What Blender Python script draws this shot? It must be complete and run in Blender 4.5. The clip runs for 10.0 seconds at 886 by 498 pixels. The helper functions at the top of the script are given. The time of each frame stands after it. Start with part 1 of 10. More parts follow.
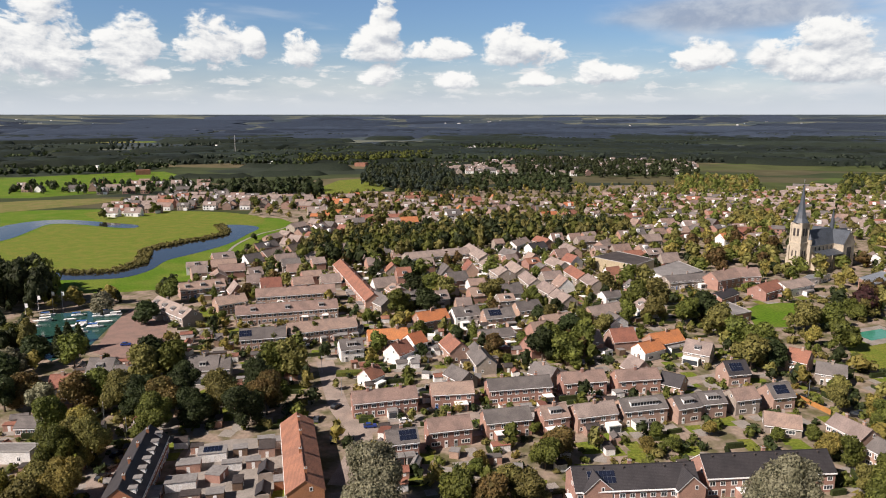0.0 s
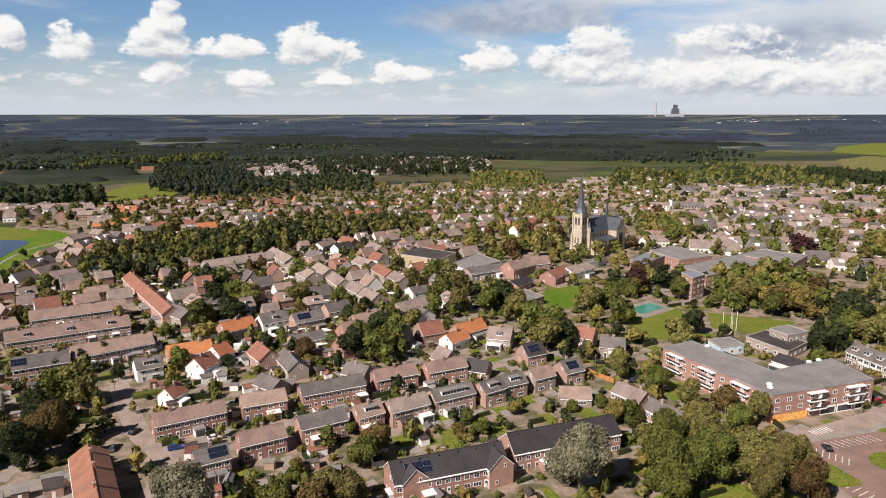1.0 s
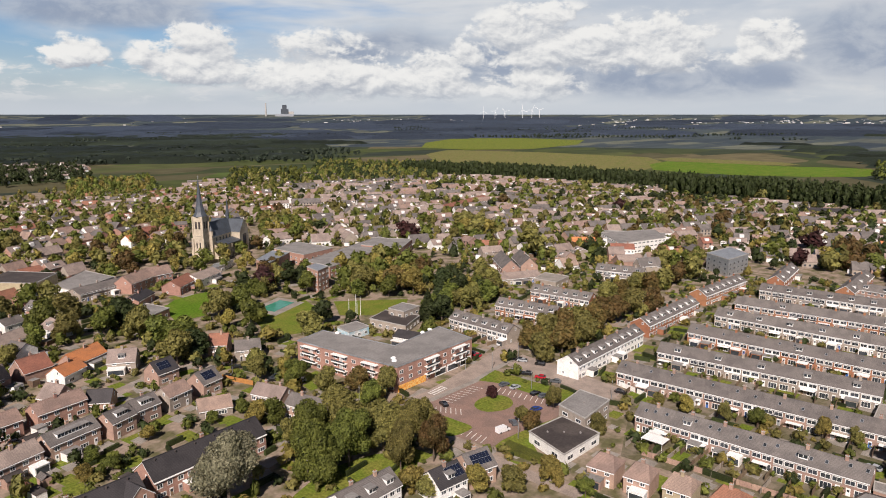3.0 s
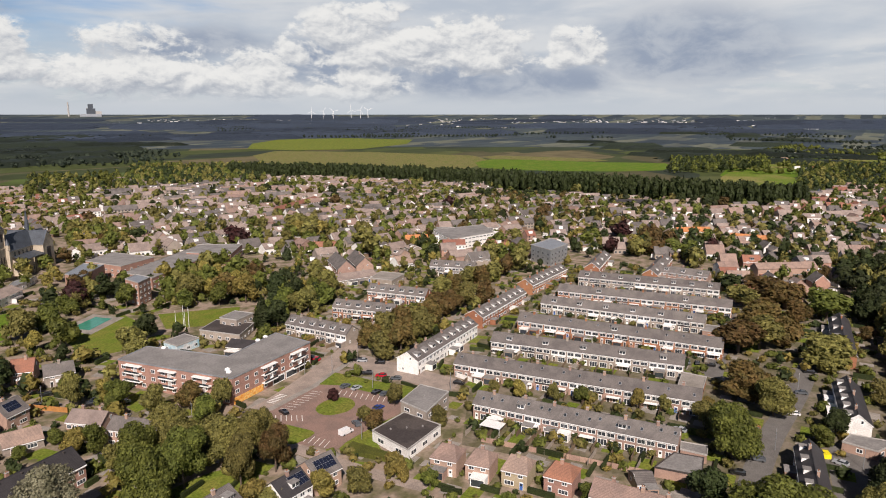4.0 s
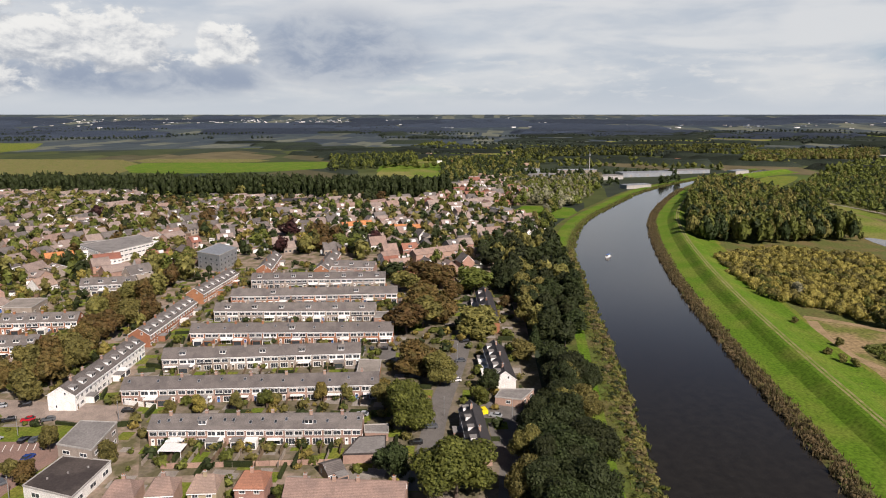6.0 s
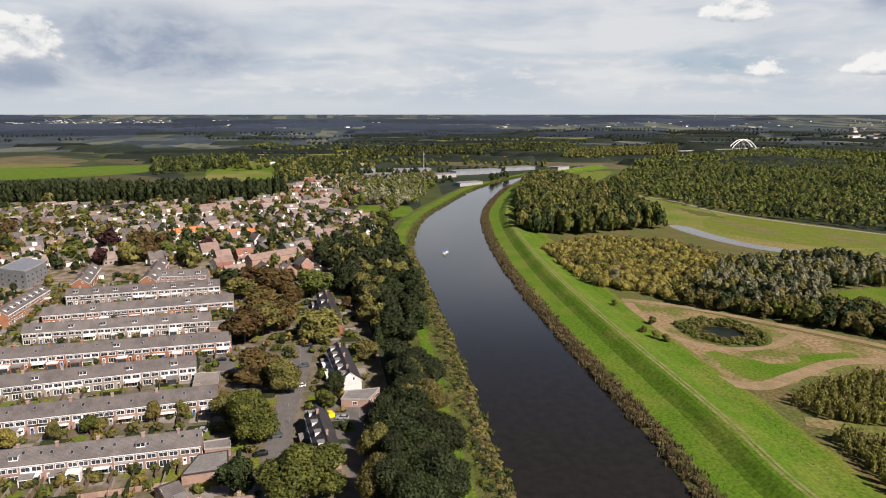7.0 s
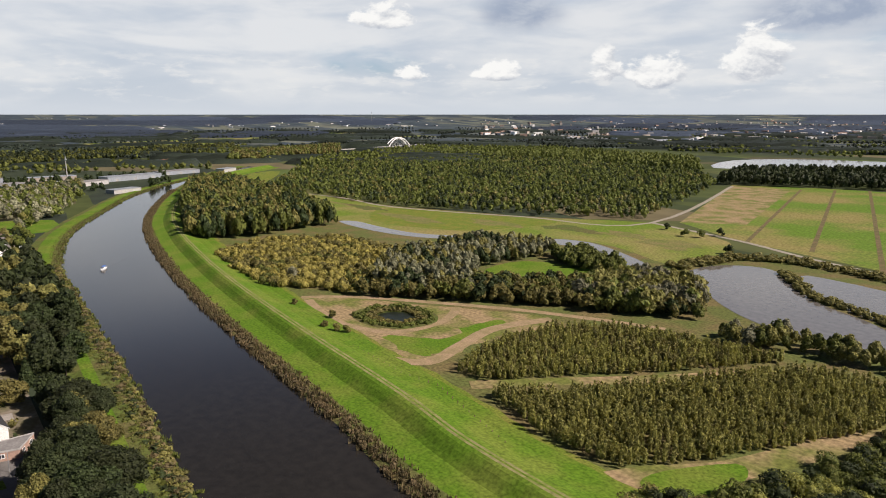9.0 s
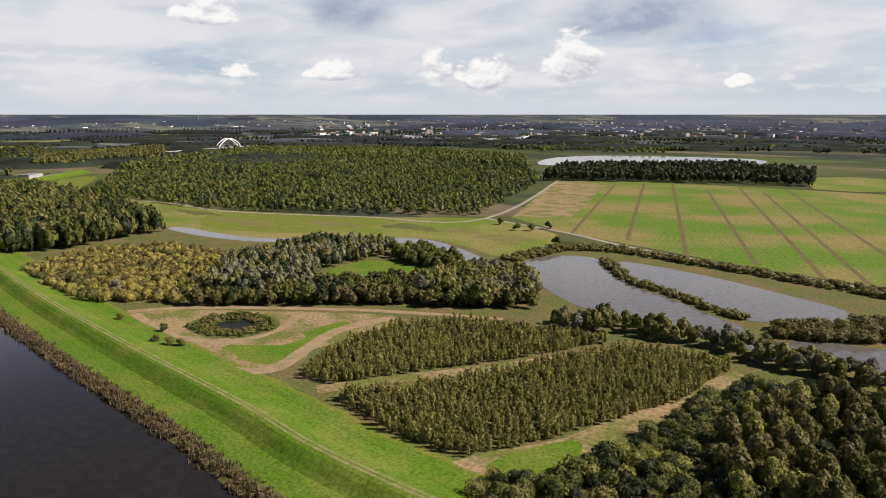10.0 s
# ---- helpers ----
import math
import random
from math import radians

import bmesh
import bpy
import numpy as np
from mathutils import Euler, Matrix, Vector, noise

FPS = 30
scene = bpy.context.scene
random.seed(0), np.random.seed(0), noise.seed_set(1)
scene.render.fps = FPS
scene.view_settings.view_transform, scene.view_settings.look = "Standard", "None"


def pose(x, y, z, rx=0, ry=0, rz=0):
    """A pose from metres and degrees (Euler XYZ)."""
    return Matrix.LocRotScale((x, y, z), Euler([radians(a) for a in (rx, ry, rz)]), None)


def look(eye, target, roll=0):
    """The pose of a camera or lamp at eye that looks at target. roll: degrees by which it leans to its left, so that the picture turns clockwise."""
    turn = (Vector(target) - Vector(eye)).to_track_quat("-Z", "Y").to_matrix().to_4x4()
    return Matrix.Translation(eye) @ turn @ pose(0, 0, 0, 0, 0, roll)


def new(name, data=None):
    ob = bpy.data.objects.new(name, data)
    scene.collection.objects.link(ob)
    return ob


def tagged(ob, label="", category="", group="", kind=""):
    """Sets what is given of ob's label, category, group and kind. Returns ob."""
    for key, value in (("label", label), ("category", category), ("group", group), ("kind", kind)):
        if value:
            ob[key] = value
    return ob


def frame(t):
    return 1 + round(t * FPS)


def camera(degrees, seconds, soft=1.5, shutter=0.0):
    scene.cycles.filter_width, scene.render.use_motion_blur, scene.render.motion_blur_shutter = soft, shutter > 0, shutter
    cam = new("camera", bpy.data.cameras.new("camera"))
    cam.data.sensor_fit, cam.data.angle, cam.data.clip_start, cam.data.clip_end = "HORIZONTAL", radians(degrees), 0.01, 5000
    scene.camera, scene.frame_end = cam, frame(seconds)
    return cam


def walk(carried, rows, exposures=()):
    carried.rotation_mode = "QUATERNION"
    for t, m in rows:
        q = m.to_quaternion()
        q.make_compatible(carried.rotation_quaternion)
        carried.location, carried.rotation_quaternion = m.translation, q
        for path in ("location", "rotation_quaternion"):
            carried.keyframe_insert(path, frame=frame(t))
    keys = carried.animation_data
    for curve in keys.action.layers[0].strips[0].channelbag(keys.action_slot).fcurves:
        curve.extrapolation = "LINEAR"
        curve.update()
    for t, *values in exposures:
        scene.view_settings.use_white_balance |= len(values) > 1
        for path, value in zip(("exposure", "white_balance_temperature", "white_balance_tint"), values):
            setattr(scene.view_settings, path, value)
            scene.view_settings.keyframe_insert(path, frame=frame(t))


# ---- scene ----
# ---------------- camera: it hovers in one place and turns ----------------
EYE = 100.0
PITCH = -11.035
cam = camera(65.4, 10.0, soft=1.0)
YAW = [(0.0, 0.0), (0.5, 7.95), (1.0, 16.28), (1.5, 24.53), (2.0, 32.57), (2.5, 40.06), (4.0, 61.13), (4.5, 68.04),
       (5.0, 74.96), (5.5, 81.75), (7.0, 102.0), (7.5, 108.78), (8.0, 115.41), (8.5, 122.19), (9.0, 128.95), (9.5, 135.67), (10.0, 142.36)]
walk(cam, [(t, pose(0, 0, EYE, 90 + PITCH, 0, -a)) for t, a in YAW],
     exposures=[(0.0, 0.56), (1.5, 0.50), (2.5, 0.42), (4.0, 0.34), (5.5, 0.37), (7.0, 0.46), (8.0, 0.53), (10.0, 0.54)])

# ---------------- sky, sun, exposure ----------------
SUN_HEADING, SUN_HEIGHT = 238.0, 40.0      # degrees clockwise from +y, degrees over the horizon


def sky():
    world = bpy.data.worlds.new("sky")
    scene.world = world
    world.use_nodes = True
    nt = world.node_tree
    nt.nodes.clear()
    N, L = nt.nodes.new, nt.links.new
    out, bg = N("ShaderNodeOutputWorld"), N("ShaderNodeBackground")
    st = N("ShaderNodeTexSky")
    st.sky_type, st.sun_disc = "NISHITA", False
    st.sun_elevation, st.sun_rotation = radians(SUN_HEIGHT), radians(SUN_HEADING)
    st.air_density, st.dust_density = 1.0, 0.6
    tc = N("ShaderNodeTexCoord")
    sep = N("ShaderNodeSeparateXYZ")
    L(tc.outputs["Generated"], sep.inputs[0])

    def op(kind, a, b=None, c=None, clamp=False):
        n = N("ShaderNodeMath")
        n.operation, n.use_clamp = kind, clamp
        for i, v in enumerate((a, b, c)):
            if v is None:
                continue
            if isinstance(v, (int, float)):
                n.inputs[i].default_value = v
            else:
                L(v, n.inputs[i])
        return n.outputs[0]

    def mix(f, a, b):
        n = N("ShaderNodeMix")
        n.data_type = "RGBA"
        for i, v in ((0, f), (6, a), (7, b)):
            if isinstance(v, (int, float)):
                n.inputs[i].default_value = v
            elif isinstance(v, tuple):
                n.inputs[i].default_value = (*v, 1)
            else:
                L(v, n.inputs[i])
        return n.outputs[2]

    def noise_at(vec, scale, detail, rough, dist=0.0):
        n = N("ShaderNodeTexNoise")
        n.inputs["Scale"].default_value, n.inputs["Detail"].default_value = scale, detail
        n.inputs["Roughness"].default_value, n.inputs["Distortion"].default_value = rough, dist
        L(vec, n.inputs["Vector"])
        return n.outputs["Fac"]

    # heading and height over the horizon, in degrees
    head = op("MULTIPLY", op("ARCTAN2", sep.outputs[0], sep.outputs[1]), 57.2958)
    high = op("MULTIPLY", op("ARCSINE", sep.outputs[2]), 57.2958)

    def at(dh, de, kx, ky, z=0.0):
        c = N("ShaderNodeCombineXYZ")
        L(op("MULTIPLY", op("ADD", head, dh), kx), c.inputs[0])
        L(op("MULTIPLY", op("ADD", high, de), ky), c.inputs[1])
        c.inputs[2].default_value = z
        return c.outputs[0]

    def ramp(v, a, b):
        n = N("ShaderNodeMapRange")
        n.interpolation_type = "SMOOTHSTEP"
        L(v, n.inputs["Value"])
        n.inputs["From Min"].default_value, n.inputs["From Max"].default_value = a, b
        return n.outputs["Result"]

    def heap(h0, e0, w, t, shift=0.0, foot=1.7):
        """A heap of cloud round one heading and height; w and t are its half sizes in degrees; its foot is flat."""
        dh = op("DIVIDE", op("SUBTRACT", head, h0 + shift * 0.5), w)
        up = op("SUBTRACT", high, e0 - t * 0.55 - shift)
        de = op("DIVIDE", up, t * 1.5)
        base = op("MULTIPLY", op("MAXIMUM", op("MULTIPLY", up, -1.0), 0.0), foot / t)
        r2 = op("ADD", op("ADD", op("MULTIPLY", dh, dh), op("MULTIPLY", de, de)), base)
        return op("SUBTRACT", 1.0, r2, clamp=True)

    def most(items):
        v = items[0]
        for h in items[1:]:
            v = op("MAXIMUM", v, h)
        return v

    lump, dull, lump_lit = most([heap(*q) for q in HEAPS]), most([heap(*q, foot=0.6) for q in GREYS]), most([heap(*q, shift=0.7) for q in HEAPS])
    puffs = noise_at(at(0, 0, 0.30, 0.55), 1.0, 8.0, 0.60, 0.3)
    lit = noise_at(at(-0.35, 0.7, 0.30, 0.55), 1.0, 8.0, 0.60, 0.3)
    curls = noise_at(at(0, 0, 1.1, 1.5, 6.0), 1.0, 5.0, 0.6, 0.4)
    curls_lit = noise_at(at(-0.12, 0.25, 1.1, 1.5, 6.0), 1.0, 5.0, 0.6, 0.4)
    wide = noise_at(at(0, 0, 0.045, 0.20, 4.0), 1.0, 5.0, 0.55, 0.4)
    small = noise_at(at(0, 0, 0.40, 1.3, 9.0), 1.0, 6.0, 0.6, 0.2)
    over = op("SUBTRACT", 1.0, ramp(high, 10.0, 20.0))
    # blue air
    air = N("ShaderNodeMix")
    air.data_type, air.blend_type = "RGBA", "MULTIPLY"
    air.inputs[0].default_value = 1.0
    L(st.outputs[0], air.inputs[6])
    air.inputs[7].default_value = (0.074, 0.092, 0.121, 1)
    clear = N("ShaderNodeMix")
    clear.data_type, clear.blend_type = "RGBA", "MULTIPLY"
    L(ramp(high, 9.0, 30.0), clear.inputs[0])
    L(air.outputs[2], clear.inputs[6])
    clear.inputs[7].default_value = (0.14, 0.16, 0.20, 1)
    # thin high cloud: nearly closed towards the south, broken in the north
    south = op("SUBTRACT", ramp(head, 2.0, 48.0), op("MULTIPLY", ramp(head, 125.0, 155.0), 0.12))
    veil = op("MAXIMUM", ramp(op("ADD", wide, op("MULTIPLY", op("SUBTRACT", south, 0.36), 0.44)), 0.46, 0.68), op("MULTIPLY", op("SUBTRACT", 1.0, ramp(high, 0.5, 6.5)), 0.75))
    veil = op("MULTIPLY", veil, op("ADD", 0.08, op("MULTIPLY", over, 0.87)))
    soft = noise_at(at(0, 0, 0.09, 0.42, 2.0), 1.0, 3.0, 0.5, 0.5)
    veil_col = mix(ramp(op("ADD", op("MULTIPLY", soft, 0.8), op("MULTIPLY", small, 0.2)), 0.34, 0.64), (0.67, 0.73, 0.82), (0.92, 0.93, 0.95))
    c1 = mix(veil, clear.outputs[2], veil_col)
    # rows of small far cumulus low over the horizon
    belt = op("MULTIPLY", ramp(high, 0.3, 1.6), op("SUBTRACT", 1.0, ramp(high, 3.2, 5.5)))
    c1 = mix(op("MULTIPLY", op("MULTIPLY", ramp(small, 0.52, 0.66), belt), op("SUBTRACT", 0.85, op("MULTIPLY", south, 0.30))), c1, (0.95, 0.95, 0.95))
    # cumulus heaps: bright heads, grey feet
    dens = op("ADD", op("MULTIPLY", lump, 0.95), op("ADD", op("MULTIPLY", op("SUBTRACT", puffs, 0.5), 2.9), op("MULTIPLY", op("SUBTRACT", curls, 0.5), 0.9)))
    dens_lit = op("ADD", op("MULTIPLY", lump_lit, 0.95), op("ADD", op("MULTIPLY", op("SUBTRACT", lit, 0.5), 2.9), op("MULTIPLY", op("SUBTRACT", curls_lit, 0.5), 0.9)))
    bright = op("ADD", 0.52, op("MULTIPLY", op("SUBTRACT", dens, dens_lit), 0.55))
    heap_col = mix(ramp(bright, 0.1, 0.85), (0.56, 0.60, 0.68), (1.12, 1.11, 1.09))
    # grey undersides of the nearer clouds
    gd = op("ADD", op("MULTIPLY", dull, 1.4), op("MULTIPLY", op("SUBTRACT", wide, 0.5), 1.6))
    gd = op("MULTIPLY", op("ADD", gd, op("MULTIPLY", op("SUBTRACT", puffs, 0.5), 1.3)), over)
    grey_col = mix(ramp(puffs, 0.36, 0.64), (0.40, 0.47, 0.61), (0.62, 0.67, 0.76))
    c3 = mix(op("MULTIPLY", op("MULTIPLY", ramp(gd, 0.0, 1.05), ramp(dull, 0.0, 1.0)), 0.95), c1, grey_col)
    c2 = mix(op("MULTIPLY", ramp(dens, 0.16, 0.58), ramp(lump, 0.0, 0.32)), c3, heap_col)
    glow = mix(ramp(high, -0.3, 2.6), (0.74, 0.79, 0.86), c2)
    L(glow, bg.inputs["Color"])
    bg.inputs["Strength"].default_value = 0.585
    L(bg.outputs[0], out.inputs["Surface"])


# heading, height, half width, half height (degrees) of the larger heaps of cloud
NORTH_HEAPS = [(-30.1, 5.5, 5.3, 3.6), (-23.8, 5.5, 3.3, 2.6), (-18.0, 5.8, 3.2, 2.5), (-14.9, 5.5, 1.3, 1.4), (-11.3, 5.2, 1.9, 1.9), (-4.6, 7.9, 1.4, 3.0), (-5.6, 5.6, 3.0, 1.8), (0.0, 5.2, 3.6, 1.1), (6.4, 5.6, 4.2, 2.0), (-4.9, 3.4, 2.2, 1.3), (-22.7, 3.2, 2.0, 1.0), (1.3, 2.9, 2.6, 1.0), (7.6, 2.9, 1.8, 0.8), (13.0, 3.4, 3.4, 1.2), (19.9, 4.5, 2.8, 1.4), (27.4, 4.6, 5.0, 2.6)]
EAST_HEAPS = [(19.4, 4.6, 2.2, 1.4), (28.1, 4.7, 5.5, 2.7), (37.6, 4.0, 7.2, 3.3), (46.0, 3.1, 5.2, 2.5), (54.1, 2.7, 5.2, 1.9), (62.6, 5.6, 7.5, 2.8), (71.0, 5.2, 2.1, 1.9), (55.0, 6.3, 8.0, 3.2), (64.7, 5.6, 4.9, 2.7), (71.6, 5.4, 2.9, 2.4)]
SOUTH_HEAPS = [(124.2, 7.9, 3.1, 1.3), (141.9, 4.0, 1.7, 1.7), (145.4, 3.9, 2.8, 2.0), (152.7, 4.8, 2.9, 2.5), (126.4, 3.4, 1.7, 0.7), (133.2, 3.7, 2.7, 1.1), (165.0, 2.6, 1.3, 0.7)]
HEAPS = NORTH_HEAPS + EAST_HEAPS + SOUTH_HEAPS
GREYS = [(22.1, 7.9, 12.3, 1.7), (40.5, 5.6, 6.4, 1.6), (50.3, 4.9, 8.5, 2.2), (60.9, 3.3, 15.0, 1.7), (42.4, 5.9, 8.1, 1.5), (65.9, 3.3, 13.1, 2.1), (79.8, 6.1, 11.3, 3.6), (71.5, 3.2, 5.5, 1.5), (135.1, 8.5, 5.0, 1.8), (157.6, 8.0, 8.5, 2.3)]
sky()
sun = new("sun", bpy.data.lights.new("sun", "SUN"))
sun.data.energy, sun.data.angle, sun.data.color = 5.0, radians(0.53), (1.0, 0.870, 0.800)
_h, _e = radians(SUN_HEADING), radians(SUN_HEIGHT)
sun.matrix_world = look((0, 0, 0), (-math.sin(_h) * math.cos(_e), -math.cos(_h) * math.cos(_e), -math.sin(_e)))
sun.location = (0, 0, 400)

# ---------------- materials ----------------
MATS = {}


def material(name, base, rough=0.8, spots=None, scale=0.4, amount=0.5, fine=6.0, bump=0.0, island=0.0, each=0.0, metal=0.0, spec=0.3, lines=None, thru=0.0, grain=0.18):
    """A surface with large stains, fine grain, and shifts from piece to piece. spots: the second colour of the stains.
    island / each: change of brightness from leaf to leaf and from thing to thing. lines: (direction, width) of courses of tiles or boards."""
    m = bpy.data.materials.new(name)
    m.use_nodes = True
    nt = m.node_tree
    N, L = nt.nodes.new, nt.links.new
    b = nt.nodes["Principled BSDF"]
    b.inputs["Roughness"].default_value, b.inputs["Metallic"].default_value = rough, metal
    b.inputs["Specular IOR Level"].default_value = spec
    geo, ob = N("ShaderNodeNewGeometry"), N("ShaderNodeObjectInfo")
    big, small = N("ShaderNodeTexNoise"), N("ShaderNodeTexNoise")
    for n, s, d in ((big, scale, 4.0), (small, fine, 3.0)):
        n.inputs["Scale"].default_value, n.inputs["Detail"].default_value = s, d
        L(geo.outputs["Position"], n.inputs["Vector"])

    def remap(v, lo, hi, a=0.3, z=0.7):
        n = N("ShaderNodeMapRange")
        L(v, n.inputs["Value"])
        for k, x in zip(("From Min", "From Max", "To Min", "To Max"), (a, z, lo, hi)):
            n.inputs[k].default_value = x
        return n.outputs["Result"]

    mix = N("ShaderNodeMix")
    mix.data_type = "RGBA"
    mix.inputs[6].default_value, mix.inputs[7].default_value = (*base, 1), (*(spots or [c * 0.7 for c in base]), 1)
    L(remap(big.outputs["Fac"], 0.0, amount, 0.42, 0.62), mix.inputs[0])
    hsv = N("ShaderNodeHueSaturation")
    L(mix.outputs[2], hsv.inputs["Color"])
    value = remap(small.outputs["Fac"], 1 - grain, 1 + grain, 0.32, 0.68)

    def times(a, c):
        n = N("ShaderNodeMath")
        n.operation = "MULTIPLY"
        L(a, n.inputs[0])
        L(c, n.inputs[1])
        return n.outputs[0]

    if island:
        value = times(value, remap(geo.outputs["Random Per Island"], 1 - island, 1 + island, 0, 1))
    if each:
        value = times(value, remap(ob.outputs["Random"], 1 - each, 1 + each, 0, 1))
        L(remap(ob.outputs["Random"], 0.5 - each * 0.05, 0.5 + each * 0.05, 0, 1), hsv.inputs["Hue"])
    if lines:
        tc, wv = N("ShaderNodeTexCoord"), N("ShaderNodeTexWave")
        wv.bands_direction, wv.wave_profile = lines[0], "SAW"
        wv.inputs["Scale"].default_value = 0.314 / lines[1]
        wv.inputs["Distortion"].default_value = 0.15
        L(tc.outputs["Object"], wv.inputs["Vector"])
        value = times(value, remap(wv.outputs["Fac"], 0.72, 1.1, 0, 0.5))
    L(value, hsv.inputs["Value"])
    L(hsv.outputs["Color"], b.inputs["Base Color"])
    if bump:
        bp = N("ShaderNodeBump")
        bp.inputs["Strength"].default_value, bp.inputs["Distance"].default_value = bump, 0.3 if bump > 0.8 else 0.05
        L(small.outputs["Fac"], bp.inputs["Height"])
        L(bp.outputs["Normal"], b.inputs["Normal"])
    if thru:
        tr, ad, o = N("ShaderNodeBsdfTranslucent"), N("ShaderNodeMixShader"), nt.nodes["Material Output"]
        L(hsv.outputs["Color"], tr.inputs["Color"])
        ad.inputs[0].default_value = thru
        L(b.outputs[0], ad.inputs[1])
        L(tr.outputs[0], ad.inputs[2])
        L(ad.outputs[0], o.inputs["Surface"])
    MATS[name] = m
    return m


def leaf_material(name, base, spots, thru=0.24):
    return material(name, base, 0.62, spots, 0.30, 0.8, 2.6, 0.9, island=0.34, each=0.22, spec=0.22, thru=thru, grain=0.32)


leaf_material("leaf_green", (0.132, 0.148, 0.030), (0.082, 0.098, 0.022))
leaf_material("leaf_dark", (0.042, 0.056, 0.018), (0.028, 0.038, 0.013))
leaf_material("leaf_olive", (0.190, 0.172, 0.050), (0.126, 0.120, 0.036))
leaf_material("leaf_rust", (0.143, 0.094, 0.033), (0.098, 0.082, 0.026))
leaf_material("leaf_silver", (0.270, 0.260, 0.165), (0.150, 0.150, 0.085))
leaf_material("leaf_copper", (0.060, 0.024, 0.022), (0.036, 0.020, 0.018))
leaf_material("leaf_yellow", (0.285, 0.232, 0.062), (0.195, 0.170, 0.046), 0.32)
leaf_material("leaf_young", (0.330, 0.325, 0.082), (0.225, 0.230, 0.062), 0.45)
# leaves with the blue haze of distance mixed into their colour
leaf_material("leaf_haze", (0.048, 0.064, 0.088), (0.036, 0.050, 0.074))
leaf_material("leaf_willow", (0.2, 0.195, 0.115), (0.12, 0.122, 0.064))
leaf_material("reed", (0.150, 0.112, 0.056), (0.085, 0.074, 0.034))
leaf_material("leaf_deep", (0.044, 0.055, 0.020), (0.028, 0.037, 0.014))
# distant leaves, darkened: the cloud shade over them is in the colour
leaf_material("leaf_far_shade", (0.034, 0.046, 0.030), (0.026, 0.036, 0.026))
material("bark", (0.11, 0.085, 0.065), 0.95, fine=9, bump=0.4)
material("grass", (0.084, 0.156, 0.012), 0.95, (0.132, 0.172, 0.026), 0.05, 0.9, 0.9, spec=0.1, grain=0.34)
material("lawn", (0.12, 0.16, 0.022), 0.95, (0.17, 0.17, 0.036), 0.12, 0.8, 1.2, spec=0.1, grain=0.34)
material("strip", (0.100, 0.168, 0.020), 0.95, (0.205, 0.178, 0.062), 0.012, 1.0, 0.4, spec=0.1, grain=0.34)
material("ditch_soil", (0.150, 0.112, 0.058), 0.95, (0.100, 0.095, 0.040), 0.15, 0.9, 1.2, spec=0.1)
material("meadow", (0.118, 0.172, 0.022), 0.95, (0.225, 0.192, 0.072), 0.012, 1.0, 0.5, spec=0.1, grain=0.34)
material("dry_grass", (0.175, 0.155, 0.060), 0.95, (0.125, 0.145, 0.036), 0.07, 0.9, 0.8, spec=0.1, grain=0.34)
material("dirt", (0.312, 0.228, 0.138), 0.95, (0.225, 0.180, 0.092), 0.15, 0.9, 1.2, spec=0.1)
material("bare_soil", (0.270, 0.200, 0.108), 0.95, (0.130, 0.145, 0.036), 0.055, 1.0, 0.6, spec=0.1, grain=0.34)
material("gravel", (0.300, 0.270, 0.220), 0.95, (0.230, 0.210, 0.150), 0.2, 0.8, 2.0)
material("asphalt", (0.150, 0.142, 0.132), 0.9, (0.120, 0.112, 0.104), 0.3, 0.8, 3.0)
material("paving", (0.320, 0.262, 0.222), 0.9, (0.240, 0.198, 0.170), 0.2, 0.9, 2.5)
material("paving_red", (0.25, 0.165, 0.135), 0.9, (0.2, 0.14, 0.118), 0.2, 0.9, 2.5)
material("paving_pale", (0.285, 0.260, 0.232), 0.9, (0.215, 0.195, 0.170), 0.2, 0.9, 2.5)
# soil and paving, darkened: garden and tree shade is in the colour
material("shaded_soil", (0.115, 0.105, 0.060), 0.95, (0.200, 0.168, 0.130), 0.16, 0.9, 0.8, spec=0.1)
material("yard", (0.285, 0.225, 0.178), 0.95, (0.115, 0.108, 0.055), 0.13, 1.0, 0.7, spec=0.1)
material("heath", (0.100, 0.115, 0.034), 0.95, (0.145, 0.116, 0.050), 0.05, 1.0, 0.7, spec=0.1, grain=0.34)
material("dike_path", (0.215, 0.200, 0.090), 0.95, (0.140, 0.165, 0.040), 0.3, 0.9, 1.0, spec=0.1)
material("marsh", (0.085, 0.110, 0.026), 0.95, (0.115, 0.105, 0.040), 0.05, 1.0, 0.7, spec=0.1, grain=0.34)
material("paint_line", (0.75, 0.74, 0.70), 0.7)
material("brick_red", (0.370, 0.218, 0.168), 0.9, (0.295, 0.176, 0.138), 0.5, 0.8, 5, 0.2, each=0.12)
material("brick_brown", (0.370, 0.250, 0.195), 0.9, (0.295, 0.200, 0.158), 0.5, 0.8, 5, 0.2, each=0.14)
material("brick_orange", (0.330, 0.150, 0.080), 0.9, (0.270, 0.125, 0.070), 0.5, 0.8, 5, 0.2, each=0.1)
material("brick_grey", (0.330, 0.285, 0.240), 0.9, (0.260, 0.220, 0.185), 0.5, 0.8, 5, 0.2, each=0.12)
material("brick_yellow", (0.380, 0.315, 0.210), 0.9, (0.310, 0.250, 0.165), 0.5, 0.8, 5, 0.2, each=0.1)
material("render_white", (0.78, 0.77, 0.74), 0.8, (0.66, 0.64, 0.60), 0.4, 0.7, 3, each=0.05)
material("sandstone", (0.480, 0.415, 0.315), 0.9, (0.380, 0.325, 0.250), 0.3, 0.9, 3, 0.3)
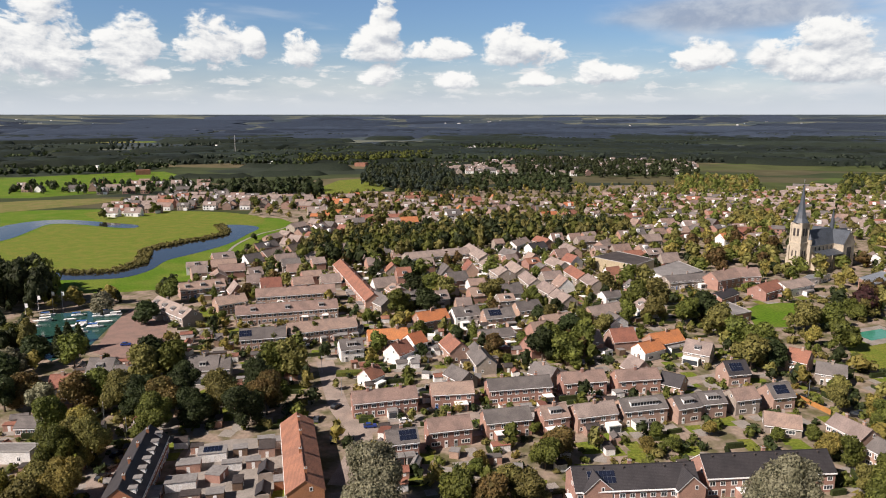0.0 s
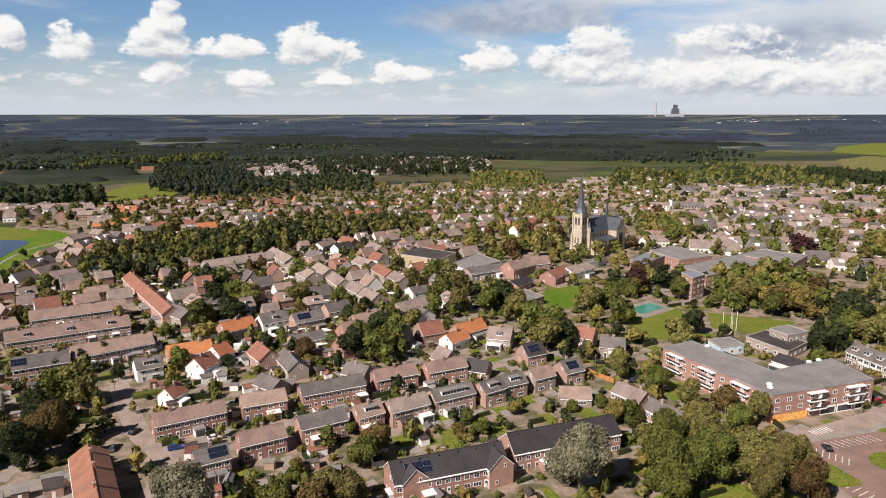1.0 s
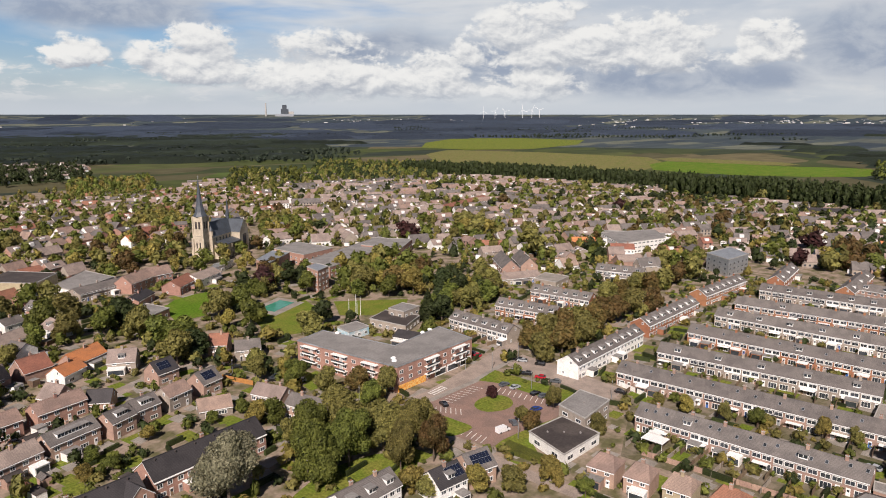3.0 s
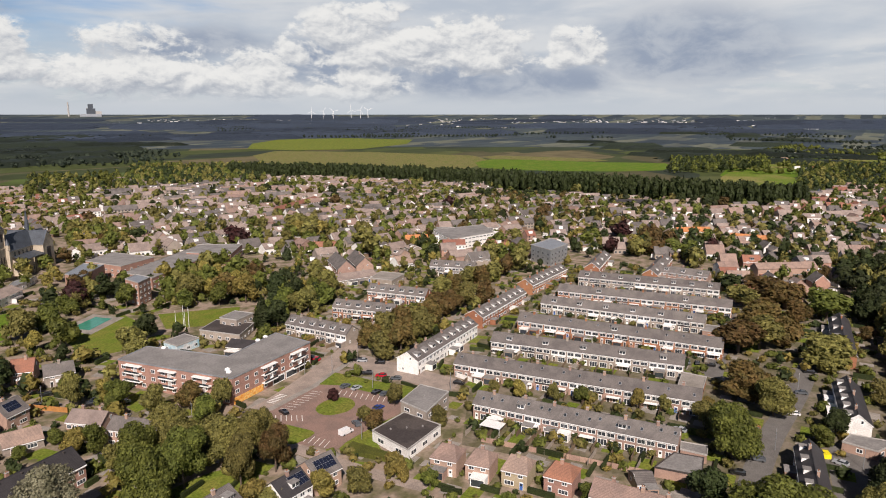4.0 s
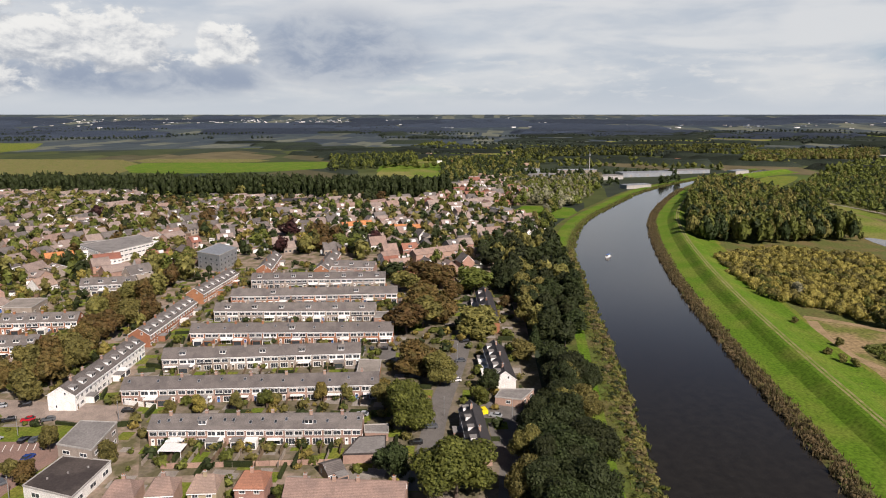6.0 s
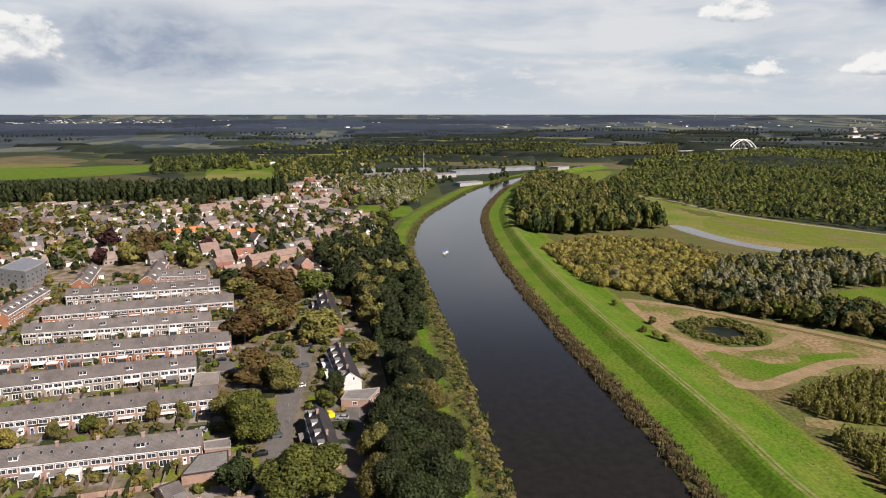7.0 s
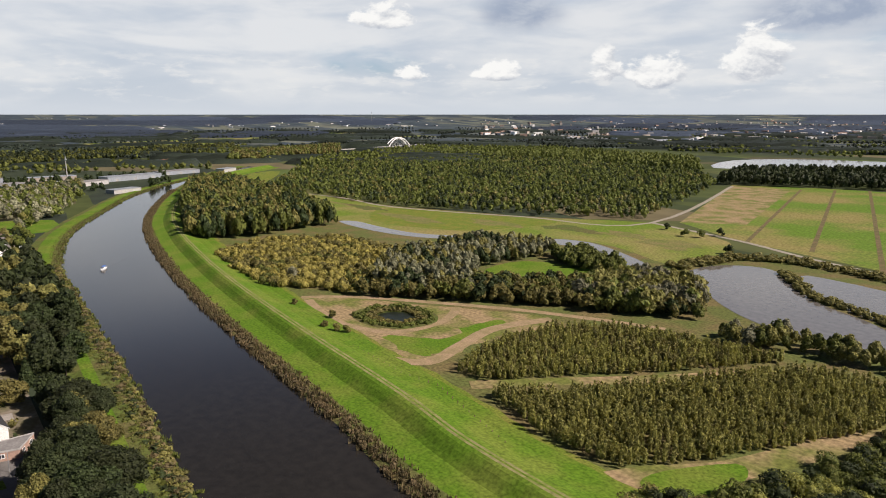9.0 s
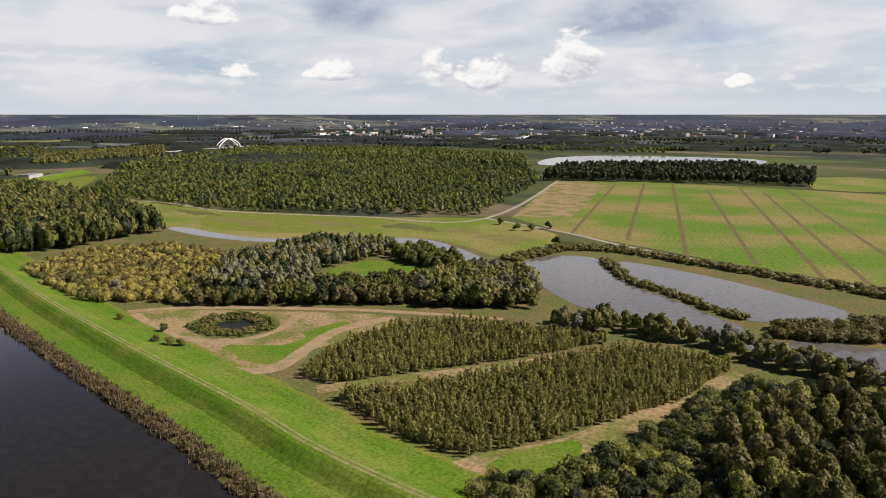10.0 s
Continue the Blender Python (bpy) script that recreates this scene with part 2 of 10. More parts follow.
material("tile_brown", (0.292, 0.208, 0.168), 0.8, (0.215, 0.158, 0.132), 0.25, 0.9, 3, each=0.14, lines=("Z", 0.22))
material("tile_grey", (0.148, 0.133, 0.124), 0.8, (0.105, 0.095, 0.090), 0.25, 0.9, 3, each=0.14, lines=("Z", 0.22))
material("tile_dark", (0.050, 0.046, 0.048), 0.6, (0.036, 0.034, 0.036), 0.25, 0.8, 3, each=0.12, lines=("Z", 0.24))
material("tile_orange", (0.440, 0.170, 0.070), 0.8, (0.340, 0.140, 0.068), 0.25, 0.8, 3, each=0.14, lines=("Z", 0.22))
material("tile_red", (0.270, 0.122, 0.082), 0.8, (0.205, 0.098, 0.070), 0.25, 0.9, 3, each=0.14, lines=("Z", 0.22))
material("tile_pink", (0.272, 0.217, 0.189), 0.8, (0.200, 0.160, 0.141), 0.25, 0.9, 3, each=0.14, lines=("Z", 0.22))
material("slate", (0.070, 0.082, 0.098), 0.5, (0.052, 0.060, 0.072), 0.3, 0.9, 2, lines=("Z", 0.3))
material("roof_felt", (0.235, 0.225, 0.215), 0.9, (0.180, 0.172, 0.165), 0.15, 0.9, 1.5)
material("roof_black", (0.050, 0.042, 0.040), 0.85, (0.080, 0.068, 0.062), 0.15, 0.9, 1.5)
material("metal_grey", (0.42, 0.44, 0.46), 0.45, metal=0.6)
material("concrete", (0.40, 0.385, 0.36), 0.9, (0.32, 0.31, 0.29), 0.3, 0.8, 3)
material("paint_white", (0.80, 0.80, 0.78), 0.6, (0.72, 0.72, 0.70), 0.8, 0.5, 4)
material("glass", (0.035, 0.042, 0.050), 0.12, (0.055, 0.062, 0.070), 0.6, 0.8, 1, spec=0.6, each=0.4)
material("solar", (0.011, 0.015, 0.030), 0.22, (0.014, 0.019, 0.038), 1.2, 0.8, 4, spec=0.6)
material("timber", (0.200, 0.140, 0.090), 0.9, (0.150, 0.108, 0.075), 0.4, 0.9, 4, each=0.25, lines=("X", 0.15))
material("timber_orange", (0.420, 0.200, 0.060), 0.8, (0.350, 0.165, 0.055), 0.4, 0.9, 4)
material("blue_paint", (0.05, 0.14, 0.42), 0.5)
material("red_paint", (0.42, 0.03, 0.03), 0.4)
material("pavilion_blue", (0.30, 0.52, 0.62), 0.7, (0.70, 0.72, 0.72), 0.2, 1.0, 2)
material("awning_red", (0.55, 0.10, 0.05), 0.8)
material("yellow_paint", (0.80, 0.68, 0.02), 0.5)
material("pond_dark", (0.012, 0.016, 0.010), 0.35, (0.020, 0.026, 0.014), spec=0.15)
material("pool_green", (0.06, 0.26, 0.18), 0.15)
material("rubber", (0.02, 0.02, 0.02), 0.8)
for _n, _c in (("car_black", (0.012, 0.012, 0.014)), ("car_grey", (0.10, 0.11, 0.12)), ("car_white", (0.75, 0.75, 0.75)),
               ("car_red", (0.42, 0.015, 0.03)), ("car_blue", (0.02, 0.05, 0.22)), ("car_silver", (0.36, 0.38, 0.40))):
    material(_n, _c, 0.25, _c, spec=0.6)


def water_material(name, base, rough, ripple, deep):
    m = material(name, base, rough, deep, 0.01, 0.8, 0.3, spec=0.5)
    nt = m.node_tree
    b = nt.nodes["Principled BSDF"]
    b.inputs["IOR"].default_value = 1.33
    geo, n, bp = nt.nodes.new("ShaderNodeNewGeometry"), nt.nodes.new("ShaderNodeTexNoise"), nt.nodes.new("ShaderNodeBump")
    n.inputs["Scale"].default_value, n.inputs["Detail"].default_value = 0.55, 4.0
    bp.inputs["Strength"].default_value, bp.inputs["Distance"].default_value = ripple, 0.12
    nt.links.new(geo.outputs["Position"], n.inputs["Vector"])
    nt.links.new(n.outputs["Fac"], bp.inputs["Height"])
    nt.links.new(bp.outputs["Normal"], b.inputs["Normal"])
    return m


water_material("river_water", (0.018, 0.0165, 0.014), 0.11, 0.10, (0.020, 0.018, 0.015))
water_material("lake_water", (0.115, 0.108, 0.098), 0.10, 0.02, (0.135, 0.126, 0.112))
water_material("harbour_water", (0.030, 0.090, 0.070), 0.10, 0.30, (0.020, 0.060, 0.050))


def field_material(name, colours, size, turn, stretch):
    """Farm land: long plots of different crops, each with its own colour, streaks along the plough lines and stains."""
    m = bpy.data.materials.new(name)
    m.use_nodes = True
    nt = m.node_tree
    N, L = nt.nodes.new, nt.links.new
    b = nt.nodes["Principled BSDF"]
    b.inputs["Roughness"].default_value, b.inputs["Specular IOR Level"].default_value = 0.95, 0.1
    geo, mp = N("ShaderNodeNewGeometry"), N("ShaderNodeMapping")
    mp.inputs["Rotation"].default_value = (0, 0, radians(turn))
    mp.inputs["Scale"].default_value = (1 / size, stretch / size, 0)
    L(geo.outputs["Position"], mp.inputs["Vector"])
    vo = N("ShaderNodeTexVoronoi")
    vo.distance = "CHEBYCHEV"
    vo.inputs["Scale"].default_value, vo.inputs["Randomness"].default_value = 1.0, 0.75
    L(mp.outputs[0], vo.inputs["Vector"])
    sep = N("ShaderNodeSeparateColor")
    L(vo.outputs["Color"], sep.inputs[0])
    rp = N("ShaderNodeValToRGB")
    rp.color_ramp.interpolation = "CONSTANT"
    while len(rp.color_ramp.elements) < len(colours):
        rp.color_ramp.elements.new(0.5)
    for i, c in enumerate(colours):
        rp.color_ramp.elements[i].position, rp.color_ramp.elements[i].color = i / len(colours), (*c, 1)
    L(sep.outputs[0], rp.inputs[0])
    n = N("ShaderNodeTexNoise")
    n.inputs["Scale"].default_value, n.inputs["Detail"].default_value = 0.02, 6.0
    L(geo.outputs["Position"], n.inputs["Vector"])
    hsv, mr = N("ShaderNodeHueSaturation"), N("ShaderNodeMapRange")
    L(n.outputs["Fac"], mr.inputs["Value"])
    for k, x in zip(("From Min", "From Max", "To Min", "To Max"), (0.3, 0.7, 0.75, 1.2)):
        mr.inputs[k].default_value = x
    L(mr.outputs[0], hsv.inputs["Value"])
    L(rp.outputs[0], hsv.inputs["Color"])
    L(hsv.outputs[0], b.inputs["Base Color"])
    MATS[name] = m
    return m


# the darkest plots carry cloud shade over the fields in their colour
field_material("farm_land", [(0.040, 0.052, 0.030), (0.034, 0.044, 0.030), (0.062, 0.078, 0.026), (0.048, 0.062, 0.026), (0.080, 0.092, 0.034), (0.130, 0.112, 0.062), (0.052, 0.066, 0.028), (0.075, 0.105, 0.028), (0.088, 0.082, 0.044)], 330, 24, 2.6)
# distant plots: blue-grey haze is mixed into these crop colours
field_material("hazy_land", [(0.060, 0.078, 0.082), (0.046, 0.062, 0.074), (0.130, 0.142, 0.110), (0.056, 0.072, 0.080), (0.040, 0.054, 0.066), (0.090, 0.102, 0.090)], 240, 10, 3.2)

# ---------------- building blocks ----------------


class Shape:
    """Collects faces, each with a material number, for one mesh."""

    def __init__(self):
        self.v, self.f, self.m = [], [], []

    def face(self, pts, m=0):
        n = len(self.v)
        self.v += [tuple(p) for p in pts]
        self.f.append(tuple(range(n, n + len(pts))))
        self.m.append(m)

    def box(self, x0, x1, y0, y1, z0, z1, m=0):
        c = [(x0, y0, z0), (x1, y0, z0), (x1, y1, z0), (x0, y1, z0), (x0, y0, z1), (x1, y0, z1), (x1, y1, z1), (x0, y1, z1)]
        n = len(self.v)
        self.v += c
        for q in ((0, 3, 2, 1), (4, 5, 6, 7), (0, 1, 5, 4), (1, 2, 6, 5), (2, 3, 7, 6), (3, 0, 4, 7)):
            self.f.append(tuple(n + i for i in q))
            self.m.append(m)
        return self

    def prism(self, pts, z0, z1, m=0, cap=None):
        """An upright prism on the outline pts (anticlockwise)."""
        k = len(pts)
        for i in range(k):
            (ax, ay), (bx, by) = pts[i], pts[(i + 1) % k]
            self.face([(ax, ay, z0), (bx, by, z0), (bx, by, z1), (ax, ay, z1)], m)
        self.face([(x, y, z1) for x, y in pts], m if cap is None else cap)
        self.face([(x, y, z0) for x, y in reversed(pts)], m)
        return self

    def ring(self, r0, z0, r1, z1, k=12, m=0, x=0.0, y=0.0):
        for i in range(k):
            a, b = 2 * math.pi * i / k, 2 * math.pi * (i + 1) / k
            p = [(x + r0 * math.cos(a), y + r0 * math.sin(a), z0), (x + r0 * math.cos(b), y + r0 * math.sin(b), z0),
                 (x + r1 * math.cos(b), y + r1 * math.sin(b), z1), (x + r1 * math.cos(a), y + r1 * math.sin(a), z1)]
            self.face(p[:3] if r1 < 1e-4 else p, m)
        return self

    def mesh(self, name, mats):
        me = bpy.data.meshes.new(name)
        at, v, to = {}, [], []
        for p in self.v:
            k = (round(p[0], 3), round(p[1], 3), round(p[2], 3))
            if k not in at:
                at[k] = len(v)
                v.append(p)
            to.append(at[k])
        me.from_pydata(v, [], [tuple(to[i] for i in f) for f in self.f])
        for m in mats:
            me.materials.append(MATS[m])
        me.polygons.foreach_set("material_index", self.m)
        me.update()
        return me


def thing(name, x, y, heading, label, category, group="", z=None):
    """An Empty at the foot of a thing; heading in degrees anticlockwise from +x."""
    ob = new(name)
    ob.empty_display_size = 0.5
    ob.matrix_world = pose(x, y, gz(x, y) if z is None else z, 0, 0, heading)
    return tagged(ob, label, category, group)


def part(name, data, parent, at=None, label="", mats=None):
    """Links a mesh (or a Shape with its materials) as one part under its parent."""
    if isinstance(data, Shape):
        data = data.mesh(name, mats)
    ob = new(name, data)
    ob.parent = parent
    if at is not None:
        ob.matrix_basis = at
    if label:
        ob["label"] = label
    return ob


def gz(x, y):
    """The height of the land: flat near by, bent up past 2500 m to fit the camera's view, so that the land ends at the
    eye's height.
    """
    r = math.hypot(x, y)
    if r <= 2500:
        return 0.0
    k = max(1e-4, 1 - (r - 2500) / 2300)
    return EYE * (1 - r * k / 2500)


CACHE = {}


def shared(key, build):
    if key not in CACHE:
        CACHE[key] = build()
    return CACHE[key]


def smooth(pts, n=6, closed=False):
    """A rounded line through the points."""
    k, out = len(pts), []
    for i in range(k if closed else k - 1):
        p = [Vector(pts[(i + j) % k] if closed else pts[min(max(i + j, 0), k - 1)]) for j in (-1, 0, 1, 2)]
        for s in range(n):
            t = s / n
            q = 0.5 * ((2 * p[1]) + (p[2] - p[0]) * t + (2 * p[0] - 5 * p[1] + 4 * p[2] - p[3]) * t * t + (3 * p[1] - p[0] - 3 * p[2] + p[3]) * t ** 3)
            out.append((q.x, q.y))
    if not closed:
        out.append(tuple(pts[-1]))
    return out


def sheet(name, pts, z, mat, label, category, rounded=0, kind="structure", wobble=0.0):
    """A level piece of ground on an outline."""
    if rounded:
        pts = smooth(pts, rounded, True)
    if wobble:
        pts = [(x + wobble * (noise.noise((x * 0.15, y * 0.15, 3)) * 2), y + wobble * (noise.noise((x * 0.15, y * 0.15, 8)) * 2)) for x, y in pts]
    bm = bmesh.new()
    f = bm.faces.new([bm.verts.new((x, y, gz(x, y) + z)) for x, y in pts])
    f.normal_update()
    if f.normal.z < 0:
        f.normal_flip()
    bmesh.ops.triangulate(bm, faces=[f])
    me = bpy.data.meshes.new(name)
    bm.to_mesh(me)
    bm.free()
    me.materials.append(MATS[mat])
    return tagged(new(name, me), label, category, kind=kind)


def ribbon(name, line, width, z, mat, label, category, kind="structure", rounded=6):
    """A road or path of one width along a rounded line."""
    c = smooth(line, rounded) if rounded else line
    s = Shape()
    edge = []
    for i, p in enumerate(c):
        a, b = Vector(c[max(i - 1, 0)]), Vector(c[min(i + 1, len(c) - 1)])
        d = (b - a).normalized()
        n = Vector((-d.y, d.x)) * width / 2
        edge.append(((p[0] + n.x, p[1] + n.y), (p[0] - n.x, p[1] - n.y)))
    for (a, b), (c2, d2) in zip(edge, edge[1:]):
        s.face([(*b, gz(*b) + z), (*d2, gz(*d2) + z), (*c2, gz(*c2) + z), (*a, gz(*a) + z)])
    return tagged(new(name, s.mesh(name, [mat])), label, category, kind=kind)


def inside(x, y, poly):
    hit = False
    for (ax, ay), (bx, by) in zip(poly, poly[1:] + poly[:1]):
        if (ay > y) != (by > y) and x < (bx - ax) * (y - ay) / (by - ay) + ax:
            hit = not hit
    return hit

# ---------------- leaves, trees, woods ----------------


def mesh_of(name, verts, faces, mat):
    """A mesh from an array of places and an array of faces that all have the same number of corners (or a list of such arrays)."""
    me = bpy.data.meshes.new(name)
    sets = faces if isinstance(faces, list) else [faces]
    sets = [f for f in sets if len(f)]
    me.vertices.add(len(verts))
    me.vertices.foreach_set("co", np.ascontiguousarray(verts, dtype=np.float32).ravel())
    idx = np.concatenate([f.ravel() for f in sets]).astype(np.int32)
    size = np.concatenate([np.full(len(f), f.shape[1]) for f in sets])
    me.loops.add(len(idx))
    me.loops.foreach_set("vertex_index", idx)
    me.polygons.add(len(size))
    me.polygons.foreach_set("loop_start", np.concatenate([[0], np.cumsum(size)[:-1]]).astype(np.int32))
    me.materials.append(MATS[mat])
    me.update(calc_edges=True)
    return me


def ball(subdiv):
    bm = bmesh.new()
    bmesh.ops.create_icosphere(bm, subdivisions=subdiv, radius=1.0)
    v = np.array([tuple(p.co) for p in bm.verts])
    f = np.array([[q.index for q in p.verts] for p in bm.faces])
    bm.free()
    return v, f


def crown_arrays(seed, lumps, leaves, size, subdiv=1, core=0.74, reach=0.36, hearts=99, turn=0.8):
    """Leaf clumps scattered through the outer shell of several overlapping lumps, turned every way, with a rough heart inside each."""
    rs = np.random.RandomState(seed)
    lumps = np.array(lumps, dtype=float)
    w = lumps[:, 3] ** 2
    i = rs.choice(len(lumps), leaves * 2, p=w / w.sum())
    d = rs.normal(size=(leaves * 2, 3))
    d[:, 2] = d[:, 2] * 0.9 + 0.2
    d /= np.linalg.norm(d, axis=1)[:, None]
    p = lumps[i, :3] + d * (lumps[i, 3] * (0.76 + reach * rs.rand(leaves * 2)))[:, None]
    gap = np.linalg.norm(p[:, None] - lumps[None, :, :3], axis=2) / lumps[None, :, 3]
    keep = np.where(gap.min(axis=1) > 0.72)[0][:leaves]
    p, d = p[keep], d[keep]
    nrm = d + turn * rs.normal(size=p.shape) * 0.6
    nrm /= np.linalg.norm(nrm, axis=1)[:, None]
    t = np.cross(nrm, rs.normal(size=p.shape))
    t /= np.linalg.norm(t, axis=1)[:, None]
    s = np.cross(nrm, t)
    k = (size * (0.55 + 0.9 * rs.rand(len(p))))[:, None]
    quad = np.stack([p - t * k - s * k * 0.45, p + t * k * (0.4 + 0.7 * rs.rand(len(p), 1)) - s * k * 0.5, p + s * k * (0.6 + 0.6 * rs.rand(len(p), 1))], 1).reshape(-1, 3)
    q = np.arange(len(quad)).reshape(-1, 3)
    vs, fs, n = [quad], [], len(quad)
    bv, bf = ball(subdiv)
    for x, y, z, r in lumps[:hearts]:
        rough = 1 + 0.16 * rs.normal(size=(len(bv), 1))
        vs.append(bv * rough * r * core + (x, y, z))
        fs.append(bf + n)
        n += len(bv)
    return np.concatenate(vs), [q, np.concatenate(fs)]


def trunk_shape(h, r, limbs, spread, seed):
    rng = random.Random(seed)
    s = Shape()
    s.ring(r * 1.4, -0.3, r, h * 0.12, 7).ring(r, h * 0.12, r * 0.6, h * 0.6, 7)
    for i in range(limbs):
        a = 2 * math.pi * (i + rng.random() * 0.5) / limbs
        z0 = h * rng.uniform(0.3, 0.5)
        e = Vector((math.cos(a) * spread * 0.6, math.sin(a) * spread * 0.6, h * rng.uniform(0.55, 0.8)))
        b0 = Vector((0, 0, z0))
        side = Vector((-math.sin(a), math.cos(a), 0)) * r * 0.35
        up = Vector((0, 0, r * 0.4))
        for u, v in ((side, up), (-side, up), (side, -up), (-side, -up)):
            s.face([b0 + u, b0 + v, e + v * 0.3, e + u * 0.3])
    return s


def lumps_for(kind, seed):
    """The lumps of a crown on a tree 1 high with a crown of about half width 0.4, by kind."""
    rng = random.Random(seed)
    if kind == "poplar":
        return [(rng.uniform(-.05, .05), rng.uniform(-.05, .05), 0.16 + 0.1 * i, 0.2 - 0.004 * (i - 3) ** 2) for i in range(8)]
    if kind == "conifer":
        return [(rng.uniform(-.02, .02), rng.uniform(-.02, .02), 0.14 + 0.1 * i, 0.26 - 0.028 * i) for i in range(9)]
    if kind == "bush":
        return [(0, 0, 0.42, 0.46)] + [(0.34 * math.cos(a), 0.34 * math.sin(a), rng.uniform(0.25, 0.6), rng.uniform(0.25, 0.38)) for a in (0.3, 1.6, 2.8, 4.1, 5.2)]
    base = [(0, 0, 0.58, 0.29), (rng.uniform(-.06, .06), rng.uniform(-.06, .06), 0.82, 0.16)]
    for i in range(12):
        a = i * 2.4 + rng.uniform(-0.4, 0.4)
        z = 0.28 + 0.52 * ((i * 5) % 12) / 11 + rng.uniform(-0.04, 0.04)
        q = rng.uniform(0.20, 0.31) * math.sqrt(max(0.15, 1 - ((z - 0.5) / 0.46) ** 2))
        base.append((q * math.cos(a), q * math.sin(a), z, rng.uniform(0.11, 0.19)))
    return base


LOD = {"fine": (11000, 0.0165, 1), "hero": (6800, 0.022, 1), "near": (2400, 0.036, 1), "mid": (1400, 0.048, 1), "far": (340, 0.092, 1)}


def tree_model(kind, leaf, lod, seed):
    """A tree about 1 m high, to be scaled: crown and trunk meshes."""
    def build():
        n, size, sub = LOD[lod]
        if kind in ("poplar", "conifer"):
            size *= 0.75
        if kind == "bush":
            size *= 1.5
        v, f = crown_arrays(seed * 7 + 3, lumps_for(kind, seed), n, size, sub)
        return (mesh_of("crown", v, f, leaf), trunk_shape(1.0, 0.022, 5 if kind in ("oak",) else 0, 0.4, seed).mesh("trunk", ["bark"]))
    return shared(("tree", kind, leaf, lod, seed % 3), build)


TREES = []
WORD = {"leaf_green": "green", "leaf_dark": "dark green", "leaf_olive": "olive-green", "leaf_rust": "rusty brown autumn", "leaf_silver": "silvery grey-green",
        "leaf_copper": "dark copper-red", "leaf_yellow": "yellow-green", "leaf_young": "light olive", "leaf_deep": "very dark green"}


PLANTED = []


def tree(p, h=11.0, w=None, kind="oak", leaf="leaf_green", lod=None, beside="", group=""):
    """Plans one tree at p; h: height, w: width of the crown. plant_all() builds them."""
    PLANTED.append((p, h, w, kind, leaf, lod, beside, group))
    TREES.append((p[0], p[1], (w or h * 0.9) / 2))


OPEN_GROUND = [[(140.0, 318.0), (151.0, 308.0), (180.0, 322.0), (206.0, 348.0), (203.0, 361.0), (160.0, 358.0)], [(185.0, 312.0), (170.0, 272.0), (177.0, 258.0), (194.0, 264.0), (217.0, 296.0), (213.0, 321.0)], [(204.0, 268.0), (208.0, 244.0), (228.0, 240.0), (250.0, 268.0), (228.0, 296.0)], [(-79.0, 196.0), (-76.0, 160.0), (-44.0, 160.0), (-45.0, 205.0), (-66.0, 206.0)]]      # lawns, pool and gardens kept without trees, stretched towards the camera to stay in view


def plant_all(single):
    """Builds the nearest trees as things of their own, and joins the farther ones by the colour of their leaves."""
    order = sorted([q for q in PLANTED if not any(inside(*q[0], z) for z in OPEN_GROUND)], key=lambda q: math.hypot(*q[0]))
    for q in order[:single]:
        plant(*q)
    rest = {}
    for q in order[single:]:
        rest.setdefault((q[4], q[3] == "conifer"), []).append(q)
    for (leaf, spiky), some in rest.items():
        std = 0.5 if spiky else 0.9
        places = [(*q[0], q[1], (q[2] or q[1] * std) / std) for q in some]
        stand("farther_trees", places, leaf, "%s trees among the farther houses" % WORD.get(leaf, "green"), 110, 0.098, "conifer" if spiky else "oak", 1, 6, category="trees", seed=len(some), hearts=4)


def plant(p, h=11.0, w=None, kind="oak", leaf="leaf_green", lod=None, beside="", group=""):
    """One tree with its trunk and crown."""
    x, y = p
    d = math.hypot(x, y)
    lod = lod or ("hero" if d < 250 and h >= 13 else "near" if d < 270 else "mid" if d < 520 else "far")
    seed = int(x * 3 + y * 5) % 997
    crown, trunk = tree_model(kind, leaf, lod, seed)
    std = {"oak": 0.9, "poplar": 0.42, "conifer": 0.5, "bush": 1.3}[kind]
    w = w or h * std
    noun = {"oak": "broadleaf tree", "poplar": "tall poplar", "conifer": "conifer", "bush": "rounded shrub"}[kind]
    ob = new("shrub" if kind == "bush" else "tree")
    ob.empty_display_size = 0.5
    k = w / (h * std)
    ob.matrix_world = pose(x, y, gz(x, y), 0, 0, (seed * 67) % 360) @ Matrix.Diagonal((h * k, h * k, h, 1))
    size = "small " if h < 6 else "large " if h > 14 else ""
    tagged(ob, "%s%s, %s leaves, %s" % (size, noun, WORD.get(leaf, "green"), beside or "in a garden"), "shrub" if kind == "bush" else "tree", group)
    part("crown", crown, ob)
    if kind != "bush":
        part("trunk", trunk, ob)
    return ob


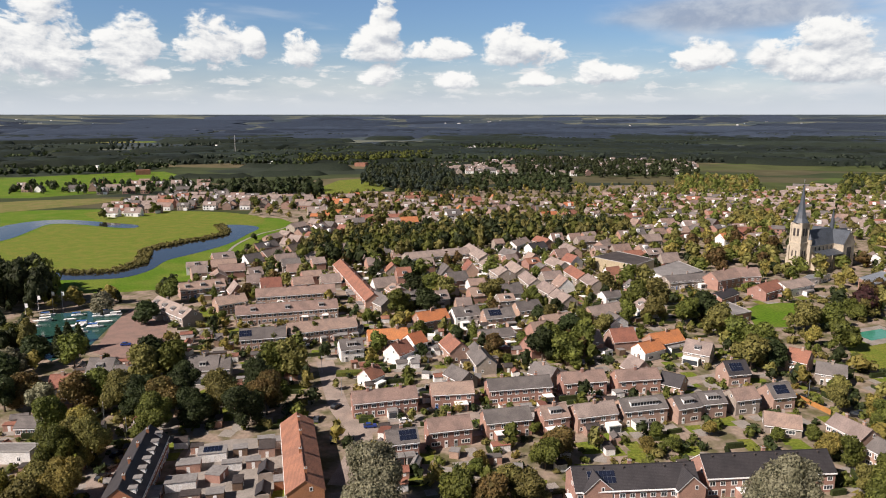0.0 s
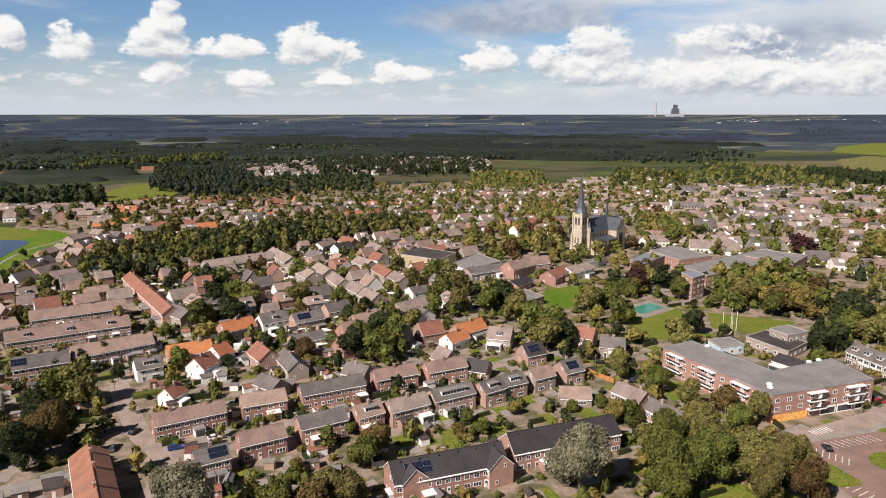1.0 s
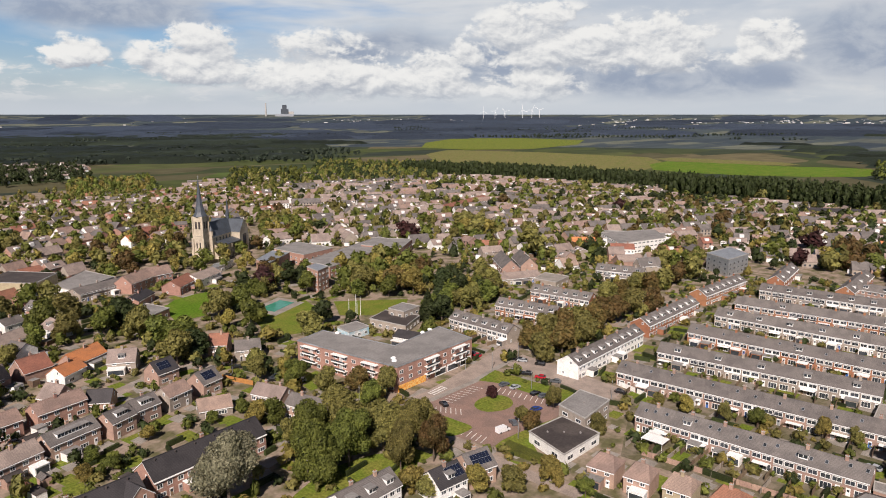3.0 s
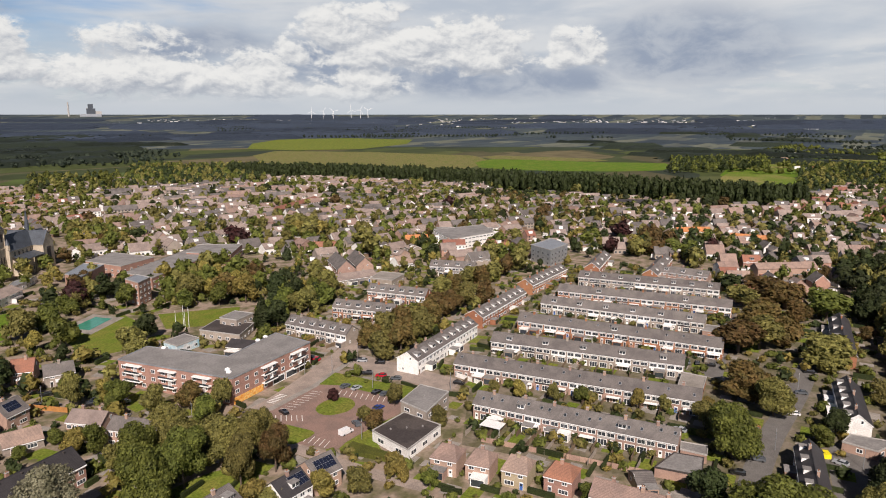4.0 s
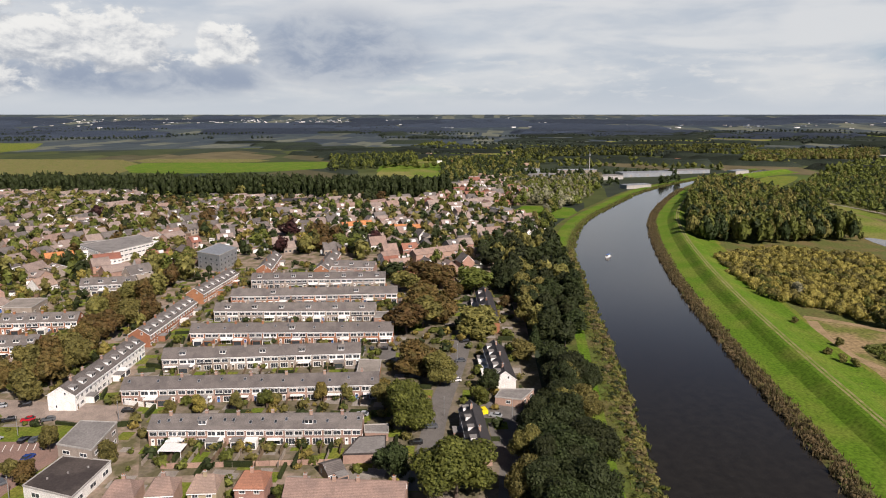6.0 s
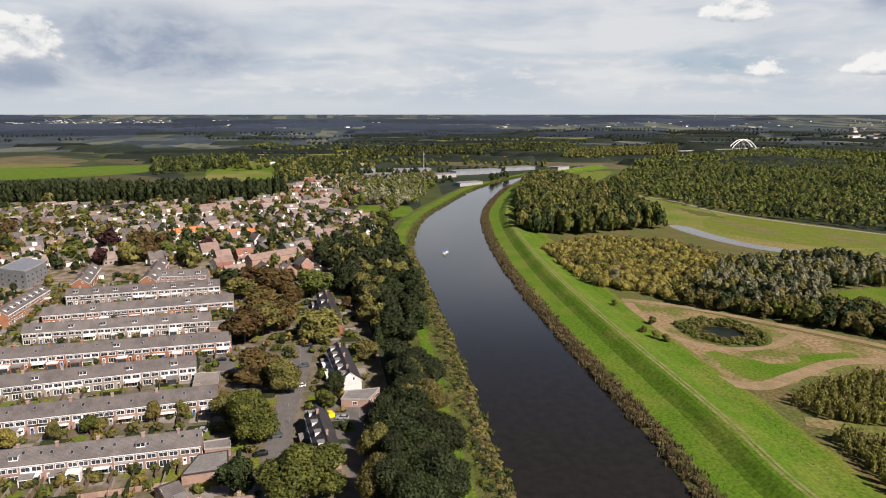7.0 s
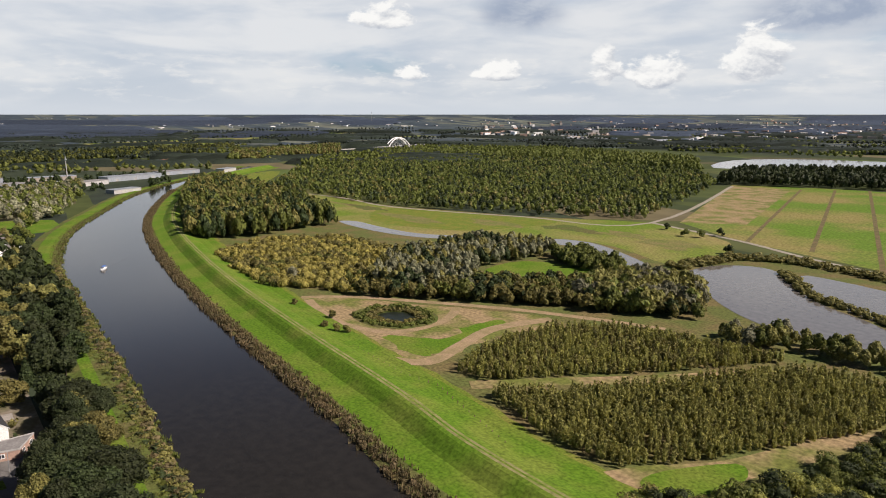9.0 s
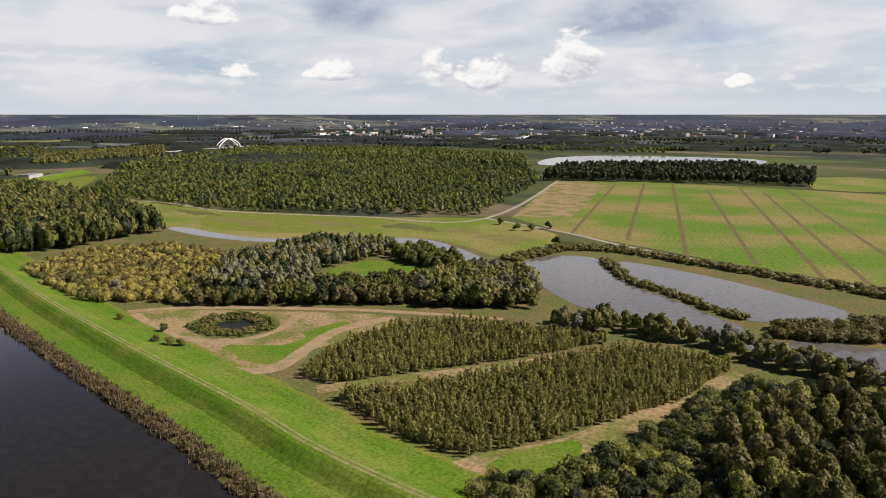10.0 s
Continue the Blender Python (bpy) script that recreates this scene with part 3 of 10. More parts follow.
def stand(name, places, leaf, label, leaves=26, size=0.1, kind="oak", sub=1, variants=4, h=(9, 13), w=0.9, category="wood", seed=5, lumps=None, hearts=2):
    """Many trees that nobody counts, joined into one mesh: a wood, a belt, a reed bed."""
    rs = np.random.RandomState(seed)
    spire = [(0, 0, 0.32, 0.22), (0.03, 0.02, 0.56, 0.2), (-0.02, 0, 0.8, 0.15)]
    models = [crown_arrays(seed + 11 * i, lumps or (spire if kind == "poplar" else lumps_for(kind, seed + i)[:9 if leaves > 100 else 4]), int(leaves * 1.8), size * 0.88, sub, core=0.82, hearts=hearts, turn=0.5) for i in range(variants)]
    vs, quads, tris, n = [], [], [], 0
    for x, y, *own in places:
        v, (q, t) = models[rs.randint(variants)]
        a, hh = rs.rand() * 6.28, h[0] + (h[1] - h[0]) * rs.rand()
        ww = hh * w * (0.85 + 0.3 * rs.rand())
        if own:
            hh, ww = own
        c, s = math.cos(a) * ww, math.sin(a) * ww
        far = math.hypot(x, y)
        g = gz(x, y)
        k = 1.0 if far <= 2500 else far / (2500 / max(1e-3, 1 - (far - 2500) / 2300))
        vs.append(np.stack([v[:, 0] * c * k - v[:, 1] * s * k + x, v[:, 0] * s * k + v[:, 1] * c * k + y, v[:, 2] * hh * k + g], 1))
        quads.append(q + n)
        tris.append(t + n)
        n += len(v)
    if not vs:
        return None
    return tagged(new(name, mesh_of(name, np.concatenate(vs), [np.concatenate(quads), np.concatenate(tris)], leaf)), label, category, kind="stuff")


def mixed(name, places, leafs, label, *rest, **more):
    """One wood of several kinds of tree: a joined mesh for each kind."""
    rng = random.Random(len(places))
    sets = {}
    for q in places:
        k = 0.5 + 0.5 * noise.noise((q[0] * 0.03, q[1] * 0.03, len(leafs))) + rng.uniform(-0.3, 0.3)
        sets.setdefault(leafs[int(min(0.999, max(0, k)) * len(leafs))], []).append(q)
    for leaf, some in sets.items():
        stand(name, some, leaf, label, *rest, **more)


def reed_bed(name, places, leaf, label, h=(1.4, 2.6), blades=9, seed=3, spread=0.9):
    """Upright reeds in clumps, one mesh."""
    rs = np.random.RandomState(seed)
    n = len(places) * blades
    base = np.repeat(np.array([(x, y) for x, y in places]), blades, axis=0) + rs.normal(size=(n, 2)) * spread * 0.5
    hh = h[0] + (h[1] - h[0]) * rs.rand(n)
    a = rs.rand(n) * 6.28
    w = 0.22 + 0.2 * rs.rand(n)
    lean = rs.normal(size=(n, 2)) * 0.35
    z = np.full(n, 0.0)
    v = np.stack([np.stack([base[:, 0] - np.cos(a) * w, base[:, 1] - np.sin(a) * w, z], 1), np.stack([base[:, 0] + np.cos(a) * w, base[:, 1] + np.sin(a) * w, z], 1),
                  np.stack([base[:, 0] + lean[:, 0], base[:, 1] + lean[:, 1], hh], 1)], 1).reshape(-1, 3)
    return tagged(new(name, mesh_of(name, v, np.arange(len(v)).reshape(-1, 3), leaf)), label, "reeds", kind="stuff")


def fill(poly, step, jitter=0.45, seed=1, keep=1.0, clear=()):
    """Places spread over an outline."""
    rs = random.Random(seed)
    xs, ys = [p[0] for p in poly], [p[1] for p in poly]
    out = []
    x = min(xs)
    row = 0
    while x < max(xs):
        y = min(ys) + (row % 2) * step / 2
        while y < max(ys):
            q = (x + rs.uniform(-jitter, jitter) * step, y + rs.uniform(-jitter, jitter) * step)
            if rs.random() < keep and inside(*q, poly) and not any(inside(*q, c) for c in clear):
                out.append(q)
            y += step
        x += step * 0.87
        row += 1
    return out


def along(line, step, jitter=0.3, seed=1, rows=1, gap=5.0):
    """Places along a line, in one or more rows."""
    rs = random.Random(seed)
    out = []
    for (ax, ay), (bx, by) in zip(line, line[1:]):
        n = max(1, int(math.dist((ax, ay), (bx, by)) / step))
        ux, uy = (bx - ax) / n, (by - ay) / n
        l = math.hypot(ux, uy) or 1
        for i in range(n):
            for r in range(rows):
                o = (r - (rows - 1) / 2) * gap
                out.append((ax + ux * (i + rs.uniform(-jitter, jitter)) - uy / l * o + rs.uniform(-1, 1) * jitter * 2,
                            ay + uy * (i + rs.uniform(-jitter, jitter)) + ux / l * o + rs.uniform(-1, 1) * jitter * 2))
    return out


# ---------------- houses ----------------
OCC = []      # footprints already built: x, y, radius


def window_mesh(w, h, bars=1, frame="paint_white"):
    """A frame with recessed panes, all one piece."""
    def build():
        s = Shape()
        f, d = 0.16, 0.07
        xs = [-w / 2]
        for i in range(bars + 1):
            x0, x1 = -w / 2 + w * i / (bars + 1), -w / 2 + w * (i + 1) / (bars + 1)
            xs += [x0 + (f if i == 0 else 0.04), x1 - (f if i == bars else 0.04)]
        xs.append(w / 2)
        zs = [0, f, h - f, h]
        for i in range(len(xs) - 1):
            for j in range(3):
                x0, x1, z0, z1 = xs[i], xs[i + 1], zs[j], zs[j + 1]
                if i % 2 == 1 and j == 1:
                    g = -0.02
                    s.face([(x0, g, z0), (x1, g, z0), (x1, g, z1), (x0, g, z1)], 1)
                    s.face([(x0, -d, z0), (x1, -d, z0), (x1, g, z0), (x0, g, z0)])
                    s.face([(x0, g, z1), (x1, g, z1), (x1, -d, z1), (x0, -d, z1)])
                    s.face([(x0, -d, z1), (x0, -d, z0), (x0, g, z0), (x0, g, z1)])
                    s.face([(x1, -d, z0), (x1, -d, z1), (x1, g, z1), (x1, g, z0)])
                else:
                    s.face([(x0, -d, z0), (x1, -d, z0), (x1, -d, z1), (x0, -d, z1)])
        for z, k in ((0, 1), (h, -1)):
            for x0, x1 in zip(xs, xs[1:]):
                s.face([(x0, 0.03, z), (x1, 0.03, z), (x1, -d, z), (x0, -d, z)][::k])
        for x, k in ((-w / 2, 1), (w / 2, -1)):
            for z0, z1 in zip(zs, zs[1:]):
                s.face([(x, -d, z0), (x, -d, z1), (x, 0.03, z1), (x, 0.03, z0)][::k])
        return s.mesh("window", [frame, "glass"])
    return shared(("window", round(w, 1), round(h, 1), bars, frame), build)


def door_mesh(col):
    def build():
        s = Shape()
        s.box(-0.55, 0.55, -0.07, 0.05, 0, 2.35)
        s.box(-0.45, 0.45, -0.09, -0.06, 0.05, 2.0, 1)
        s.face([(-0.3, -0.095, 1.2), (0.3, -0.095, 1.2), (0.3, -0.095, 1.9), (-0.3, -0.095, 1.9)], 2)
        return s.mesh("door", ["paint_white", col, "glass"])
    return shared(("door", col), build)


def dormer_mesh(w, h, depth, side):
    def build():
        s = Shape()
        s.box(-w / 2, w / 2, 0, depth, 0, h)
        s.box(-w / 2 - 0.15, w / 2 + 0.15, -0.25, depth, h, h + 0.16, 2)
        n = max(1, round(w / 1.1))
        for i in range(n):
            x0, x1 = -w / 2 + w * i / n + 0.09, -w / 2 + w * (i + 1) / n - 0.09
            s.face([(x0, -0.012, 0.35), (x1, -0.012, 0.35), (x1, -0.012, h - 0.12), (x0, -0.012, h - 0.12)], 1)
        return s.mesh("dormer", [side, "glass", "roof_felt"])
    return shared(("dormer", w, h, round(depth, 1), side), build)


def chimney_mesh(brick):
    def build():
        s = Shape().box(-0.45, 0.45, -0.35, 0.35, -0.8, 1.0).box(-0.52, 0.52, -0.42, 0.42, 1.0, 1.14, 1)
        s.ring(0.13, 1.14, 0.11, 1.5, 8, 2, -0.2).ring(0.13, 1.14, 0.11, 1.45, 8, 2, 0.2)
        return s.mesh("chimney", [brick, "concrete", "brick_orange"])
    return shared(("chimney", brick), build)


def skylight_mesh():
    return shared("skylight", lambda: Shape().box(-0.45, 0.45, -0.6, 0.6, 0.0, 0.1).box(-0.36, 0.36, -0.5, 0.5, 0.1, 0.115, 1).mesh("skylight", ["metal_grey", "glass"]))


def solar_array(nx, ny, ob, at):
    """Panels one by one on a shallow frame."""
    panel = shared("solar", lambda: Shape().box(0.02, 1.0, 0.02, 1.64, 0.06, 0.11).mesh("solar_panel", ["solar"]))
    part("panel_frame", shared(("panel_frame", nx, ny), lambda: Shape().box(-nx * 0.52, nx * 0.52, -ny * 0.85, ny * 0.85, 0.0, 0.055).mesh("panel_frame", ["metal_grey"])), ob, at)
    for i in range(nx):
        for j in range(ny):
            part("solar_panel", panel, ob, at @ Matrix.Translation((i * 1.04 - nx * 0.52, j * 1.7 - ny * 0.85, 0)))


def gable_roof(L, D, he, hr, over=0.35, t=0.24, hip=0.0):
    """The slabs of a pitched roof, with a ridge cap; hip: how far the ridge stops short of the ends."""
    s = Shape()
    x0, x1, y = -L / 2 - over * 0.6, L / 2 + over * 0.6, D / 2 + over
    ze = he - over * (hr - he) / (D / 2)
    r0, r1 = x0 + hip, x1 - hip
    for k in (-1, 1):
        lo = [(x0, k * y, ze), (x1, k * y, ze), (r1, 0, hr), (r0, 0, hr)]
        up = [(a, b, c + t) for a, b, c in lo]
        if k > 0:
            lo, up = [lo[i] for i in (1, 0, 3, 2)], [up[i] for i in (1, 0, 3, 2)]
        s.face(up)
        s.face(list(reversed(lo)))
        s.face([lo[0], lo[1], up[1], up[0]], 1)
        if not hip:
            s.face([lo[1], lo[2], up[2], up[1]], 1)
            s.face([lo[3], lo[0], up[0], up[3]], 1)
    if hip:
        for k, xe, xr in ((-1, x0, r0), (1, x1, r1)):
            f = [(xe, -k * -y, ze + t), (xe, k * -y, ze + t), (xr, 0, hr + t)]
            s.face(f)
    s.box(r0, r1, -0.13, 0.13, hr + t - 0.08, hr + t + 0.07, 0)
    return s


ROOF_WORD = {"tile_brown": "brown tiled", "tile_grey": "grey tiled", "tile_dark": "dark tiled", "tile_orange": "bright orange tiled", "tile_red": "red-brown tiled", "tile_pink": "pink-brown tiled", "slate": "slate"}
WALL_WORD = {"brick_red": "red brick", "brick_brown": "brown brick", "brick_orange": "orange brick", "brick_grey": "grey-buff brick", "brick_yellow": "yellow brick", "render_white": "white rendered", "sandstone": "sandstone"}
DOORS = ["timber", "paint_white", "metal_grey", "brick_brown", "paint_white", "blue_paint", "timber", "roof_black"]


def house(a, b, hr=8.5, he=5.4, D=8.6, roof="tile_brown", wall="brick_brown", units=0, dormers=0, chimneys=None, panels=False, hip=0.0, solar=None, sky_lights=0, gutter="paint_white",
          detail=2, dormer_w=2.4, note="", bargeboard=False, vents=0):
    """A pitched-roof house or terrace whose ridge runs over a and b. Its front is the long side that faces the camera.
    units: how many dwellings; panels: light cladding between brick piers; detail 0: far off."""
    (ax, ay), (bx, by) = a, b
    cx, cy, L = (ax + bx) / 2, (ay + by) / 2, max(4.0, math.dist(a, b))
    head = math.atan2(by - ay, bx - ax)
    if -math.sin(head) * cx + math.cos(head) * cy < 0:      # the local -y side must look to the camera, over the origin
        head += math.pi
    units = units or max(1, round(L / 6.0))
    rng = random.Random(int(cx * 13 + cy * 7))
    kind = "terraced_houses" if units > 2 else "house"
    word = "%s %s with a %s roof%s" % (WALL_WORD[wall], "terrace" if units > 2 else "house", ROOF_WORD[roof], (" " + note) if note else (" and white dormers" if dormers else " beside its gardens"))
    ob = thing(kind, cx, cy, math.degrees(head), word, "house")
    for i in range(int(L // 8) + 1):
        u = -L / 2 + (i + 0.5) * L / (int(L // 8) + 1)
        OCC.append((cx + u * math.cos(head), cy + u * math.sin(head), D / 2 + 2.5))
    body = Shape()
    g = [(-L / 2, -D / 2), (L / 2, -D / 2), (L / 2, D / 2), (-L / 2, D / 2)]
    for i in (0, 2):
        (px, py), (qx, qy) = g[i], g[i + 1]
        body.face([(px, py, -0.3), (qx, qy, -0.3), (qx, qy, he), (px, py, he)])
    for k in (1, -1):
        x = k * L / 2
        if hip:
            body.face([(x, -k * D / 2, -0.3), (x, k * D / 2, -0.3), (x, k * D / 2, he), (x, -k * D / 2, he)])
        else:
            body.face([(x, -k * D / 2, -0.3), (x, k * D / 2, -0.3), (x, k * D / 2, he), (x, 0, hr), (x, -k * D / 2, he)])
    part("wall", body, ob, mats=[wall])
    part("roof", gable_roof(L, D, he, hr, hip=hip), ob, mats=[roof, "paint_white" if bargeboard else roof])
    slope = math.atan2(hr - he, D / 2)
    if gutter and detail:
        part("gutter", Shape().box(-L / 2 - 0.1, L / 2 + 0.1, -D / 2 - 0.48, -D / 2 - 0.34, he - 0.46, he - 0.22), ob, mats=[gutter if rng.random() < 0.3 else "paint_white"])
    u = L / units
    two = he > 4.2
    f = -D / 2 - 0.003
    if detail:
        flip = rng.random() < 0.5
        for i in range(units):
            x = -L / 2 + (i + 0.5) * u
            k = 1 if (i % 2 == 0) ^ flip else -1
            if panels and i % panels != 0:
                part("cladding", Shape().box(-u / 2 + 0.25, u / 2 - 0.25, -0.06, 0.02, 2.55, he - 0.5), ob, Matrix.Translation((x, f, 0)), mats=[rng.choice(("paint_white", "paint_white", "paint_white", "brick_grey", "tile_dark", "concrete"))])
            ww = round(min(3.0, u * 0.5) if panels else min(2.8, u * 0.46), 1)
            part("window", window_mesh(ww, 2.2 if panels else 1.4, 2 if ww > 1.6 else 1), ob, Matrix.Translation((x - k * u * 0.2, f, 0.12 if panels else 0.75)))
            part("door", door_mesh(rng.choice(DOORS)), ob, Matrix.Translation((x + k * u * 0.28, f, 0)))
            if detail > 1 and rng.random() < (0.28 if panels else 0.4):
                e = Shape().box(-u * 0.3, u * 0.3, -3.0, 0.0, -0.2, 2.6).box(-u * 0.3 - 0.12, u * 0.3 + 0.12, -3.15, 0.0, 2.6, 2.82, 1)
                e.box(-u * 0.3 + 0.3, u * 0.3 - 0.3, -3.03, -2.98, 0.3, 2.2, 2)
                part("extension", e, ob, Matrix.Translation((x - k * u * 0.15, f, 0)), mats=[rng.choice((wall, "render_white")), rng.choice(("paint_white", "roof_felt")), "glass"])
            if panels and detail > 1 and rng.random() < 0.22:
                part("awning", shared(("row_awning", round(u, 1)), lambda: Shape().box(-u * 0.36, u * 0.36, -1.9, 0.0, 2.35, 2.45).mesh("awning", ["paint_white"])), ob, Matrix.Translation((x, f - 0.06, 0)))
            if panels and detail > 1 and i:
                part("party_fence", shared("party_fence", lambda: Shape().box(-0.04, 0.04, -6.5, 0.0, -0.1, 1.75).mesh("party_fence", ["timber"])), ob, Matrix.Translation((x - u / 2, f - 0.07, 0)))
            if two:
                if panels:
                    part("window", window_mesh(round(u * 0.42, 1), 1.5, 1), ob, Matrix.Translation((x - u * 0.235, f - 0.06, 3.2)))
                    part("window", window_mesh(round(u * 0.42, 1), 1.5, 1), ob, Matrix.Translation((x + u * 0.235, f - 0.06, 3.2)))
                else:
                    part("window", window_mesh(1.7, 1.4, 1), ob, Matrix.Translation((x - u * 0.24, f, 3.35)))
                    if detail > 1 or i % 2:
                        part("window", window_mesh(1.5, 1.4, 1), ob, Matrix.Translation((x + u * 0.24, f, 3.35)))
        # the end that looks to the camera
        ex = 1 if (math.cos(head) * cx + math.sin(head) * cy) < 0 else -1
        turn = pose(0, 0, 0, 0, 0, 90 * ex)
        if not hip and detail > 1:
            part("window", window_mesh(0.9, 1.2, 0), ob, Matrix.Translation((ex * (L / 2 + 0.003), D * 0.15 * ex, min(5.6, he + 0.3))) @ turn)
            part("window", window_mesh(0.9, 1.2, 0), ob, Matrix.Translation((ex * (L / 2 + 0.003), -D * 0.2 * ex, 1.0)) @ turn)
    elif two:
        for i in range(min(units, 3)):
            part("window", window_mesh(1.8, 1.3, 1), ob, Matrix.Translation((-L / 2 + (i + 0.5) * L / min(units, 3), f, 3.3)))
    n = chimneys if chimneys is not None else (units + 1) // 2
    for i in range(n):
        x = -L / 2 + (i + 0.5) * L / n + rng.uniform(-1, 1)
        if hip:
            x *= 0.5
        part("chimney", chimney_mesh("brick_brown" if wall == "render_white" else wall), ob, Matrix.Translation((x, rng.choice((-0.3, 0.4)), hr + 0.2)))
    onroof = lambda x, q, lift=0.25: Matrix.Translation((x, -D / 2 * (1 - q), he + (hr - he) * q + lift)) @ Matrix.Rotation(slope, 4, "X")
    for i in range(dormers):
        x = -L / 2 + (i + 0.5) * L / dormers
        q = 0.22
        part("dormer", dormer_mesh(dormer_w, 1.45, 1.45 / math.tan(slope) + 0.2, "paint_white"), ob, Matrix.Translation((x, -D / 2 * (1 - q), he + (hr - he) * q + 0.2)))
    for i in range(sky_lights):
        part("skylight", skylight_mesh(), ob, onroof(-L / 2 + (i + rng.uniform(0.25, 0.75)) * L / sky_lights, rng.uniform(0.35, 0.7)))
    for i in range(vents):
        part("roof_vent", shared("roof_vent", lambda: Shape().ring(0.18, -0.3, 0.16, 0.5, 8).ring(0.3, 0.5, 0.3, 0.65, 8).ring(0.3, 0.65, 0, 0.75, 8).mesh("roof_vent", ["roof_black"])), ob, Matrix.Translation((-L / 2 + (i + 0.5) * L / vents, -D * 0.08, hr - 0.5)))
    if solar:
        x, nx, ny = solar
        solar_array(nx, ny, ob, onroof(x * L / 2, 0.5))
    return ob


def flat(pts, h, wall="brick_brown", roof="roof_felt", name="building", label="flat-roofed building", storeys=1, pitch=4.0, edge="concrete", win=(1.8, 1.4), extras=0, frame="paint_white"):
    """A flat-roofed building on the outline pts, with a parapet edge and windows in the walls that face the camera."""
    area = sum(a[0] * b[1] - b[0] * a[1] for a, b in zip(pts, pts[1:] + pts[:1]))
    if area < 0:
        pts = pts[::-1]
    cx, cy = sum(p[0] for p in pts) / len(pts), sum(p[1] for p in pts) / len(pts)
    loc = [(x - cx, y - cy) for x, y in pts]
    ob = thing(name, cx, cy, 0, label, "building")
    OCC.append((cx, cy, max(math.hypot(*p) for p in loc) * 0.8 + 2))
    part("wall", Shape().prism(loc, -0.3, h - 0.2), ob, mats=[wall])
    s = Shape()
    out = [(x + 0.12 * (1 if x > 0 else -1), y + 0.12 * (1 if y > 0 else -1)) for x, y in loc]
    ins = [(x - 0.15 * (1 if x > 0 else -1), y - 0.15 * (1 if y > 0 else -1)) for x, y in loc]
    k = len(loc)
    for i in range(k):
        j = (i + 1) % k
        s.face([(*out[i], h - 0.2), (*out[j], h - 0.2), (*out[j], h + 0.25), (*out[i], h + 0.25)], 1)
        s.face([(*out[i], h + 0.25), (*out[j], h + 0.25), (*ins[j], h + 0.25), (*ins[i], h + 0.25)], 1)
        s.face([(*ins[j], h), (*ins[i], h), (*ins[i], h + 0.25), (*ins[j], h + 0.25)], 1)
    s.face([(*p, h) for p in ins], 0)
    part("roof", s, ob, mats=[roof, edge])
    for i in range(k):
        (ax, ay), (bx, by) = loc[i], loc[(i + 1) % k]
        l = math.dist((ax, ay), (bx, by))
        nx, ny = (by - ay) / l, -(bx - ax) / l
        if nx * (cx + ax) + ny * (cy + ay) > 0:
            continue
        n = int(l / pitch)
        for q in range(n):
            t = (q + 0.5) / n
            for st in range(storeys):
                m = Matrix.Translation((ax + (bx - ax) * t + nx * 0.004, ay + (by - ay) * t + ny * 0.004, 0.9 + st * 3.0)) @ Matrix.Rotation(math.atan2(by - ay, bx - ax), 4, "Z")
                part("window", window_mesh(win[0], win[1], 1, frame), ob, m)
    rng = random.Random(int(cx))
    for i in range(extras):
        t = (i + 0.5) / extras
        part("roof_vent", Shape().ring(0.3, 0, 0.3, 0.4, 10).ring(0.34, 0.4, 0, 0.6, 10), ob, Matrix.Translation((loc[0][0] * (1 - t) * 0.7 + loc[2][0] * t * 0.7, loc[0][1] * (1 - t) * 0.7 + loc[2][1] * t * 0.7, h)), mats=["roof_felt"])
    return ob


def shed(p, heading=0.0, w=3.0, d=2.4, h=2.3, wall="timber", roof="roof_felt", pitched=False, label=""):
    ob = thing("garden_shed", p[0], p[1], heading, label or "small %s garden shed behind the houses" % ("white" if wall == "render_white" else "weathered timber"), "shed")
    part("wall", Shape().box(-w / 2, w / 2, -d / 2, d / 2, -0.2, h), ob, mats=[wall])
    if pitched:
        part("roof", gable_roof(w, d, h, h + d * 0.35, 0.2, 0.1), ob, mats=[roof, roof])
    else:
        part("roof", Shape().box(-w / 2 - 0.15, w / 2 + 0.15, -d / 2 - 0.15, d / 2 + 0.15, h, h + 0.14), ob, mats=[roof])
    part("door", shared("shed_door", lambda: Shape().box(-0.45, 0.45, -0.03, 0.02, 0, 1.95).mesh("door", ["paint_white"])), ob, Matrix.Translation((0, -d / 2 - 0.002, 0)))
    OCC.append((p[0], p[1], 2.0))
    return ob

# ---------------- the land ----------------


def land():
    """One sheet of land, from under the eye to the horizon."""
    radii = [0, 60, 120, 200, 300, 450, 650, 900, 1200, 1500, 1850, 2200, 2500, 2700, 2900, 3100, 3300, 3500, 3700, 3900, 4100, 4300, 4450, 4600, 4700, 4790]
    k = 144
    v, f, m = [(0, 0, 0)], [], []
    for r in radii[1:]:
        for i in range(k):
            a = 2 * math.pi * i / k
            x, y = r * math.cos(a), r * math.sin(a)
            v.append((x, y, gz(x, y)))
    for i in range(k):
        f.append((0, 1 + i, 1 + (i + 1) % k))
        m.append(0)
    for j in range(len(radii) - 2):
        for i in range(k):
            a, b = 1 + j * k + i, 1 + j * k + (i + 1) % k
            f.append((a, a + k, b + k, b))
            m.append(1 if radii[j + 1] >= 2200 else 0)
    me = bpy.data.meshes.new("ground")
    me.from_pydata(v, [], f)
    for n in ("farm_land", "hazy_land"):
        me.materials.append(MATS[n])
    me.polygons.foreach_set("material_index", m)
    return tagged(new("ground", me), "green and tan polder plots, haze-coloured and bent up far off", "ground", kind="structure")


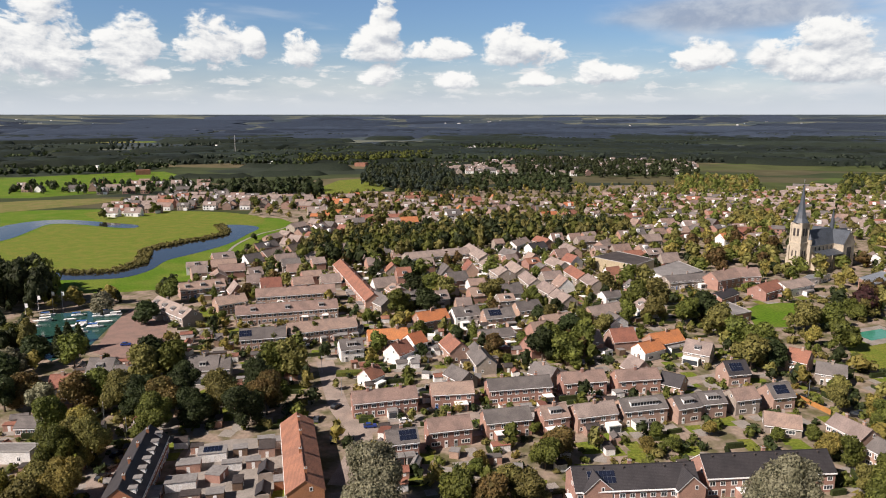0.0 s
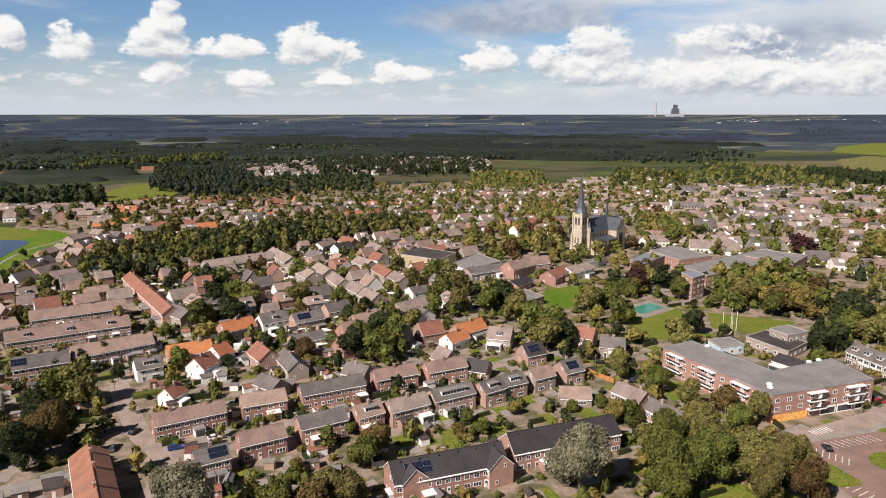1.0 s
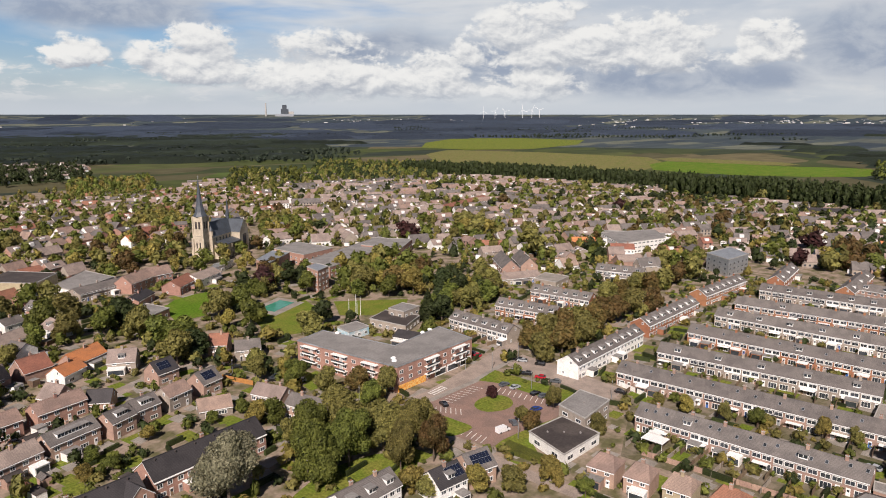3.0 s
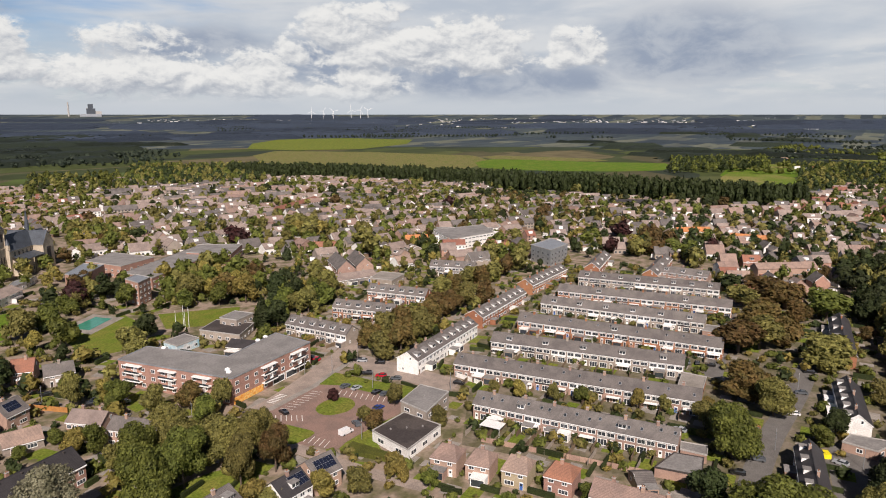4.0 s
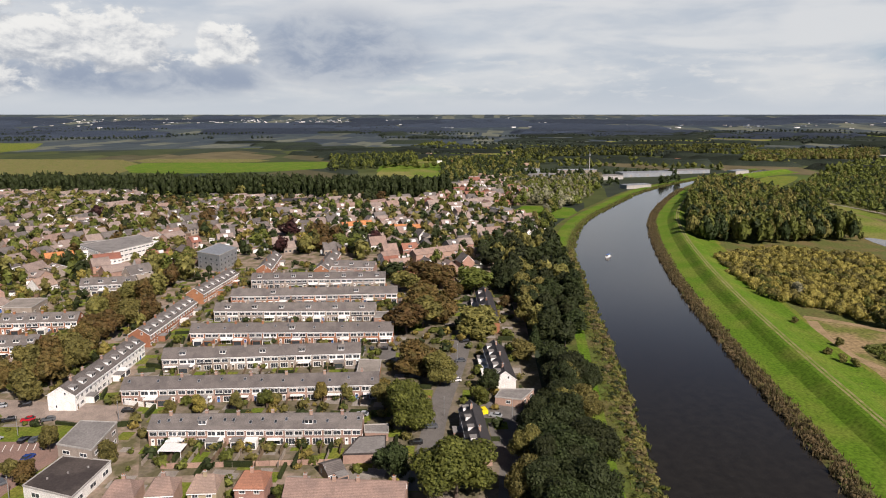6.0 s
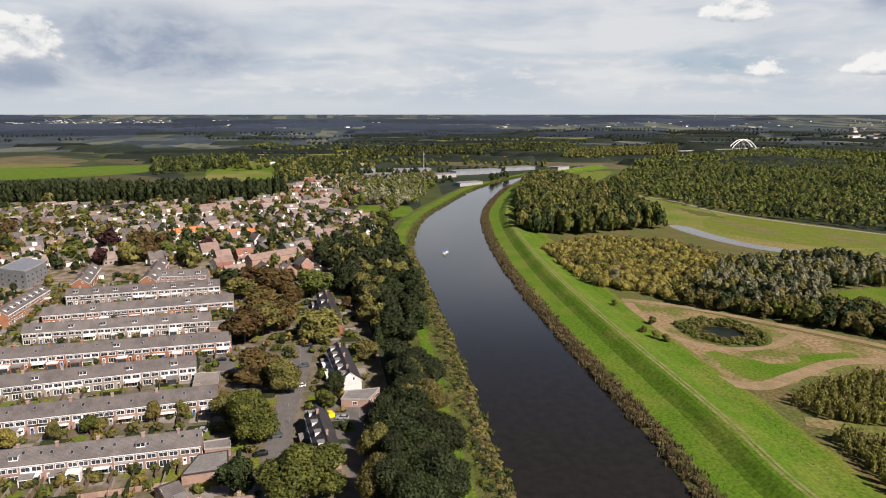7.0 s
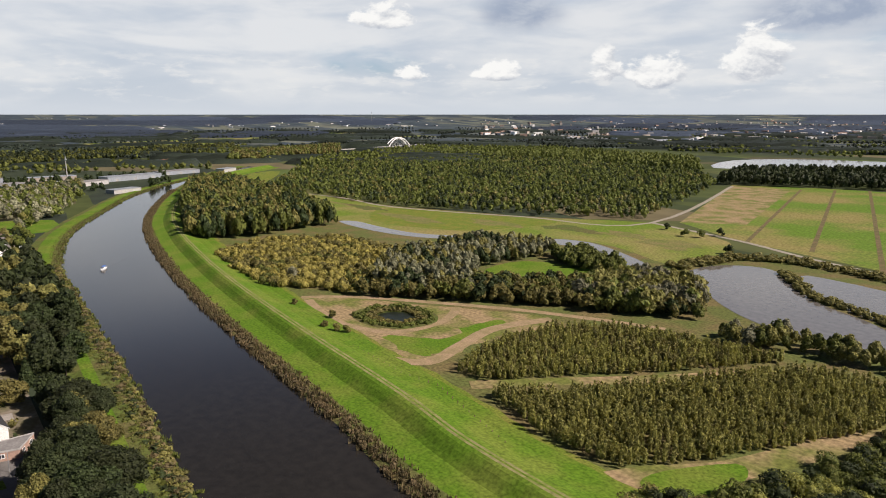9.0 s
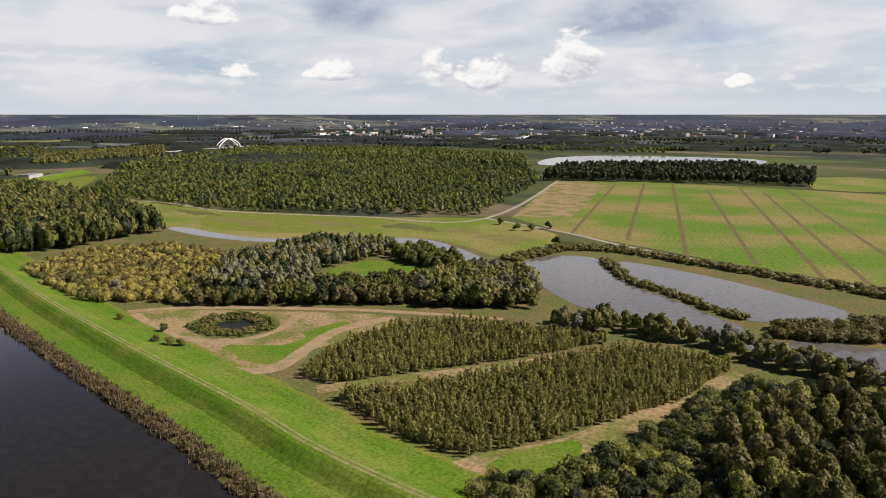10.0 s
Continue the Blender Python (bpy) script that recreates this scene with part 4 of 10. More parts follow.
land()
VILLAGE = [(-330, 40), (20, 40), (90, -10), (200, -28), (330, -32), (470, -45), (560, -62), (680, -60), (800, 60), (770, 240), (690, 420), (640, 620), (560, 800), (330, 1000), (60, 960), (-220, 830), (-170, 520), (-150, 420), (-330, 300)]
sheet("village_ground", VILLAGE, 0.03, "yard", "paved yards and small gardens between the houses", "ground")

# the river and its banks
NORTH = [(-400, -40), (-120, -46), (40, -50), (160, -54), (207, -58), (300, -67), (430, -77), (528, -88), (652, -120), (780, -176), (923, -247), (1060, -345), (1199, -472), (1300, -560)]
SOUTH = [(-400, -92), (-120, -96), (40, -98), (138, -99.6), (189, -106), (278, -114), (370, -124), (459, -137), (570, -158), (682, -187), (820, -240), (950, -300), (1085, -377), (1180, -462), (1270, -560)]
north, south = smooth(NORTH, 8), smooth(SOUTH, 8)
sheet("river", north + south[::-1], 0.06, "river_water", "wide dark grey river with a slightly rippled surface", "river")


def bank(name, line, side, profile, mats, label):
    """A bank swept along the water's edge; profile: distance from the water, height and material of the strip that follows."""
    s = Shape()
    cols = []
    for i, p in enumerate(line):
        a, b = Vector(line[max(i - 1, 0)]), Vector(line[min(i + 1, len(line) - 1)])
        d = (b - a).normalized()
        n = Vector((-d.y, d.x)) * side
        cols.append([(p[0] + n.x * q + noise.noise((p[0] * 0.05, q, 1)) * min(q, 3) * 0.25, p[1] + n.y * q, z + 0.12 * noise.noise((p[0] * 0.08, q, 5))) for q, z, _ in profile])
    for c, e in zip(cols, cols[1:]):
        for j in range(len(profile) - 1):
            quad = [c[j], e[j], e[j + 1], c[j + 1]]
            s.face(quad if side > 0 else quad[::-1], mats.index(profile[j][2]))
    return tagged(new(name, s.mesh(name, mats)), label, "river bank", kind="structure")


dense_n, dense_s = smooth(NORTH, 30), smooth(SOUTH, 30)
bank("dike", dense_s, -1, [(-0.6, -0.2, "heath"), (1.5, 0.5, "heath"), (7, 0.9, "grass"), (12, 1.1, "grass"), (16.5, 1.4, "grass"), (18.4, 2.3, "grass"), (20.6, 3.6, "grass"), (22.6, 4.5, "grass"), (24.2, 4.7, "dike_path"), (25.3, 4.7, "grass"), (26.0, 4.7, "dike_path"), (27.1, 4.6, "grass"), (31, 3.4, "grass"), (36, 1.6, "grass"), (43, 0.35, "grass"), (49, 0.15, "lawn"), (54, -0.1, "lawn")],
     ["heath", "grass", "dike_path", "lawn"], "bright green grass dike with a trodden path on its crest")
bank("river_bank", dense_n, 1, [(-0.6, -0.2, "heath"), (2, 0.5, "marsh"), (7, 1.0, "marsh"), (10.5, 1.1, "grass"), (15.0, 0.9, "marsh"), (18, 0.4, "marsh"), (24, 0.0, "marsh")],
     ["heath", "grass", "marsh"], "rough grassy river bank with reeds and a mown strip")

far_n = [q for q in dense_n if 470 < q[0] < 1290]
bank("mown_strip", far_n, 1, [(6.0, 1.05, "grass"), (11.0, 1.35, "grass"), (17.0, 1.0, "grass")], ["grass"], "bright mown grass strip along the river")
# the green marsh with its loop of water
sheet("park_meadow", [(-348.2, 380.2), (-606.3, 676.4), (-433.5, 725.5), (-321.6, 729.9), (-203.6, 676.4), (-156.3, 665.1), (-114.5, 564.3), (-119.7, 455.0), (-153.1, 400.0), (-203.7, 380.2)], 0.06, "grass", "wide green meadow round the old harbour water", "meadow", 4)
sheet("meadow_patch", [(-268.0, 596.0), (-195.0, 576.5), (-171.6, 662.9), (-240.7, 716.2), (-364.1, 716.2), (-346.4, 672.9)], 0.075, "lawn", "paler part of the green meadow", "meadow", 4)
ISLAND_BANK = [(-205.8, 625.5), (-187.7, 586.1), (-191.4, 565.4), (-209.5, 537.7), (-221.6, 512.6), (-216.1, 488.2), (-207.7, 462.2), (-213.0, 441.0), (-226.5, 433.3), (-249.2, 434.4)]
sheet("marsh_island", [(-273.2, 437.7), (-323.3, 468.4), (-345.7, 502.2), (-351.1, 537.7), (-351.5, 558.2), (-354.9, 588.1), (-361.1, 625.5), (-336.7, 625.5), (-297.1, 608.3), (-271.5, 604.1), (-235.7, 616.8), (-205.8, 625.5), (-187.7, 586.1), (-191.4, 565.4), (-209.5, 537.7), (-221.6, 512.6), (-216.1, 488.2), (-207.7, 462.2), (-213.0, 441.0), (-226.5, 433.3)], 0.10, "lawn", "rough green grass island in the meadow", "meadow", 3)
sheet("stream", [(-257.0, 410.5), (-237.2, 412.5), (-212.4, 414.5), (-197.6, 420.6), (-191.0, 442.1), (-192.3, 471.0), (-180.5, 497.9), (-168.8, 532.8), (-166.0, 576.5), (-165.1, 612.5), (-183.8, 627.7)] + ISLAND_BANK, 0.12, "river_water", "dark blue-grey stream winding through the meadow", "stream", 3)
sheet("stream_upper", [(-399.1, 554.7), (-400.9, 616.8), (-397.9, 634.5), (-389.7, 650.7), (-369.6, 660.4), (-340.2, 653.1), (-308.1, 639.0), (-281.1, 627.7), (-277.0, 610.4), (-300.1, 614.6), (-340.2, 632.2), (-364.8, 632.2), (-360.0, 594.0), (-354.8, 563.6), (-355.3, 544.4), (-357.7, 495.1)], 0.12, "river_water", "narrow stream at the far side of the meadow", "stream", 3)
ribbon("meadow_path", [(-148.2, 433.3), (-155.1, 474.9), (-161.4, 528.0), (-156.4, 576.5), (-143.8, 606.2), (-134.5, 643.7)], 2.4, 0.13, "paving_pale", "pale footpath through the meadow", "path")

# the nature land over the river
sheet("nature_ground", [(-200, -140), (140, -143), (280, -158), (460, -182), (690, -235), (960, -345), (1100, -430), (960.9, -445.6), (628.9, -436.7), (482.3, -492.0), (377.3, -558.4), (254.7, -454.0), (207.0, -490.7), (117.2, -462.6), (32.7, -454.9), (-23.4, -396.5), (-200, -330)], 0.02, "heath", "rough olive grass with brown tufts", "ground")
sheet("wet_meadow", [(892.5, -413.2), (621.4, -431.5), (476.9, -486.4), (379.6, -552.0), (276.6, -516.7), (254.7, -454.0), (254.8, -406.3), (323.2, -430.8), (375.8, -422.7), (427.2, -369.8), (475.3, -339.3), (572.9, -337.4), (671.8, -336.2)], 0.06, "meadow", "wet meadow of mixed green and tan grass", "meadow", 3)
# lighter grass colour paints the sunlight on this part
sheet("sunlit_meadow", [(614.1, -426.3), (474.2, -483.7), (433.2, -487.6), (444.6, -397.9), (508.6, -363.5), (560.1, -363.7)], 0.09, "lawn", "brighter part of the wet meadow, sunlight put into its green", "meadow", 3, wobble=4)
for k, (x, y, a, b) in enumerate(((540, -395, 60, 14), (640, -405, 50, 10), (470, -440, 40, 16), (720, -400, 60, 9), (400, -470, 40, 18), (350, -480, 30, 14), (300, -470, 30, 22))):
    sheet("meadow_patch", [(x + a * math.cos(t * 0.63) * (0.8 + 0.3 * math.sin(t * 2.3 + k)), y + b * math.sin(t * 0.63) * (0.8 + 0.3 * math.cos(t * 1.7 + k))) for t in range(10)], 0.105 + 0.004 * k, ("dry_grass", "marsh", "dry_grass")[k % 3], "tan and olive patch in the wet meadow", "meadow", 4, wobble=2)
sheet("strip_fields", [(359.5, -577.0), (510.5, -948.1), (410.3, -1002.5), (269.5, -1026.5), (87.7, -1033.9), (-40.0, -993.5), (-47.2, -460.0), (33.9, -467.0), (123.1, -484.2), (205.7, -509.3), (274.9, -528.8)], 0.07, "strip", "long green strip fields", "meadow")
sheet("mown_patch", [(359.5, -577.0), (501.7, -932.0), (426.1, -946.7), (313.0, -612.8)], 0.10, "bare_soil", "brown mown end of the strip fields", "meadow")
for a, b in (((267.0, -524.0), (419.7, -962.2)), ((218.2, -527.7), (386.7, -987.7)), ((157.2, -489.0), (353.7, -1013.1)), ((110.0, -489.8), (289.4, -963.5)), ((66.4, -472.1), (252.8, -991.8)), ((42.4, -472.5), (219.6, -973.2)), ((16.2, -501.6), (203.9, -1029.5))):
    ribbon("ditch", [a, b], 3.6, 0.13, "ditch_soil", "brown dry ditch between two strip fields", "ditch", rounded=0)
sheet("lake", [(236.4, -387.8), (238.8, -426.1), (221.4, -444.5), (202.5, -441.7), (175.0, -407.8), (149.2, -381.5), (124.6, -368.6), (97.3, -348.5), (81.6, -340.3), (69.8, -318.6), (53.2, -333.4), (22.0, -342.1), (-13.1, -343.5), (-13.0, -314.0), (18.9, -309.4), (50.6, -297.6), (65.2, -304.3), (81.6, -312.5), (104.4, -319.3), (138.0, -317.2), (170.3, -330.4), (203.5, -357.1)], 0.10, "lake_water", "calm grey-brown lake between reed banks", "lake", 3)
sheet("pond_far", [(187.7, -441.3), (167.3, -445.5), (134.9, -438.7), (108.5, -430.4), (74.1, -415.1), (50.2, -404.5), (42.0, -391.2), (49.6, -367.3), (63.4, -361.3), (79.2, -351.5), (95.2, -360.4), (122.1, -370.5), (154.7, -394.8)], 0.10, "lake_water", "shallow pale brown pond beside the lake", "lake", 3)
sheet("creek", [(566.2, -330.6), (504.5, -326.9), (451.6, -338.1), (417.6, -364.3), (427.3, -373.0), (466.5, -349.4), (514.1, -344.3), (557.9, -344.9)], 0.12, "lake_water", "narrow bright creek through the wet meadow", "creek", 3)
sheet("creek_lower", [(374.0, -420.7), (345.3, -429.7), (307.0, -416.5), (265.9, -392.8), (264.5, -375.1), (301.9, -395.5), (339.9, -408.8), (358.7, -403.5)], 0.12, "lake_water", "bright creek running to the lake", "creek", 3)
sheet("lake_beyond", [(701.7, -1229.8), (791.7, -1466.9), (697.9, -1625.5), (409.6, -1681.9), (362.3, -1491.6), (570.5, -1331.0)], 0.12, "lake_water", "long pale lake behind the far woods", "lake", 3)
sheet("grass_clearing", [(326.8, -300.9), (328.5, -339.7), (285.1, -354.7), (253.2, -337.6), (261.4, -303.6), (298.6, -283.8)], 0.08, "grass", "green clearing among the willows", "meadow", 3)
ribbon("field_track", [(873.8, -404.3), (729.2, -431.7), (621.4, -431.5), (479.6, -489.2), (375.2, -555.3), (501.7, -932.0)], 5.0, 0.12, "gravel", "pale track along the edge of the young wood", "track")
ribbon("lake_track", [(375.2, -555.3), (274.9, -528.8), (206.4, -499.9), (121.0, -476.8), (33.2, -459.4), (-24.7, -442.6)], 5.0, 0.14, "gravel", "pale track along the lake", "track")
# sandy paths round the pond
ribbon("sandy_path", [(339.0, -172.4), (319.0, -197.2), (255.4, -242.2), (212.8, -264.6), (177.7, -279.1)], 5.0, 0.10, "dirt", "sandy path below the willows", "path")
ribbon("sandy_loop", [(331.6, -173.0), (291.0, -164.4), (261.0, -171.2), (252.2, -186.0), (255.5, -208.5), (268.5, -226.8)], 5.0, 0.13, "dirt", "sandy loop round the sunken pond", "path")
ribbon("sandy_branch", [(222.5, -249.5), (229.5, -217.3), (220.9, -188.8), (213.5, -164.7), (229.6, -152.3)], 7.0, 0.16, "dirt", "worn sandy path to the dike", "path")
ribbon("wood_path", [(184.1, -162.0), (167.5, -187.4), (147.5, -215.6), (132.7, -239.2), (110.6, -273.8)], 8.0, 0.12, "bare_soil", "sandy strip between the two young plantations", "path")
ribbon("south_path", [(110.7, -137.4), (101.9, -158.3), (88.9, -179.5), (78.1, -216.0), (62.0, -273.9)], 11.0, 0.08, "bare_soil", "dry grass ride south of the plantation", "path")
sheet("green_edge", [(101.8, -152.2), (101.1, -163.2), (90.6, -182.8), (84.5, -178.3), (85.0, -165.1), (93.3, -150.8)], 0.14, "grass", "green grass at the corner of the plantation", "meadow", 3)
sheet("tan_edge", [(334.8, -171.7), (302.1, -206.2), (223.8, -251.0), (220.4, -208.5), (212.5, -169.5), (226.9, -158.4), (281.3, -161.5)], 0.05, "bare_soil", "bare tan soil and grass round the sunken pond", "meadow", 5, wobble=3)
sheet("green_shoulder", [(253.0, -171.5), (234.5, -187.7), (241.3, -213.8), (235.0, -230.2), (222.6, -196.9), (217.6, -173.8), (228.7, -165.2)], 0.08, "grass", "green grass between the sandy paths", "meadow", 5, wobble=3)

# ---------------- roads, squares, lawns of the village ----------------
ribbon("street", [(-48.7, 270.5), (-36.2, 225.6), (-25.6, 202.1), (-28.5, 173.4)], 7.0, 0.07, "paving", "brick-paved street between the houses", "street")
ribbon("street_cross", [(-33.3, 206.0), (-11.9, 211.3), (12.6, 218.7), (43.2, 229.5), (63.1, 237.0), (109.3, 254.8), (140.4, 264.0)], 6.0, 0.08, "paving", "narrow brick-paved street between two rows", "street")
ribbon("street_left", [(-104.2, 218.7), (-97.1, 192.8), (-92.7, 162.3)], 8.0, 0.07, "paving", "sunlit street below the large trees", "street")
sheet("harbour_square", [(-149.4, 280.8), (-159.1, 316.6), (-163.5, 347.8), (-138.1, 335.4), (-123.6, 291.8), (-126.8, 270.5)], 0.08, "paving_red", "red-brick square beside the harbour", "square")
sheet("harbour", [(-196.0, 299.7), (-198.8, 339.5), (-172.4, 347.8), (-162.3, 335.4), (-155.4, 290.3), (-161.7, 270.5)], 0.10, "harbour_water", "green harbour basin with small boats", "harbour")
ribbon("main_street", [(122.1, 169.1), (161.4, 162.2), (197.9, 166.5), (234.6, 174.3), (279.2, 184.8)], 9.0, 0.09, "paving", "wide street beside the car park", "street")
ribbon("footway", [(166.2, 160.0), (190.4, 160.1), (219.8, 164.3)], 2.6, 0.13, "paving_pale", "pale footway along the car park", "pavement", rounded=0)
sheet("car_park", [(165.2, 159.0), (193.7, 158.7), (206.3, 124.5), (168.4, 115.0), (153.6, 122.7), (150.7, 139.8)], 0.10, "paving_red", "red-brown brick car park with painted bays", "car park")
sheet("side_street", [(212.9, 161.8), (227.6, 164.6), (222.3, 114.2), (209.7, 112.4)], 0.09, "paving", "paved side street with parked cars", "street")
sheet("lawn_strip", [(192.3, 159.5), (205.2, 161.7), (205.6, 143.6), (207.6, 125.6), (195.9, 124.3), (195.4, 140.9), (195.3, 152.3)], 0.16, "lawn", "yellow-green lawn strip beside the car park", "lawn")
sheet("round_lawn", [(174.8, 146.6), (180.8, 147.8), (186.5, 144.9), (186.9, 140.2), (183.4, 136.3), (177.9, 135.6), (172.8, 138.7), (172.0, 142.9)], 0.18, "lawn", "round lawn in the car park", "lawn", 4)
sheet("corner_lawn", [(159.2, 147.9), (160.3, 141.3), (159.8, 134.8), (151.1, 135.4), (150.7, 139.8)], 0.18, "lawn", "lawn at the corner of the car park", "lawn", 3)
sheet("pub_lawn", [(154.9, 121.6), (166.1, 121.8), (185.5, 118.5), (181.6, 113.8), (164.0, 113.9), (158.1, 105.7), (154.6, 115.1)], 0.16, "lawn", "lawn beside the flat-roofed hall", "lawn", 2)
ribbon("lane", [(149.3, 138.5), (148.2, 120.4), (147.9, 102.2), (148.8, 87.0)], 5.0, 0.12, "paving", "paved lane past the hall", "street")
sheet("green_park", [(149.8, 332.6), (167.5, 355.9), (194.5, 359.1), (189.6, 337.3), (165.7, 319.2)], 0.10, "grass", "bright lawn behind the school", "lawn", 2)
sheet("sports_lawn", [(226.3, 290.5), (257.3, 264.4), (233.9, 244.2), (211.6, 266.9)], 0.10, "lawn", "lawn below the tall trees", "lawn")
sheet("tree_lawn", [(88.4, 137.8), (103.1, 145.8), (116.4, 147.2), (130.1, 142.5), (131.8, 132.1), (117.5, 124.0), (100.2, 124.5)], 0.10, "lawn", "lawn below the large trees", "lawn", 3)
sheet("square_lawn", [(5.1, 380.2), (28.5, 393.2), (29.4, 362.1), (10.9, 356.5)], 0.10, "lawn", "lawn among the houses", "lawn")
sheet("big_lawn", [(159.3, 349.6), (198.2, 358.9), (165.9, 317.2), (149.3, 316.5)], 0.09, "grass", "green playing field", "lawn")
ribbon("estate_street", [(271.9, 30.6), (338.1, 34.4), (411.0, 39.1)], 7.0, 0.09, "asphalt", "estate street past the ends of the rows", "street", rounded=0)
# dark asphalt colour stands in for shade on a brownish brick road
ribbon("estate_road", [(170.2, 10.6), (222.2, 7.5), (280.0, 0.2), (370.6, -5.6)], 7.5, 0.09, "asphalt", "estate road with parking bays, shade put into its dark colour", "street")
# dark sheet over the yard that stands in for tree shade
sheet("estate_verge", [(164, 24), (164, -22), (230, -30), (300, -32), (425, -16), (425, 34), (300, 30), (240, 28)], 0.04, "shaded_soil", "soil and paving beside the estate road, shade in its colour", "ground")
ribbon("garage_court", [(224.3, -9.0), (223.2, -16.1)], 16.0, 0.10, "asphalt", "paved garage court", "court", rounded=0)
# dark sheet whose colour holds the shade in the gardens
sheet("estate_gardens", [(175.4, 90.2), (274.5, 133.3), (436.5, 142.7), (445.4, 42.6), (274.3, 21.6), (194.2, 20.2), (181.6, 34.2)], 0.045, "shaded_soil", "garden soil and paving between the rows, shade in its colour", "ground")
for k in range(7):
    ribbon("row_path", [(214 + k * 29, 102 - k * 2.0), (214 + k * 29, 36 - k * 3.0)], 2.0, 0.08, "paving_pale", "narrow paved path behind a row of houses", "path", rounded=0)

# ---------------- rows and houses near by ----------------
# the seven long rows of the sixties estate
house((198.6, 95.7), (201.4, 30.5), 8.2, 5.5, 9.0, "tile_grey", "brick_brown", 11, sky_lights=16, dormers=2, panels=2, note="and light facade panels")
house((228.9, 119.2), (236.5, 29.5), 8.2, 5.5, 9.0, "tile_grey", "brick_brown", 14, sky_lights=12, panels=3, note="and white facade panels")
house((260.1, 118.3), (269.4, 40.9), 8.2, 5.5, 9.0, "tile_grey", "brick_grey", 12, dormers=5, panels=3, note="and white facade panels")
house((293.4, 119.8), (298.0, 30.2), 8.2, 5.5, 9.0, "tile_grey", "brick_orange", 14, dormers=1, sky_lights=9, panels=3, note="and white facade panels")
house((327.6, 121.2), (330.7, 42.2), 8.2, 5.5, 9.0, "tile_grey", "brick_grey", 13, dormers=6, panels=3, note="and white facade panels")
house((355.5, 122.3), (364.5, 34.6), 8.2, 5.5, 9.0, "tile_grey", "brick_orange", 14, dormers=2, panels=3, note="and white facade panels")
house((392.9, 122.7), (399.5, 44.8), 8.2, 5.5, 9.0, "tile_grey", "brick_grey", 12, dormers=8, panels=3, note="and white facade panels")
house((431.2, 84.0), (428.3, 54.3), 8.2, 5.5, 9.0, "tile_grey", "brick_brown", 5, dormers=3)
# white terrace and the two that follow it
house((218.6, 136.6), (273.6, 137.6), 8.6, 5.6, 9.5, "tile_grey", "render_white", 9, dormers=9, dormer_w=2.6, bargeboard=True, note="and many white dormers")
house((284.4, 140.2), (338.6, 140.0), 8.6, 5.6, 9.5, "tile_grey", "brick_orange", 9, dormers=8, dormer_w=2.6, bargeboard=True, note="and many white dormers")
house((354.6, 142.6), (404.4, 139.6), 8.6, 5.6, 9.5, "tile_grey", "brick_orange", 9, dormers=7, dormer_w=2.6, bargeboard=True, note="and many white dormers")
house((415.6, 122.6), (460.2, 127.4), 8.5, 5.4, 9, "tile_grey", "brick_orange", 4, dormers=3, bargeboard=True)
house((414.7, 86.5), (468.6, 88.1), 8.5, 5.4, 9, "tile_grey", "brick_orange", 4, dormers=3, bargeboard=True)
# terraces across the wide street
house((237.3, 211.2), (236.7, 176.3), 8.5, 5.5, 9, "tile_grey", "brick_grey", 6, dormers=6, panels=3)
house((269.7, 210.3), (275.3, 178.0), 8.5, 5.5, 9, "tile_grey", "brick_orange", 6, dormers=6, panels=3)
house((305.0, 213.6), (309.6, 179.6), 8.5, 5.5, 9, "tile_grey", "brick_orange", 6, dormers=6, panels=3)
house((375.7, 215.6), (383.3, 187.7), 8.5, 5.5, 9, "tile_grey", "brick_grey", 6, dormers=4, panels=3)
# small hip-roofed houses in front of the estate
house((160.1, 90.7), (161.1, 82.9), 7.6, 5.0, 8.0, "tile_brown", "brick_brown", 1, hip=2.2)
house((161.8, 80.5), (162.7, 73.5), 7.6, 5.0, 8.0, "tile_brown", "brick_brown", 1, hip=2.0)
house((163.6, 70.1), (164.2, 62.8), 7.6, 5.0, 8.0, "tile_brown", "brick_yellow", 1, hip=1.5)
house((166.1, 58.5), (166.2, 50.7), 7.6, 5.0, 8.0, "tile_red", "brick_red", 1, hip=2.0)
house((162.0, 44.5), (161.0, 13.7), 8.0, 5.2, 8.6, "tile_brown", "brick_brown", 7, note="and white-framed windows")
# narrow white rows below the river trees
house((212.4, -3.2), (184.3, -6.1), 8.2, 5.4, 6.8, "tile_dark", "brick_brown", 4, dormers=4, dormer_w=1.8)
# asphalt-coloured sheet stands in for the shade on this yard
sheet("back_court", [(164, -10), (184, -11.5), (214, -9), (232, -9), (236, -24), (204, -24), (164, -20)], 0.055, "asphalt", "court behind the narrow row, shade put into its dark colour", "court")
house((273.1, -13.6), (237.6, -16.3), 8.5, 5.4, 8.0, "tile_dark", "render_white", 6, dormers=5, bargeboard=True)
house((363.5, -12.2), (308.1, -14.2), 8.5, 5.4, 8.0, "tile_dark", "brick_orange", 5, dormers=4, bargeboard=True)
# the long new rows with black roofs
house((33.4, 165.6), (66.0, 168.1), 9.8, 5.8, 10, "tile_dark", "brick_red", 6, solar=(-0.55, 7, 2), bargeboard=True, note="and white eaves", vents=6, chimneys=1)
house((69.4, 172.2), (105.1, 175.3), 9.8, 5.8, 10, "tile_dark", "brick_red", 6, bargeboard=True, note="and white eaves", vents=6, chimneys=1)
